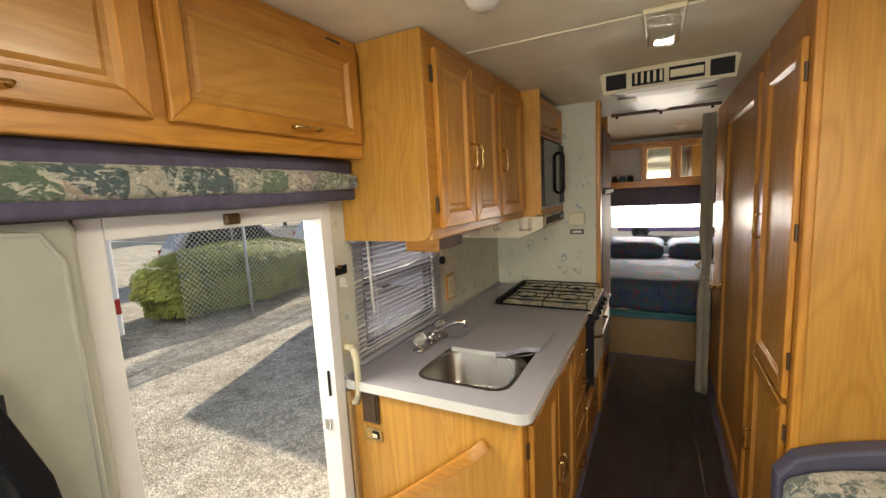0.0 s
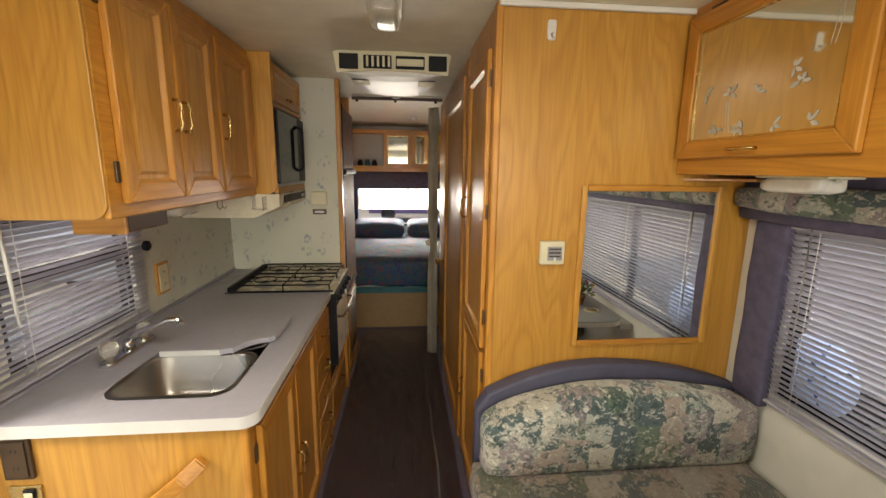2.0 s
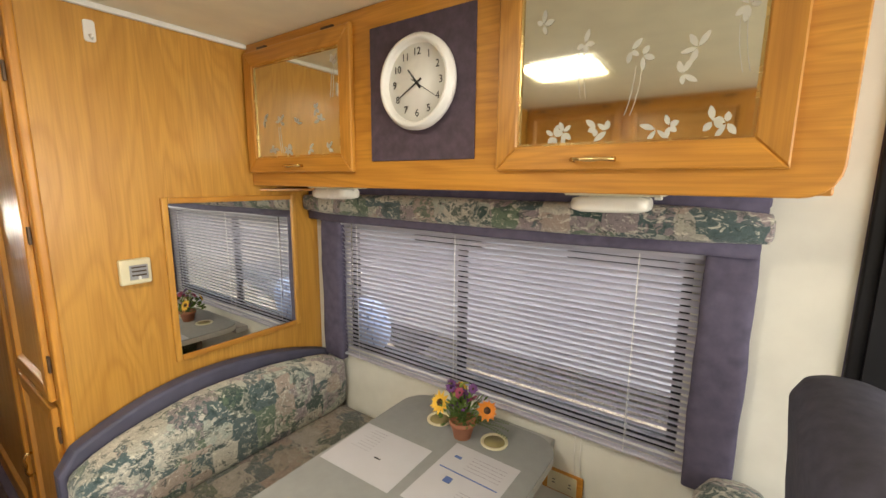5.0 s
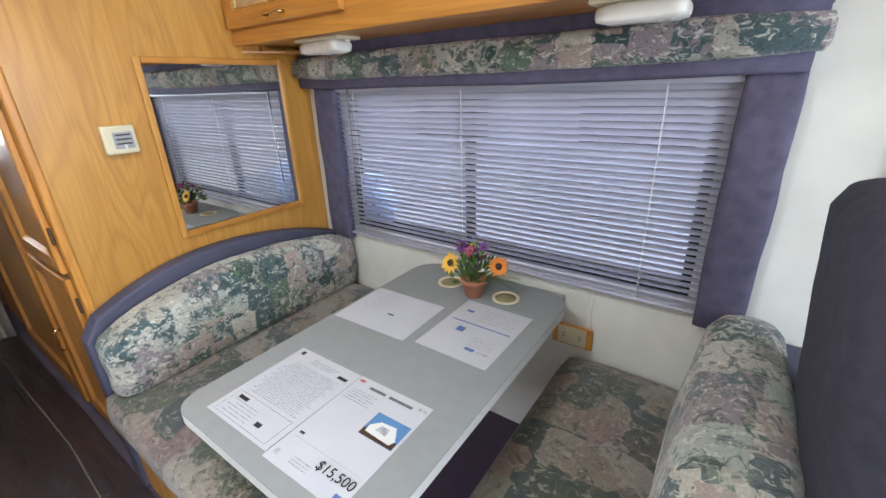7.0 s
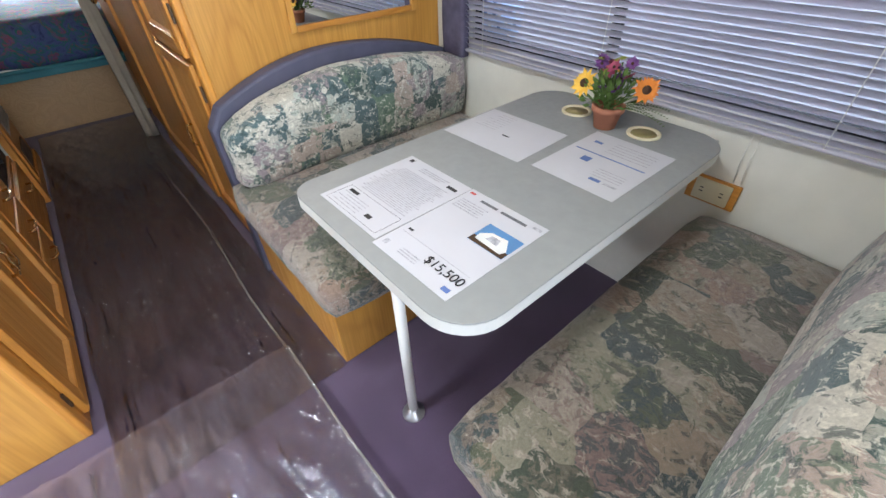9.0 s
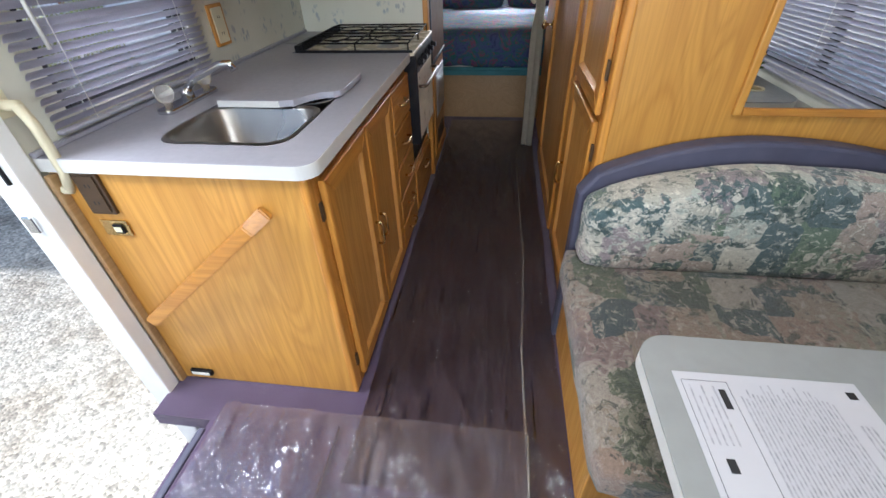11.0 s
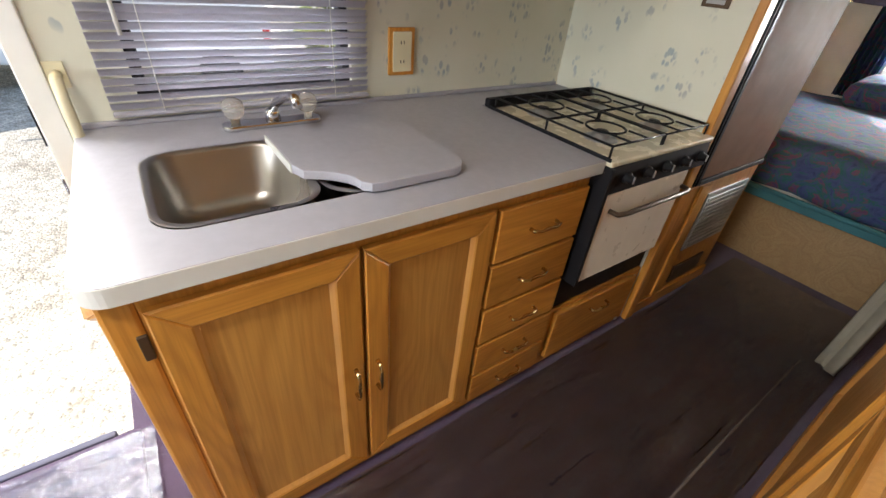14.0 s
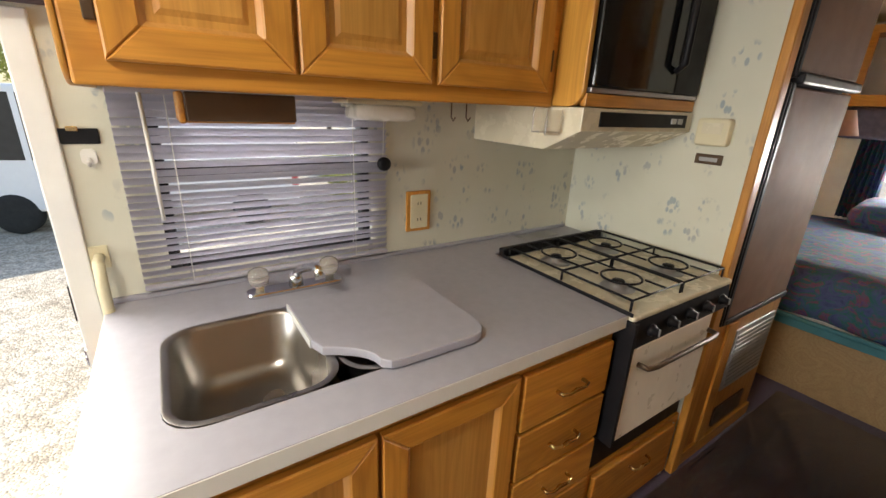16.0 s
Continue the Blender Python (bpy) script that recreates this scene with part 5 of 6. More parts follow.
# diagonal grab rail, outlet and switch on the end panel
rail = thing("entry_grab_rail", (-0.58, GY, 0.5), "slanted oak grab rail on the galley end panel", "handrail")
p0, p1 = Vector((-0.845, GY - 0.012, 0.325)), Vector((-0.315, GY - 0.045, 0.77))
ax = (p1 - p0).normalized()
up = Vector((-ax.z, 0, ax.x)).normalized()
one = bmesh.new()
ringv = []
for s, off in ((0.0, 0.0), (0.06, 0.03), (0.5, 0.04), (0.92, 0.03), (1.0, 0.0)):
    c = Vector((p0.x + (p1.x - p0.x) * s, GY - 0.012 - off, p0.z + (p1.z - p0.z) * s))
    ringv.append([one.verts.new(c + up * u + Vector((0, w, 0))) for u, w in ((-0.02, -0.011), (0.02, -0.011), (0.02, 0.011), (-0.02, 0.011))])
for a, b in zip(ringv, ringv[1:]):
    for k in range(4):
        one.faces.new((a[k], a[(k + 1) % 4], b[(k + 1) % 4], b[k]))
one.faces.new(ringv[0][::-1])
one.faces.new(ringv[-1])
bmesh.ops.recalc_face_normals(one, faces=list(one.faces))
bmesh.ops.bevel(one, geom=list(one.edges), offset=0.004, segments=2, affect="EDGES")
part("rail", one, OAK_X, rail)
outlet("wall_outlet", "y", GY, -1, -0.79, 0.80, 0.075, 0.125, BRONZE, BRONZE, "brown outlet on the galley end panel")
sw = thing("step_switch", (-0.79, GY, 0.69), "brass rocker switch plate on the galley end panel", "switch")
part("plate", bx(-0.828, -0.745, GY - 0.006, GY - 0.0005, 0.665, 0.715, 0.002), BRASS, sw)
part("rocker", bx(-0.79, -0.76, GY - 0.012, GY - 0.0065, 0.675, 0.705, 0.003), BLACK, sw)
part("rocker", bx(-0.786, -0.764, GY - 0.014, GY - 0.0125, 0.682, 0.698, 0.001), IVORY, sw)
ml = thing("step_light", (-0.76, GY, 0.05), "small courtesy light low on the galley end panel", "light")
part("housing", bx(-0.83, -0.745, GY - 0.014, GY - 0.0005, 0.035, 0.06, 0.003), BLACK, ml)
part("lens", bx(-0.822, -0.753, GY - 0.017, GY - 0.0145, 0.04, 0.055, 0.001), DIFFUSER, ml)

# worktop with its sink opening
SX0, SX1, SY0, SY1 = -0.66, -0.28, 1.36, 2.015
wt = thing("worktop", (-0.53, 1.84, 0.86), "grey laminate worktop with a pale front edge", "countertop")
outer = rrect(XL + 0.001, -0.164, 1.246, 2.436, (0.0, 0.05, 0.0, 0.0), 8)
core = rrect(XL + 0.001, -0.1665, 1.2485, 2.436, (0.0, 0.048, 0.0, 0.0), 8)
inner = rrect(SX0, SX1, SY0, SY1, 0.07, 6)
CZ = 0.90


def ring_plate(outer, inner, z0, z1):
    """A flat plate with an opening through it."""
    bm = bmesh.new()
    for z in (z0, z1):
        eo = [bm.verts.new((u, v, z)) for u, v in outer]
        ei = [bm.verts.new((u, v, z)) for u, v in inner]
        ed = [bm.edges.new((l[i], l[(i + 1) % len(l)])) for l in (eo, ei) for i in range(len(l))]
        bmesh.ops.triangle_fill(bm, edges=ed, use_beauty=True)
        if z == z0:
            lo = (eo, ei)
    for l0, l1 in ((lo[0], eo), (lo[1], ei)):
        for i in range(len(l0)):
            j = (i + 1) % len(l0)
            bm.faces.new((l0[i], l0[j], l1[j], l1[i]))
    bmesh.ops.recalc_face_normals(bm, faces=list(bm.faces))
    return bm


part("top", ring_plate(core, inner, CZ - 0.036, CZ), LAMINATE, wt)
bm = bmesh.new()
for p, q in zip(outer[1:-1], outer[2:-1]):
    bm.faces.new([bm.verts.new((e[0], e[1], z)) for e, z in ((p, CZ - 0.0365), (q, CZ - 0.0365), (q, CZ - 0.001), (p, CZ - 0.001))])
p, q = outer[0], outer[1]
bm.faces.new([bm.verts.new((e[0], e[1], z)) for e, z in ((p, CZ - 0.0365), (q, CZ - 0.0365), (q, CZ - 0.001), (p, CZ - 0.001))])
bmesh.ops.remove_doubles(bm, verts=list(bm.verts), dist=1e-5)
bmesh.ops.solidify(bm, geom=list(bm.faces), thickness=0.002)
part("edge_band", bm, BAND, wt, "pale laminate edge band")
part("behind_stove", bx(XL + 0.001, -0.735, 2.437, 3.018, CZ - 0.036, CZ - 0.0005), LAMINATE, wt)
part("backsplash", bx(XL + 0.0005, XL + 0.016, 1.245, 3.0, CZ + 0.0005, CZ + 0.014, 0.003), LAMINATE, wt)
part("counter_vent", bx(-0.865, -0.80, 2.66, 2.86, CZ + 0.0005, CZ + 0.004, 0.001), GREY_METAL, wt, "flat counter vent")

sk = thing("kitchen_sink", (-0.445, 1.67, 0.72), "double stainless steel sink set in the worktop", "sink")


def bowl(x0, x1, y0, y1, depth):
    one = bmesh.new()
    rings = []
    for dz, inset, r in ((0.002, -0.012, 0.075), (0.003, 0.0, 0.066), (-0.006, 0.006, 0.062), (-depth + 0.03, 0.018, 0.06), (-depth, 0.05, 0.05)):
        rings.append([one.verts.new((u, v, CZ + dz)) for u, v in rrect(x0 + inset, x1 - inset, y0 + inset, y1 - inset, r, 6)])
    for a, b in zip(rings, rings[1:]):
        for k in range(len(a)):
            one.faces.new((a[k], a[(k + 1) % len(a)], b[(k + 1) % len(b)], b[k]))
    one.faces.new(rings[-1])
    for f in one.faces:
        f.smooth = True
    bmesh.ops.recalc_face_normals(one, faces=list(one.faces))
    bmesh.ops.reverse_faces(one, faces=list(one.faces))
    return one


part("bowl", bowl(SX0 + 0.012, SX1 - 0.012, SY0 + 0.012, 1.665, 0.155), STEEL, sk)
part("bowl", bowl(SX0 + 0.012, SX1 - 0.012, 1.695, SY1 - 0.012, 0.155), STEEL, sk)
part("drain", lathe([(0.045, -0.153), (0.045, -0.150), (0.036, -0.148), (0.03, -0.152), (0.006, -0.1515)], (-0.43, 1.50, CZ), "z", 20), CHROME, sk)
part("drain", lathe([(0.045, -0.153), (0.045, -0.150), (0.036, -0.148), (0.03, -0.152)], (-0.44, 1.84, CZ), "z", 20), CHROME, sk)

cv = thing("sink_cover", (-0.43, 1.82, CZ), "grey laminate sink cover with a scooped corner", "sink cover")
o = [(-0.605, 1.632), (-0.615, 2.0), (-0.60, 2.018)] + [(-0.605 + 0.345 * 0.9 + 0.06 * math.sin(a), 1.955 + 0.06 * math.cos(a)) for a in [math.pi / 2 * k / 6 for k in range(7)]] + [(-0.236, 1.78), (-0.240, 1.752)]
o += [(-0.258 - 0.10 * (k / 6) ** 0.8, 1.735 - 0.09 * (k / 6) ** 1.8) for k in range(7)] + [(-0.40, 1.633)]
o = [(u - 0.022, v + 0.01) for u, v in o]
part("board", prism(o, "z", CZ + 0.0045, CZ + 0.026, 0.003), LAMINATE, cv)
part("edge_band", prism([(o[-1][0], 1.6425), (-0.626, 1.6415), (-0.626, 1.6385), (o[-1][0], 1.6395)], "z", CZ + 0.0055, CZ + 0.025), BAND, cv)

fc = thing("kitchen_faucet", (-0.765, 1.70, CZ), "chrome faucet with two clear acrylic knobs", "faucet")
part("base_plate", prism(rrect(-0.793, -0.737, 1.565, 1.835, 0.02), "z", CZ + 0.0005, CZ + 0.016, 0.005), CHROME, fc)
for y in (1.60, 1.80):
    part("knob", lathe([(0.012, 0.017), (0.014, 0.03), (0.024, 0.036), (0.029, 0.055), (0.026, 0.075), (0.014, 0.082)], (-0.765, y, CZ), "z", 10), ACRYLIC, fc, "clear acrylic knob")
part("spout_base", lathe([(0.021, 0.0165), (0.019, 0.045), (0.012, 0.05)], (-0.765, 1.70, CZ), "z", 16), CHROME, fc)
part("spout", tube([(-0.765, 1.70, CZ + 0.04), (-0.725, 1.705, CZ + 0.075), (-0.63, 1.715, CZ + 0.115), (-0.595, 1.718, CZ + 0.118), (-0.585, 1.719, CZ + 0.095)], [0.012, 0.012, 0.011, 0.012, 0.013], 12), CHROME, fc)
outlet("wall_outlet", "x", XL, 1, 2.185, 1.058, 0.10, 0.15, IVORY, OAK_Z, "ivory double outlet in an oak rim above the worktop")

# ---- stove ----
HY0, HY1, HX0, HX1 = 2.44, 3.012, -0.685, -0.185
st = thing("gas_range", (-0.45, 2.73, 0.0), "almond four-burner gas range with black grates and an oven", "stove")
part("body", bx(HX0, GX - 0.01, HY0 + 0.002, HY1, 0.30, 0.86, 0.002), BLACK, st)
part("side_panel", bx(-0.22, -0.135, HY0 - 0.004, HY0 + 0.012, 0.46, 0.885, 0.002), BLACK, st)
part("cooktop", bx(HX0, -0.145, HY0, HY1, 0.884, 0.902, 0.006), ENAMEL, st, "almond enamel cooktop")
part("cooktop_edge", bx(HX0 - 0.008, -0.15, HY0 - 0.006, HY0 - 0.0005, 0.90, 0.912, 0.002), BLACK, st)
part("rear_guard", bx(HX0 - 0.03, HX0 - 0.001, HY0 - 0.004, HY1, 0.90, 0.932, 0.005), BLACK, st)
part("control_panel", prism([(-0.215, 0.80), (-0.14, 0.80), (-0.15, 0.883), (-0.215, 0.883)], "y", HY0 + 0.013, HY1, 0.002), BLACK, st, "black control panel")
for i in range(5):
    y = HY0 + 0.09 + i * 0.105
    kb = part("knob", lathe([(0.019, 0.0), (0.019, 0.008), (0.014, 0.012), (0.012, 0.026)], (-0.143, y, 0.842), "x", 14), BLACK, st)
    part("pointer", bx(-0.119, -0.114, y - 0.003, y + 0.003, 0.832, 0.854, 0.001), GREY_METAL, kb)
od = part("oven_door", bx(-0.19, -0.142, HY0 + 0.014, HY1 - 0.09, 0.465, 0.797, 0.006), OVEN_DOOR, st, "almond oven door")
part("door_side", bx(-0.188, -0.144, HY0 + 0.003, HY0 + 0.0135, 0.468, 0.795, 0.001), WHITE, od)
part("handle", tube([(-0.142, HY0 + 0.06, 0.735), (-0.112, HY0 + 0.065, 0.735), (-0.105, HY0 + 0.10, 0.735), (-0.105, HY1 - 0.13, 0.735), (-0.112, HY1 - 0.105, 0.735), (-0.142, HY1 - 0.10, 0.735)], 0.0085), BRONZE, od, "dark bronze bar handle")
for cx_, cy_ in ((-0.56, 2.58), (-0.56, 2.87), (-0.30, 2.58), (-0.30, 2.87)):
    bn = part("burner", lathe([(0.055, 0.0005), (0.052, 0.003), (0.03, 0.004), (0.03, 0.016), (0.022, 0.02), (0.005, 0.021)], (cx_, cy_, 0.902), "z", 20), GREY_METAL, st)
    part("burner_cap", lathe([(0.02, 0.0212), (0.019, 0.026), (0.004, 0.027)], (cx_, cy_, 0.902), "z", 16), BLACK, bn)
for y0, y1 in ((2.462, 2.722), (2.732, 2.992)):
    bm = bmesh.new()
    zt = 0.936
    x0, x1 = -0.68, -0.175
    tube([(x0, y0, zt), (x1, y0, zt), (x1, y1, zt), (x0, y1, zt), (x0, y0, zt)], 0.0042, 6, bm)
    tube([((x0 + x1) / 2, y0, zt), ((x0 + x1) / 2, y1, zt)], 0.0042, 6, bm)
    for q in (0.33, 0.67):
        yy = y0 + (y1 - y0) * q
        tube([(x0, yy, zt), (-0.615, yy, zt)], 0.0038, 6, bm)
        tube([(-0.505, yy, zt), (-0.355, yy, zt)], 0.0038, 6, bm)
        tube([(-0.245, yy, zt), (x1, yy, zt)], 0.0038, 6, bm)
    for cx_ in (-0.56, -0.30):
        cy_ = (y0 + y1) / 2
        tube([(cx_ + 0.062 * math.cos(a), cy_ + 0.062 * math.sin(a), zt) for a in [2 * math.pi * k / 20 for k in range(21)]], 0.0038, 6, bm)
    for xx in (x0, x1, (x0 + x1) / 2):
        for yy in (y0, y1):
            tube([(xx, yy, zt), (xx, yy, 0.9025)], 0.0038, 6, bm)
    part("grate", bm, BLACK, st, "dark wire grate")
ld = thing("drawer_cabinet", (-0.5, 2.73, 0.0), "oak drawer unit under the oven", "cabinet")
part("body", bx(-0.70, GX - 0.001, HY0 - 0.006, HY1, 0.001, 0.298, 0.002), OAK_Y, ld)
dw = part("drawer", prism(rrect(HY0 + 0.02, HY1 - 0.06, 0.05, 0.285, 0.004), "x", GX - 0.0005, GX + 0.0195, 0.005), OAK_Y, ld)
pull(dw, (GX + 0.0195, 2.72, 0.225), (0, 1, 0), (1, 0, 0), 0.10)
part("filler_strip", bx(GX - 0.0005, GX + 0.004, HY1 - 0.052, HY1 - 0.03, 0.004, 0.27, 0.002), BAND, ld, "pale filler strip")

# ---- upper galley cabinets, microwave, hood ----
UX = -0.515
uc = thing("wall_cabinet", (-0.7, 1.9, 1.435), "oak wall cabinet with three raised-panel doors", "cabinet")
part("body", bx(XL + 0.002, UX - 0.0195, 1.325, 2.415, 1.44, ZC - 0.003, 0.003), OAK_PALE, uc)
part("end_panel", prism(rrect(XL + 0.001, UX, 1.435, ZC - 0.004, (0.0, 0.045, 0.0, 0.0)), "y", 1.315, 1.3245, 0.003), OAK_PALE, uc, "light oak end panel with a rounded corner")
part("face_frame", bx(UX - 0.019, UX, 1.325, 2.416, 1.436, ZC - 0.004, 0.005), OAK_Y, uc)
for y0, y1, hs in ((1.375, 1.672, 1), (1.682, 1.985, -1), (2.005, 2.375, -1)):
    d = panel_door(uc, "x", UX + 0.0005, 1, y0, y1, 1.475, 2.085, w=0.055, raised=True)
    pull(d, (UX + 0.0205, y1 - 0.025 if hs > 0 else y0 + 0.025, 1.74), (0, 0, 1), (1, 0, 0))
    for z in (1.56, 2.0):
        hinge(d, "x", UX + 0.0005, 1, (y0 - 0.01) if hs > 0 else (y1 + 0.01), z)
mc = thing("microwave_cabinet", (-0.65, 2.72, 1.44), "oak cabinet housing the microwave above the range", "cabinet")
MX = -0.41
part("side_panel", prism(rrect(XL + 0.002, MX, 1.44, ZC - 0.003, (0.0, 0.05, 0.0, 0.0)), "y", 2.418, 2.436, 0.003), OAK_PALE, mc)
part("bottom_rail", bx(MX - 0.02, MX, 2.4365, 3.018, 1.442, 1.478, 0.003), OAK_Y, mc)
part("shelf", bx(XL + 0.002, MX - 0.0005, 2.4365, 3.018, 1.885, 1.905, 0.002), OAK_Y, mc)
part("floor_panel", bx(XL + 0.002, MX - 0.021, 2.4365, 3.018, 1.45, 1.476), OAK_Y, mc)
d = panel_door(mc, "x", MX - 0.02, 1, 2.45, 3.0, 1.912, 2.10, w=0.045)
pull(d, (MX + 0.0005, 2.72, 1.95), (0, 1, 0), (1, 0, 0), 0.08)
mw = thing("microwave_oven", (-0.62, 2.72, 1.478), "black glass-fronted built-in microwave oven", "microwave")
part("body", bx(-0.82, MX - 0.012, 2.44, 3.012, 1.4785, 1.884, 0.004), BLACK, mw)
part("door", bx(MX - 0.0115, MX + 0.012, 2.445, 2.85, 1.495, 1.87, 0.006), BLACK_GLOSS, mw, "black glass door")
part("handle", tube([(MX + 0.014, 2.83, 1.56), (MX + 0.04, 2.83, 1.58), (MX + 0.04, 2.83, 1.80), (MX + 0.014, 2.83, 1.82)], 0.011), BLACK, mw)
part("control_panel", bx(MX - 0.0115, MX + 0.010, 2.855, 3.008, 1.495, 1.87, 0.004), BLACK, mw)
part("trim_strip", bx(MX - 0.0115, MX + 0.006, 2.445, 3.008, 1.48, 1.493, 0.002), GREY_METAL, mw)
hd = thing("range_hood", (-0.65, 2.72, 1.31), "almond range hood with a black switch strip", "range hood")
part("shell", prism([(XL + 0.002, 1.315), (-0.54, 1.312), (-0.405, 1.375), (-0.405, 1.4395), (XL + 0.002, 1.4395)], "y", 2.425, 3.016, 0.003), ENAMEL, hd)
part("switch_strip", bx(-0.4045, -0.40, 2.50, 2.97, 1.388, 1.43, 0.001), BLACK, hd)
for i in range(2):
    part("rocker", bx(-0.3995, -0.396, 2.87 + i * 0.04, 2.9 + i * 0.04, 1.4, 1.418, 0.001), GREY_METAL, hd)
kb = thing("wooden_box_holder", (-0.66, 1.63, 1.38), "small oak-sided holder fixed beneath the wall cabinet", "holder")
part("side", bx(-0.72, -0.57, 1.465, 1.477, 1.375, 1.4345, 0.004), OAK_X, kb)
part("front", bx(-0.582, -0.57, 1.4775, 1.685, 1.38, 1.4345, 0.003), BRONZE, kb)
part("base", bx(-0.72, -0.583, 1.4775, 1.685, 1.376, 1.386, 0.002), OAK_Y, kb)
under_lamp(-0.66, 1.93, 1.436, 0.17)
ch = thing("clear_cup_holder", (-0.52, 2.36, 1.38), "clear acrylic holder hanging by the hood", "holder")
part("front", bx(-0.47, -0.466, 2.35, 2.41, 1.36, 1.43, 0.001), ACRYLIC, ch)
part("tray", bx(-0.52, -0.4665, 2.352, 2.408, 1.365, 1.37, 0.001), ACRYLIC, ch)
part("mount", bx(-0.525, -0.5205, 2.352, 2.408, 1.365, 1.4355, 0.001), ACRYLIC, ch)
for i in range(2):
    kh = thing("cup_hook", (-0.58, 2.1 + i * 0.05, 1.41), "small brass cup hook under the wall cabinet", "hook", "cup hooks")
    part("wire", tube([(-0.58, 2.1 + i * 0.05, 1.436), (-0.58, 2.1 + i * 0.05, 1.40), (-0.57, 2.1 + i * 0.05, 1.39), (-0.56, 2.1 + i * 0.05, 1.40)], 0.002, 6), BRONZE, kh)
ab = thing("gas_alarm", (-0.32, 3.02, 1.33), "ivory gas alarm box on the wallpaper", "alarm")
part("case", prism(rrect(-0.37, -0.265, 1.335, 1.425, 0.012), "y", 2.985, 3.0195, 0.006), IVORY, ab)
part("grille", bx(-0.35, -0.285, 2.983, 2.9845, 1.375, 1.41, 0.0005), ENAMEL, ab)
pq = thing("wall_plaque", (-0.32, 3.02, 1.28), "small dark metal plaque under the alarm", "plaque")
part("plate", bx(-0.365, -0.275, 3.013, 3.0195, 1.272, 1.306, 0.002), BRONZE, pq)
part("engraving", bx(-0.35, -0.29, 3.0118, 3.0128, 1.282, 1.295, 0.0003), GREY_METAL, pq)

# ---- fridge ----
fr = thing("refrigerator", (-0.5, 3.4, 0.66), "brown two-door fridge with black trim", "refrigerator")
FRX = -0.17
part("body", bx(-0.86, FRX - 0.035, 3.085, 3.715, 0.665, 2.02, 0.003), BLACK, fr)
for z0, z1 in ((0.70, 1.53), (1.575, 1.99)):
    d = part("door", bx(FRX - 0.034, FRX, 3.125, 3.70, z0, z1, 0.006), FRIDGE, fr, "dark brown door panel")
    part("trim_strip", bx(FRX - 0.033, FRX + 0.006, 3.10, 3.1245, z0 - 0.02, z1 + 0.01, 0.004), BLACK, d)
    part("trim_strip", bx(FRX - 0.02, FRX + 0.003, 3.086, 3.0985, z0 - 0.02, z1 + 0.01, 0.003), BLACK, d)
    part("trim_strip", bx(FRX - 0.033, FRX + 0.006, 3.1255, 3.70, z0 - 0.022, z0 - 0.001, 0.003), BLACK, d)
part("handle", bx(FRX - 0.02, FRX + 0.022, 3.12, 3.705, 1.536, 1.57, 0.008), BLACK, fr)
fb = thing("fridge_base_cabinet", (-0.5, 3.4, 0.0), "oak plinth cabinet under the fridge with a grey louvre", "cabinet")
part("body", bx(-0.86, FRX - 0.015, 3.072, 3.73, 0.001, 0.66, 0.003), OAK_Z, fb)
part("toe_rail", bx(FRX - 0.0145, FRX - 0.002, 3.075, 3.73, 0.003, 0.07, 0.002), OAK_Y, fb)
part("louvre_frame", bx(FRX - 0.0145, FRX - 0.006, 3.30, 3.68, 0.30, 0.60, 0.002), GREY_METAL, fb)
for i in range(12):
    part("louvre_slat", bx(FRX - 0.006, FRX - 0.001, 3.315, 3.665, 0.315 + i * 0.0225, 0.328 + i * 0.0225, 0.001), GREY_METAL, fb)
part("floor_vent", bx(FRX - 0.0145, FRX - 0.006, 3.32, 3.60, 0.10, 0.20, 0.002), BRONZE, fb)
part("stile", bx(FRX - 0.0145, FRX - 0.004, 3.20, 3.28, 0.0705, 0.655, 0.002), OAK_Z, fb)

# ---- bedroom ----
bdx0, bdx1, BY = XL + 0.01, XR - 0.01, 4.16
bb = thing("bed", (0.35, 5.0, 0.0), "bed platform with a dark blue floral quilt", "bed")
part("platform", bx(bdx0, bdx1, BY + 0.03, YB - 0.01, 0.001, 0.40, 0.004), OAK_DULL, bb, "dull oak platform")
part("mattress", pillow_box(bdx0, bdx1, BY - 0.005, YB - 0.02, 0.402, 0.60, 0.06, 0.01, 10), WHITE, bb)
one = pillow_box(bdx0 + 0.01, bdx1 - 0.01, BY - 0.045, 5.92, 0.43, 0.70, 0.09, 0.03, 18, 6.0)
for v in one.verts:
    v.co.z += 0.018 * noise.noise(v.co * 4.0)
part("quilt", one, QUILT, bb, "dark blue floral quilt")
part("piping", tube([(bdx0 + 0.03, BY - 0.045, 0.44), (0.35, BY - 0.05, 0.435), (bdx1 - 0.03, BY - 0.045, 0.44)], 0.014), TEAL, bb)
part("valance_band", bx(bdx0 + 0.02, bdx1 - 0.02, BY - 0.04, BY - 0.028, 0.38, 0.44, 0.004), TEAL, bb, "teal quilt border")
for x in (-0.1, 0.62):
    p = thing("pillow", (x, 5.68, 0.7), "plump pillow in a blue floral case against the rear wall", "pillow", "pillows on the bed")
    one = pillow_box(x - 0.34, x + 0.34, 5.50, 5.90, 0.715, 0.855, 0.065, 0.04, 12, x)
    for v in one.verts:
        v.co.z += (v.co.y - 5.5) * 0.12
    part("case", one, QUILT, p)
rc = thing("bedroom_cabinet", (0.35, 5.75, 1.55), "oak rear overhead cabinet with etched mirror doors and a cubby", "cabinet")
RY = 5.56
part("top", bx(XL + 0.002, XR - 0.002, RY + 0.0205, YB - 0.002, 2.03, 2.06, 0.002), OAK_X, rc)
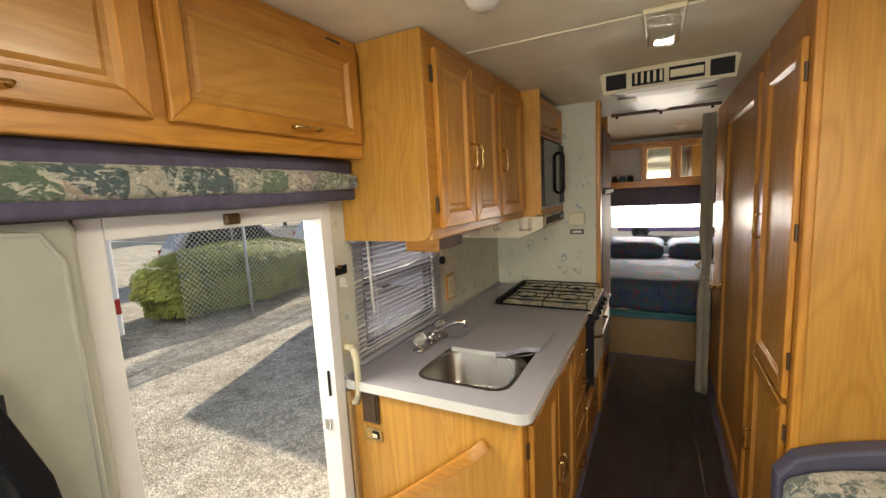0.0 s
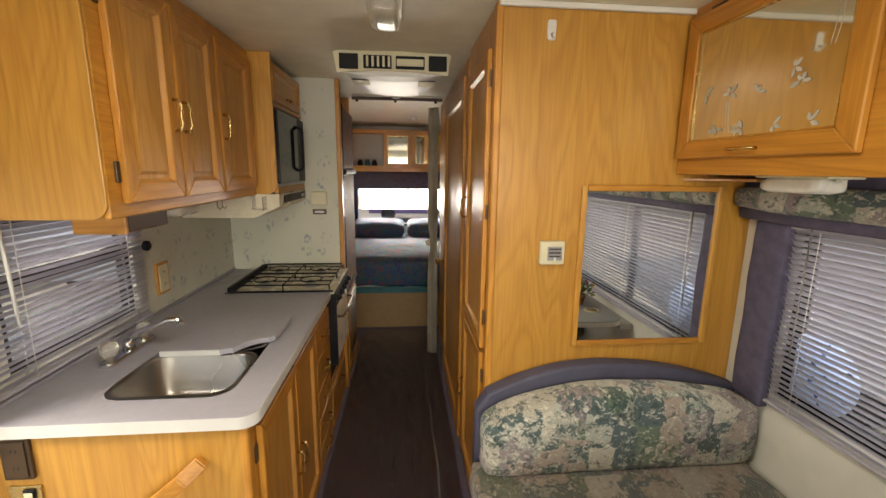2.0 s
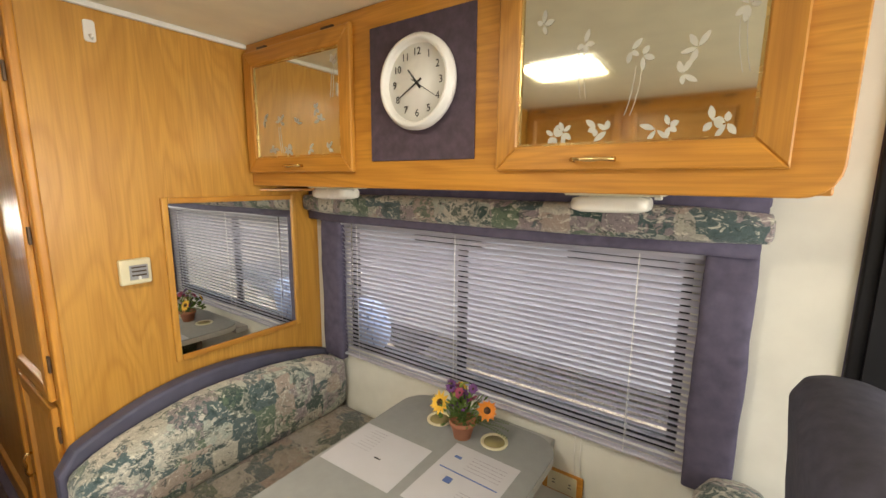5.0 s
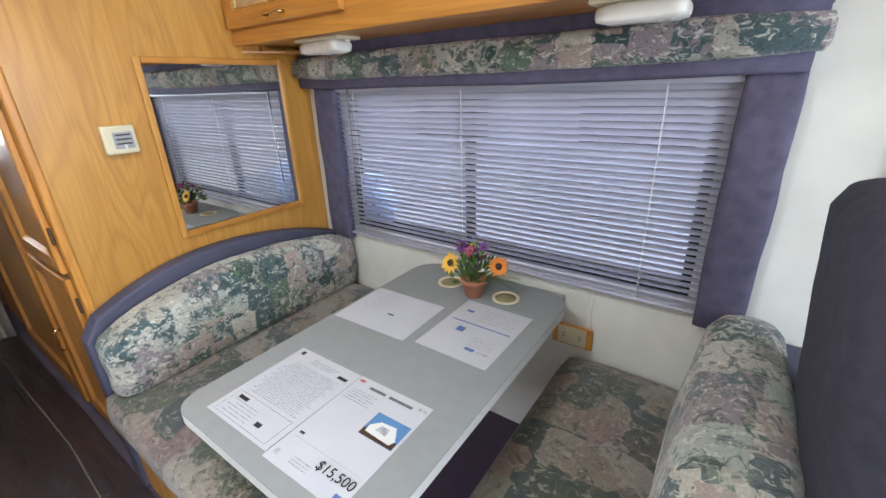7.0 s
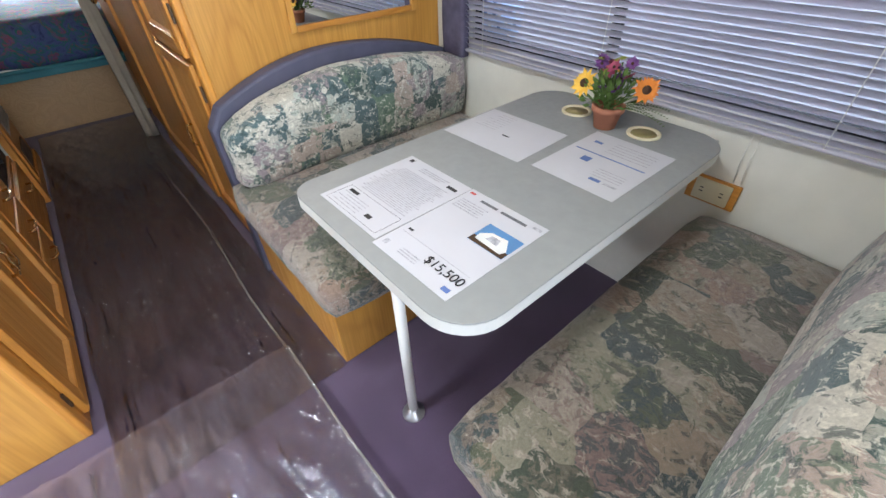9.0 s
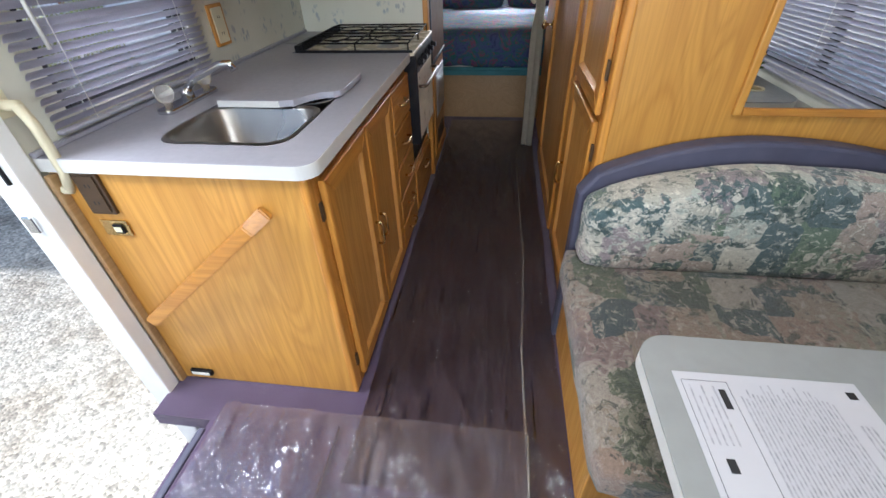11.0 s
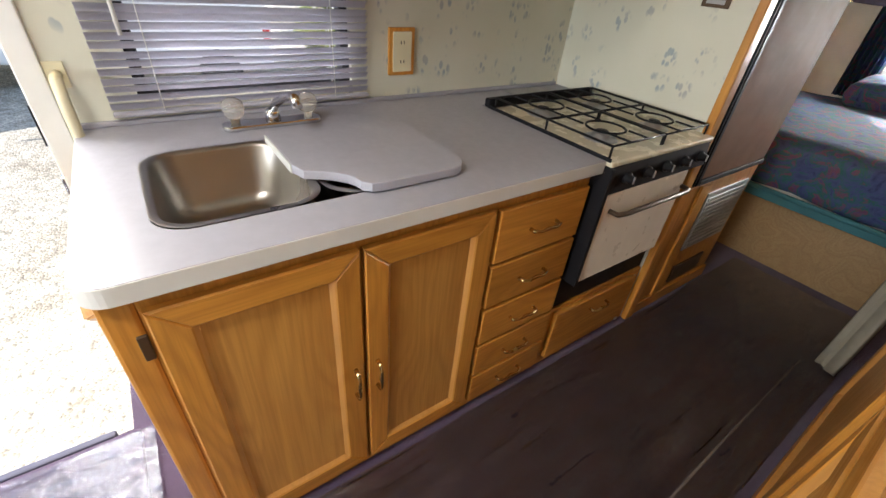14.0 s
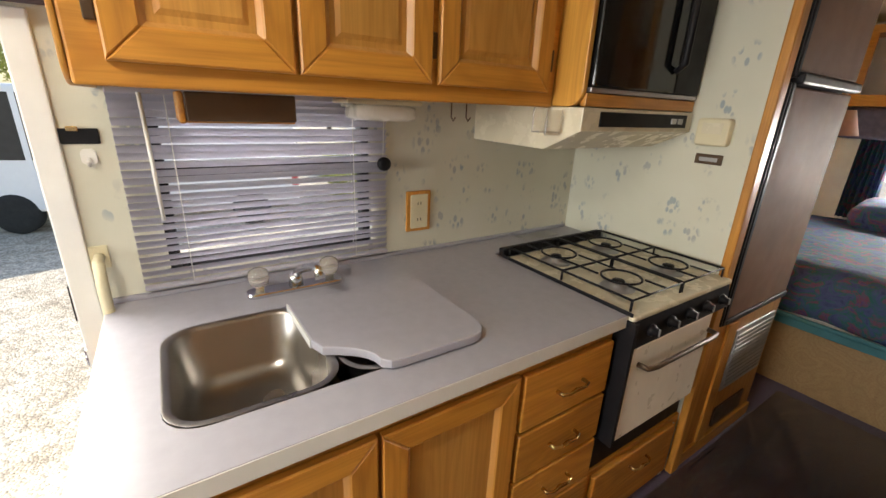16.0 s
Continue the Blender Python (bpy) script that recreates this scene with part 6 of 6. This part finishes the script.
part("bottom", bx(XL + 0.002, XR - 0.002, RY + 0.0205, YB - 0.002, 1.55, 1.57, 0.002), OAK_X, rc)
part("back", bx(XL + 0.002, XR - 0.002, YB - 0.02, YB - 0.003, 1.571, 2.029), WHITE, rc)
part("face_frame", wall_with_holes("y", RY, RY + 0.02, XL + 0.002, XR - 0.002, 1.545, 2.062, [(-0.6, -0.02, 1.62, 2.01), (0.03, 0.30, 1.62, 2.01), (0.37, 0.72, 1.62, 2.01)]), OAK_X, rc)
for u0, u1 in ((0.0, 0.335), (0.345, 0.75)):
    panel_door(rc, "y", RY - 0.0005, -1, u0, u1, 1.60, 2.03, glass=TINT_MIRROR, w=0.045)
vb = thing("bedroom_valance", (0.35, 5.85, 1.34), "dark fringed valance over the rear window", "valance")
part("cloth", pillow_box(XL + 0.05, XR - 0.05, 5.80, 5.90, 1.32, 1.548, 0.03, 0.01, 10, 1.0), NAVY_CLOTH, vb)
for i in range(3):
    g = thing("drinking_glass", (-0.32 + i * 0.09, 5.7, 1.571), "small dark glass jar in the rear cubby", "jar", "jars in the cubby")
    part("body", lathe([(0.03, 0.0005), (0.036, 0.02), (0.036, 0.09), (0.026, 0.11), (0.02, 0.115)], (-0.32 + i * 0.09, 5.72, 1.571), "z", 16), CAR_GLASS if i != 1 else TEAL, g)
    part("lid", lathe([(0.027, 0.1155), (0.027, 0.13), (0.01, 0.132)], (-0.32 + i * 0.09, 5.72, 1.571), "z", 16), GREY_METAL, g)
w4 = tagged(thing("window_4", (0.35, YB, 0.8)), "wide rear window with a black frame", "window", kind="structure")
for q in ((RWIN[0], RWIN[0] + 0.03, RWIN[2], RWIN[3]), (RWIN[1] - 0.03, RWIN[1], RWIN[2], RWIN[3]), (RWIN[0] + 0.03, RWIN[1] - 0.03, RWIN[2], RWIN[2] + 0.03), (RWIN[0] + 0.03, RWIN[1] - 0.03, RWIN[3] - 0.03, RWIN[3])):
    part("window_frame", bx(q[0], q[1], YB + 0.005, YB + 0.05, q[2], q[3], 0.003), BLACK, w4)
pane = part("pane", bx(RWIN[0] + 0.03, RWIN[1] - 0.03, YB + 0.026, YB + 0.03, RWIN[2] + 0.03, RWIN[3] - 0.03), GLASS, w4)
pane.visible_shadow = False
wl = thing("wall_lamp", (-0.4, 5.2, 1.2), "brass wall lamp with a dusky pink shade in the bedroom", "lamp")
part("arm", tube([(-0.62, 4.72, 1.30), (-0.55, 4.72, 1.28), (-0.48, 4.72, 1.30), (-0.45, 4.72, 1.34)], 0.008), BRASS, wl)
part("mount", lathe([(0.035, 0.0), (0.03, 0.012), (0.012, 0.02)], (-0.632, 4.72, 1.30), "x", 16), BRASS, wl)
part("shade", lathe([(0.11, 0.0), (0.065, 0.14), (0.06, 0.139), (0.104, 0.002)], (-0.45, 4.72, 1.36), "z", 24), SHADE, wl)
bc = thing("bedside_cabinet", (-0.77, 4.6, 1.0), "oak bedroom side cabinet hung on the wall", "cabinet")
part("body", bx(XL + 0.002, -0.635, 3.80, 5.0, 1.05, ZC - 0.004, 0.004), OAK_Z, bc)
d = panel_door(bc, "x", -0.6345, 1, 3.9, 4.4, 1.5, 2.08)
rcv = thing("rear_side_curtain", (-0.48, 5.88, 0.8), "dark floral side curtain at the rear window", "curtain")
one = bmesh.new()
vs = [[one.verts.new((-0.58 + 0.2 * k / 24, 5.89 + 0.02 * math.sin(k * 1.6), z)) for k in range(25)] for z in (0.72, 1.0, 1.34)]
for a, b in zip(vs, vs[1:]):
    for k in range(24):
        one.faces.new((a[k], a[k + 1], b[k + 1], b[k]))
bmesh.ops.solidify(one, geom=list(one.faces), thickness=0.004)
part("cloth", one, QUILT, rcv)

# ---- ceiling fittings ----
ac = thing("air_conditioner", (0.2, 2.65, 2.05), "almond ceiling air conditioner with dark vents", "air conditioner")
one = bmesh.new()
rings = []
for y, x0, x1, zb in ((2.352, -0.075, 0.468, 2.038), (2.44, -0.06, 0.453, 2.030), (2.90, 0.0, 0.393, 2.036), (2.99, 0.01, 0.383, 2.085)):
    ring = []
    for k in range(13):
        q = k / 12
        ring.append(one.verts.new((x0 + (x1 - x0) * q, y, zb - 0.012 * (1 - (2 * q - 1) ** 2) + 0.03 * max(0, abs(2 * q - 1) - 0.8) * 5)))
    ring += [one.verts.new((x1 + 0.004, y, ZC - 0.001)), one.verts.new((x0 - 0.004, y, ZC - 0.001))]
    rings.append(ring)
for A, B in zip(rings, rings[1:]):
    for k in range(len(A)):
        one.faces.new((A[k], A[(k + 1) % len(A)], B[(k + 1) % len(B)], B[k]))
one.faces.new(rings[0])
one.faces.new(rings[-1][::-1])
bmesh.ops.recalc_face_normals(one, faces=list(one.faces))
part("shroud", one, WHITE, ac, "off-white tapering lower body")
arch = [(-0.092 + 0.576 * k / 16, 2.128 + 0.011 * (1 - (k / 8 - 1) ** 2)) for k in range(17)]
lower = [(-0.075 + 0.542 * k / 16, 2.032 + 0.016 * (1 - (k / 8 - 1) ** 2)) for k in range(17)]
part("bezel", prism(arch + lower[::-1], "y", 2.3335, 2.3515, 0.004), IVORY, ac, "arched ivory front bezel")
for x0, x1 in ((-0.06, 0.03), (0.37, 0.46)):
    part("louvre", bx(x0, x1, 2.322, 2.3325, 2.05, 2.12, 0.003), BLACK, ac)
    xa = x0 + (0.045 if x0 < 0.2 else -0.045)
    xb = xa + 0.085
    lv = part("return_grille", bx(xa, xb, 2.43, 2.56, 2.021, 2.0265, 0.001), BLACK, ac)
    for i in range(7):
        part("grille_slat", bx(xa, xb, 2.436 + i * 0.018, 2.445 + i * 0.018, 2.018, 2.021, 0.0008), IVORY, lv)
part("louvre", bx(0.055, 0.19, 2.322, 2.3325, 2.055, 2.115, 0.002), BLACK, ac)
for i in range(5):
    part("fin", bx(0.068 + i * 0.026, 0.079 + i * 0.026, 2.317, 2.3215, 2.062, 2.11, 0.001), IVORY, ac)
part("louvre", bx(0.21, 0.35, 2.322, 2.3325, 2.055, 2.115, 0.002), BLACK, ac)
part("fin", bx(0.215, 0.345, 2.317, 2.3215, 2.068, 2.10, 0.001), IVORY, ac)


def ceiling_lamp(x, y, w, l):
    c = thing("ceiling_light", (x, y, ZC), "clear-covered ceiling light, switched off", "light", "ceiling lights")
    part("base", bx(x - w / 2 - 0.012, x + w / 2 + 0.012, y - l / 2 - 0.012, y + l / 2 + 0.012, ZC - 0.018, ZC - 0.0005, 0.004), IVORY, c)
    part("cover", pillow_box(x - w / 2, x + w / 2, y - l / 2, y + l / 2, ZC - 0.07, ZC - 0.0185, 0.02, 0.003, 6), ACRYLIC, c, "clear ribbed cover")
    return c


ceiling_lamp(0.185, 1.74, 0.10, 0.22)
for x, y in ((0.19, 3.42), (0.35, 4.9), (1.14, 0.80), (-0.26, 1.22)):
    c = thing("dome_light", (x, y, ZC), "small round ceiling dome light", "light", "ceiling lights")
    part("base", lathe([(0.062, -0.0005), (0.06, -0.012), (0.05, -0.014)], (x, y, ZC), "z", 24), WHITE, c)
    part("dome", lathe([(0.05, -0.0145), (0.046, -0.032), (0.03, -0.046), (0.004, -0.05)], (x, y, ZC), "z", 24), DIFFUSER, c)

# ---- overhead cabinet and valance above the entry door ----
EX = -0.78
ec = thing("overhead_cabinet", (-0.84, 0.55, 1.735), "shallow oak overhead cabinet above the entry door", "cabinet")
part("body", bx(XL + 0.002, EX - 0.0195, -0.5, 1.312, 1.738, ZC - 0.003, 0.003), OAK_Y, ec)
part("face_frame", bx(EX - 0.019, EX, -0.5, 1.3125, 1.735, ZC - 0.003, 0.004), OAK_Y, ec)
for y0, y1 in ((0.635, 1.292), (-0.06, 0.60)):
    d = panel_door(ec, "x", EX + 0.0005, 1, y0, y1, 1.785, 2.10, w=0.05, panel_mat=OAK_VENEER_Y, raised=True)
    pull(d, (EX + 0.0205, (y0 + y1) / 2 + 0.06, 1.81), (0, 1, 0), (1, 0, 0), 0.10)
    for yy in (y0 + 0.1, y1 - 0.1):
        part("hinge", bx(EX + 0.001, EX + 0.012, yy - 0.03, yy + 0.03, 2.101, 2.112, 0.002), BRONZE, d, "dark bronze hinge")
ev = thing("door_valance", (-0.86, 0.5, 1.58), "rolled patchwork valance edged in purple above the entry door", "valance")
part("top_band", pillow_box(XL + 0.002, EX - 0.045, -0.5, 1.30, 1.675, 1.734, 0.01, 0.003, 6), NAVY_CLOTH, ev)
part("bottom_band", pillow_box(XL + 0.002, EX - 0.04, -0.5, 1.305, 1.590, 1.634, 0.012, 0.004, 6), NAVY_CLOTH, ev)
part("roll", pillow_box(XL + 0.002, EX - 0.02, -0.5, 1.308, 1.627, 1.69, 0.022, 0.005, 10, 4.0), FABRIC, ev)

# ---- floor film, step lid ----
sl = thing("entry_step", (-0.44, 0.75, 0.0), "carpeted step edged in blue beside the door", "step")
part("board", prism(rrect(-0.66, -0.215, 0.35, 1.125, 0.015), "z", 0.001, 0.022, 0.006), CARPET, sl)
part("edge_trim", bx(-0.685, -0.661, 0.36, 1.06, -0.02, 0.026, 0.006), NAVY, sl, "slate blue edge trim")
ff = thing("floor_film", (0.15, 2.0, 0.0), "clear wrinkled plastic film over the aisle carpet", "plastic film")


def film_sheet(x0, x1, y0, y1, z, nx, ny, amp, seed):
    one = bmesh.new()
    g = []
    for j in range(ny + 1):
        r = []
        for i in range(nx + 1):
            x, y = x0 + (x1 - x0) * i / nx, y0 + (y1 - y0) * j / ny
            w = noise.noise(Vector((x * 9 + y * 2 + seed, y * 1.7, 0.3))) + 0.9 * (1 - 4 * abs(noise.noise(Vector((x * 8 + y * 3, y * 1.6 + seed, 1.7)))))
            r.append(one.verts.new((x + 0.012 * noise.noise(Vector((y * 2, seed, i))), y, z + amp * max(0, w))))
        g.append(r)
    for a, b in zip(g, g[1:]):
        for i in range(nx):
            f = one.faces.new((a[i], a[i + 1], b[i + 1], b[i]))
            f.smooth = True
    return one


part("sheet", film_sheet(-0.16, 0.525, 0.95, 4.10, 0.0045, 90, 200, 0.007, 1.0), FILM, ff)
part("sheet", film_sheet(-0.64, 0.40, -0.9, 1.16, 0.0245, 100, 150, 0.007, 5.0), FILM_LIT, ff)
part("seam", tube([(0.405, 0.9, 0.006), (0.395, 1.5, 0.008), (0.42, 2.1, 0.007), (0.405, 2.8, 0.006), (0.40, 3.5, 0.006)], 0.0045, 6), ACRYLIC, ff, "taped film edge")
part("seam", tube([(0.405, -0.6, 0.027), (0.412, 0.2, 0.030), (0.398, 0.7, 0.028), (0.405, 1.15, 0.026)], 0.0045, 6), ACRYLIC, ff, "taped film edge")


# ---- outdoors ----
solid("ground", bx(-400, 400, -400, 400, GZ - 0.5, GZ), GRAVEL, "pale gravel lot with scattered stones", "ground")
solid("road", bx(-60, 60, 16.0, 26.0, GZ + 0.004, GZ + 0.012), ASPHALT, "grey asphalt road behind the lot", "road")
solid("lawn", bx(-6, 0.6, 10.5, 14.5, GZ + 0.004, GZ + 0.03), GRASS, "small strip of green lawn", "grass")
rnd = random.Random(11)


def leaf_cloud(fill, n, size):
    bm = bmesh.new()
    for i in range(n):
        p, nrm = fill()
        u = (nrm.orthogonal().normalized() + Vector((rnd.uniform(-0.6, 0.6), rnd.uniform(-0.6, 0.6), rnd.uniform(-0.6, 0.6)))).normalized()
        v = nrm.cross(u).normalized()
        s = size * rnd.uniform(0.6, 1.4)
        bm.faces.new([bm.verts.new(q) for q in (p, p + u * s * 0.5 + v * s * 0.25, p + u * s, p + u * s * 0.5 - v * s * 0.25)])
    return bm


def hedge(cx, cy, rx, ry, h, n, label):
    b = thing("bush", (cx, cy, GZ), label, "bush", "clipped bushes")

    def fill():
        a, t = rnd.uniform(0, 6.283), rnd.uniform(-0.45, 1.0)
        k = math.sqrt(max(0.0, 1 - max(0, t) ** 4)) * (1.0 if t > 0 else 0.92)
        r = 1 + 0.05 * noise.noise(Vector((math.cos(a) * 3, math.sin(a) * 3, t * 3 + cx))) - 0.09 * rnd.random() ** 2
        d = Vector((math.cos(a) * k, math.sin(a) * k, t))
        return Vector((cx + rx * d.x * r, cy + ry * d.y * r, GZ + h * (0.38 + 0.62 * t * (r if t > 0 else 1)) + 0.03)), (d + Vector((0, 0, 0.2))).normalized()
    part("crown", leaf_cloud(fill, n, 0.085), LEAF, b)
    core = bmesh.new()
    bmesh.ops.create_icosphere(core, subdivisions=4, radius=1.0)
    for v in core.verts:
        t = v.co.z
        v.co = Vector((cx + rx * 0.9 * v.co.x, cy + ry * 0.9 * v.co.y, GZ + h * (0.42 + 0.5 * t))) + 0.06 * Vector((noise.noise(v.co * 5), noise.noise(v.co * 5 + Vector((9, 0, 0))), noise.noise(v.co * 5 + Vector((0, 9, 0)))))
    part("inner_foliage", core, LEAF, b)
    for i in range(4):
        part("trunk", tube([(cx + rnd.uniform(-0.3, 0.3), cy + rnd.uniform(-0.6, 0.6), GZ), (cx + rnd.uniform(-0.4, 0.4), cy + rnd.uniform(-0.8, 0.8), GZ + h * 0.5)], [0.05, 0.03], 7), BARK, b)


hedge(-9.1, 6.75, 1.3, 2.35, 1.47, 26000, "broad clipped green bush behind the fence")
hedge(-8.8, 10.9, 1.3, 1.5, 1.5, 9000, "rounded clipped bush behind the fence")

fe = thing("chain_link_fence", (-7.3, 6.0, GZ), "galvanised chain-link fence along the lot", "fence")
FXX, FY0, FY1, FH = -7.35, 4.3, 15.0, 2.3
bm = bmesh.new()
cell = 0.10
n = int((FY1 - FY0 + FH) / cell)
for i in range(n):
    for sgn in (1, -1):
        s = FY0 - FH + i * cell if sgn > 0 else FY0 + i * cell
        ya, za, yb2, zb = (s, 0, s + FH, FH) if sgn > 0 else (s, 0, s - FH, FH)
        pa, pb = Vector((FXX + 0.003 * sgn, ya, GZ + 0.03 + za)), Vector((FXX + 0.003 * sgn, yb2, GZ + 0.03 + zb))
        d = pb - pa
        t0 = max(0.0, min(1.0, (FY0 - pa.y) / d.y if d.y > 0 else (FY1 - pa.y) / d.y))
        t1 = max(0.0, min(1.0, (FY1 - pa.y) / d.y if d.y > 0 else (FY0 - pa.y) / d.y))
        if t1 - t0 > 0.01:
            tube([pa + d * t0, pa + d * t1], 0.005, 3, bm, False)
tagged(part("mesh", bm, GALV, fe), kind="stuff")
for y in (5.7, 8.7, 11.7, 14.7):
    part("post", tube([(FXX - 0.04, y, GZ), (FXX - 0.04, y, GZ + FH + 0.08)], 0.03, 10), GALV, fe)
part("top_rail", tube([(FXX - 0.04, FY0, GZ + FH + 0.03), (FXX - 0.04, FY1, GZ + FH + 0.03)], 0.02, 8), GALV, fe)


def car(cx, cy, heading, paint, glass, label, ln=4.5, wd=1.8, ht=1.6, van=False):
    """A parked vehicle with body, cabin glass, wheels and lamps; built along its own x and turned by heading."""
    c = thing("parked_van" if van else "parked_car", (cx, cy, GZ), label, "van" if van else "car")
    c.rotation_euler = (0, 0, radians(heading))

    def add(name, bm, material, parent=None):
        o = part(name, bm, material)
        o.parent = parent or c
        return o
    h = ln / 2
    if van:
        body = [(-h, 0.35), (h, 0.35), (h, 0.9), (h - 0.5, 1.15), (h - 1.0, ht), (-h + 0.05, ht), (-h, ht - 0.3)]
        win = [(h - 0.62, 1.18), (h - 1.02, ht - 0.12), (h - 1.9, ht - 0.12), (h - 1.9, 1.18)]
    else:
        body = [(-h, 0.35), (h, 0.35), (h, 0.62), (h - 0.15, 0.85), (h - 1.15, 1.0), (h - 1.85, ht - 0.06), (h - 2.2, ht), (-h + 0.55, ht - 0.03), (-h + 0.1, 1.05), (-h, 0.8)]
        win = [(h - 1.33, 1.02), (h - 1.93, ht - 0.12), (-h + 0.65, ht - 0.12), (-h + 0.35, 1.02)]
    add("body", prism(body, "y", -wd / 2, wd / 2, 0.06, None, 3), paint)
    for sg in (1, -1):
        y = sg * (wd / 2 + 0.002)
        w = add("side_window", prism(win, "y", y - 0.002, y + 0.004), glass)
        mid = (win[0][0] + win[-1][0]) / 2
        add("pillar", bx(mid - 0.04, mid + 0.04, y - 0.003, y + 0.008, 1.03, ht - 0.12), paint, w)
        add("door_handle", bx(mid - 0.3, mid - 0.14, min(y, y + sg * 0.03), max(y, y + sg * 0.03), 0.88, 0.92, 0.008), paint)
        add("headlight", bx(h - 0.3, h - 0.06, min(y - sg * 0.1, y), max(y - sg * 0.1, y), 0.66, 0.80, 0.02), DIFFUSER)
        add("tail_lamp", bx(-h + 0.005, -h + 0.12, min(y - sg * 0.12, y), max(y - sg * 0.12, y), 0.72, 0.98, 0.01), RED_LENS)
        add("wing_mirror", pillow_box(h - 1.75, h - 1.6, sg * (wd / 2 + 0.02) if sg > 0 else -wd / 2 - 0.17, wd / 2 + 0.17 if sg > 0 else -wd / 2 - 0.02, 1.0, 1.12, 0.04, 0.005, 4), paint)
        for x in (-h + 0.85, h - 0.9):
            ty = add("wheel", lathe([(0.2, -0.1), (0.3, -0.1), (0.33, -0.07), (0.33, 0.07), (0.3, 0.1), (0.2, 0.1)], (x, sg * (wd / 2 - 0.08), 0.33), "y", 24), TYRE)
            add("rim", lathe([(0.2, -0.09), (0.19, 0.02), (0.05, 0.05), (0.19, 0.09)], (x, sg * (wd / 2 - 0.08), 0.33), "y", 16), GREY_METAL, ty)
    add("windscreen", prism([(h - 1.2 if not van else h - 0.55, -wd / 2 + 0.12), (h - 1.2 if not van else h - 0.55, wd / 2 - 0.12), (h - 1.83 if not van else h - 0.98, wd / 2 - 0.2), (h - 1.83 if not van else h - 0.98, -wd / 2 + 0.2)], "z", ht - 0.2, ht - 0.19), glass)
    return c


car(-13.5, 10.0, 72, CAR_SILVER, CAR_GLASS, "silver-violet estate car parked beyond the fence", 4.7, 1.85, 1.75)
car(-13.8, 16.0, 75, CAR_WHITE, CAR_GLASS, "white hatchback parked beyond the fence", 4.3, 1.8, 1.55)
car(-9.2, 1.2, 255, CAR_WHITE, CAR_GLASS, "white van parked on the gravel beside the fence", 5.2, 2.0, 2.3, True)
car(0.8, 20.5, 178, CAR_PURPLE, CAR_GLASS, "violet car on the road behind the motorhome", 4.4, 1.8, 1.5)


def motorhome(cx, cy, heading, label, paint=None):
    m = thing("parked_motorhome", (cx, cy, GZ), label, "motorhome")
    m.rotation_euler = (0, 0, radians(heading))

    def add(name, bm, material):
        o = part(name, bm, material)
        o.parent = m
    add("body", prism([(-3.6, 0.4), (3.4, 0.4), (3.7, 1.2), (3.2, 2.3), (3.0, 3.05), (-3.6, 3.05)], "y", -1.2, 1.2, 0.06), paint or CAR_WHITE)
    for sg in (1, -1):
        for x in (-2.2, -0.4, 1.6):
            add("side_window", bx(x - 0.5, x + 0.5, sg * 1.205 - 0.005, sg * 1.205 + 0.005, 1.6, 2.2, 0.002), CAR_GLASS)
        for x in (-2.0, 2.3):
            add("wheel", lathe([(0.2, -0.12), (0.4, -0.12), (0.42, 0.0), (0.4, 0.12), (0.2, 0.12)], (x, sg * 1.05, 0.42), "y", 20), TYRE)


# shadow caster for the gravel by the door, kept out of view
motorhome(-5.1, 11.1, -90, "white motorhome added out of view, casting its shadow on the gravel")
# the neighbouring rig seen through the dinette blind, shade put into its paint
motorhome(5.6, 1.2, 90, "motorhome alongside the dinette window, its shaded side coloured blue-grey", CAR_SHADED)
# planted kerb and distant trees
solid("kerb", bx(-60, 60, 15.8, 15.98, GZ - 0.05, GZ + 0.13, 0.02), BAND, "concrete kerb along the road", "kerb")
for i in range(9):
    x = -34 + i * 8.5 + rnd.uniform(-2, 2)
    y = 38 + rnd.uniform(-4, 6)
    t = thing("tree", (x, y, GZ), "leafy roadside tree in the distance", "tree", "distant trees")
    part("trunk", tube([(x, y, GZ), (x + 0.1, y, GZ + 1.5), (x, y + 0.1, GZ + 3.2)], [0.2, 0.15, 0.08], 8), BARK, t)
    cz = GZ + 4.2

    def crown():
        d = Vector((rnd.gauss(0, 1), rnd.gauss(0, 1), rnd.gauss(0, 0.8))).normalized()
        r = (1.3 + 0.9 * noise.noise(d * 2.2 + Vector((x, 0, 0)))) * rnd.uniform(0.5, 1.0) ** 0.5
        return Vector((x, y, cz)) + Vector((d.x * r * 1.5, d.y * r * 1.5, d.z * r * 1.2)), d
    part("crown", leaf_cloud(crown, 1800, 0.3), LEAF, t)
for i in range(9):
    x = -38 + i * 8.5
    t = thing("tree", (-32 + rnd.uniform(-3, 3), x + 8, GZ), "leafy tree beyond the car park", "tree", "distant trees")
    tx, tyy = t.location.x, t.location.y
    part("trunk", tube([(tx, tyy, GZ), (tx, tyy, GZ + 1.8), (tx + 0.1, tyy, GZ + 3.2)], [0.2, 0.15, 0.08], 8), BARK, t)

    def crown2():
        d = Vector((rnd.gauss(0, 1), rnd.gauss(0, 1), rnd.gauss(0, 0.8))).normalized()
        r = (1.4 + 0.9 * noise.noise(d * 2.2 + Vector((tyy, 0, 0)))) * rnd.uniform(0.5, 1.0) ** 0.5
        return Vector((tx, tyy, GZ + 4.2)) + Vector((d.x * r * 1.5, d.y * r * 1.5, d.z * r * 1.2)), d
    part("crown", leaf_cloud(crown2, 1800, 0.3), LEAF, t)
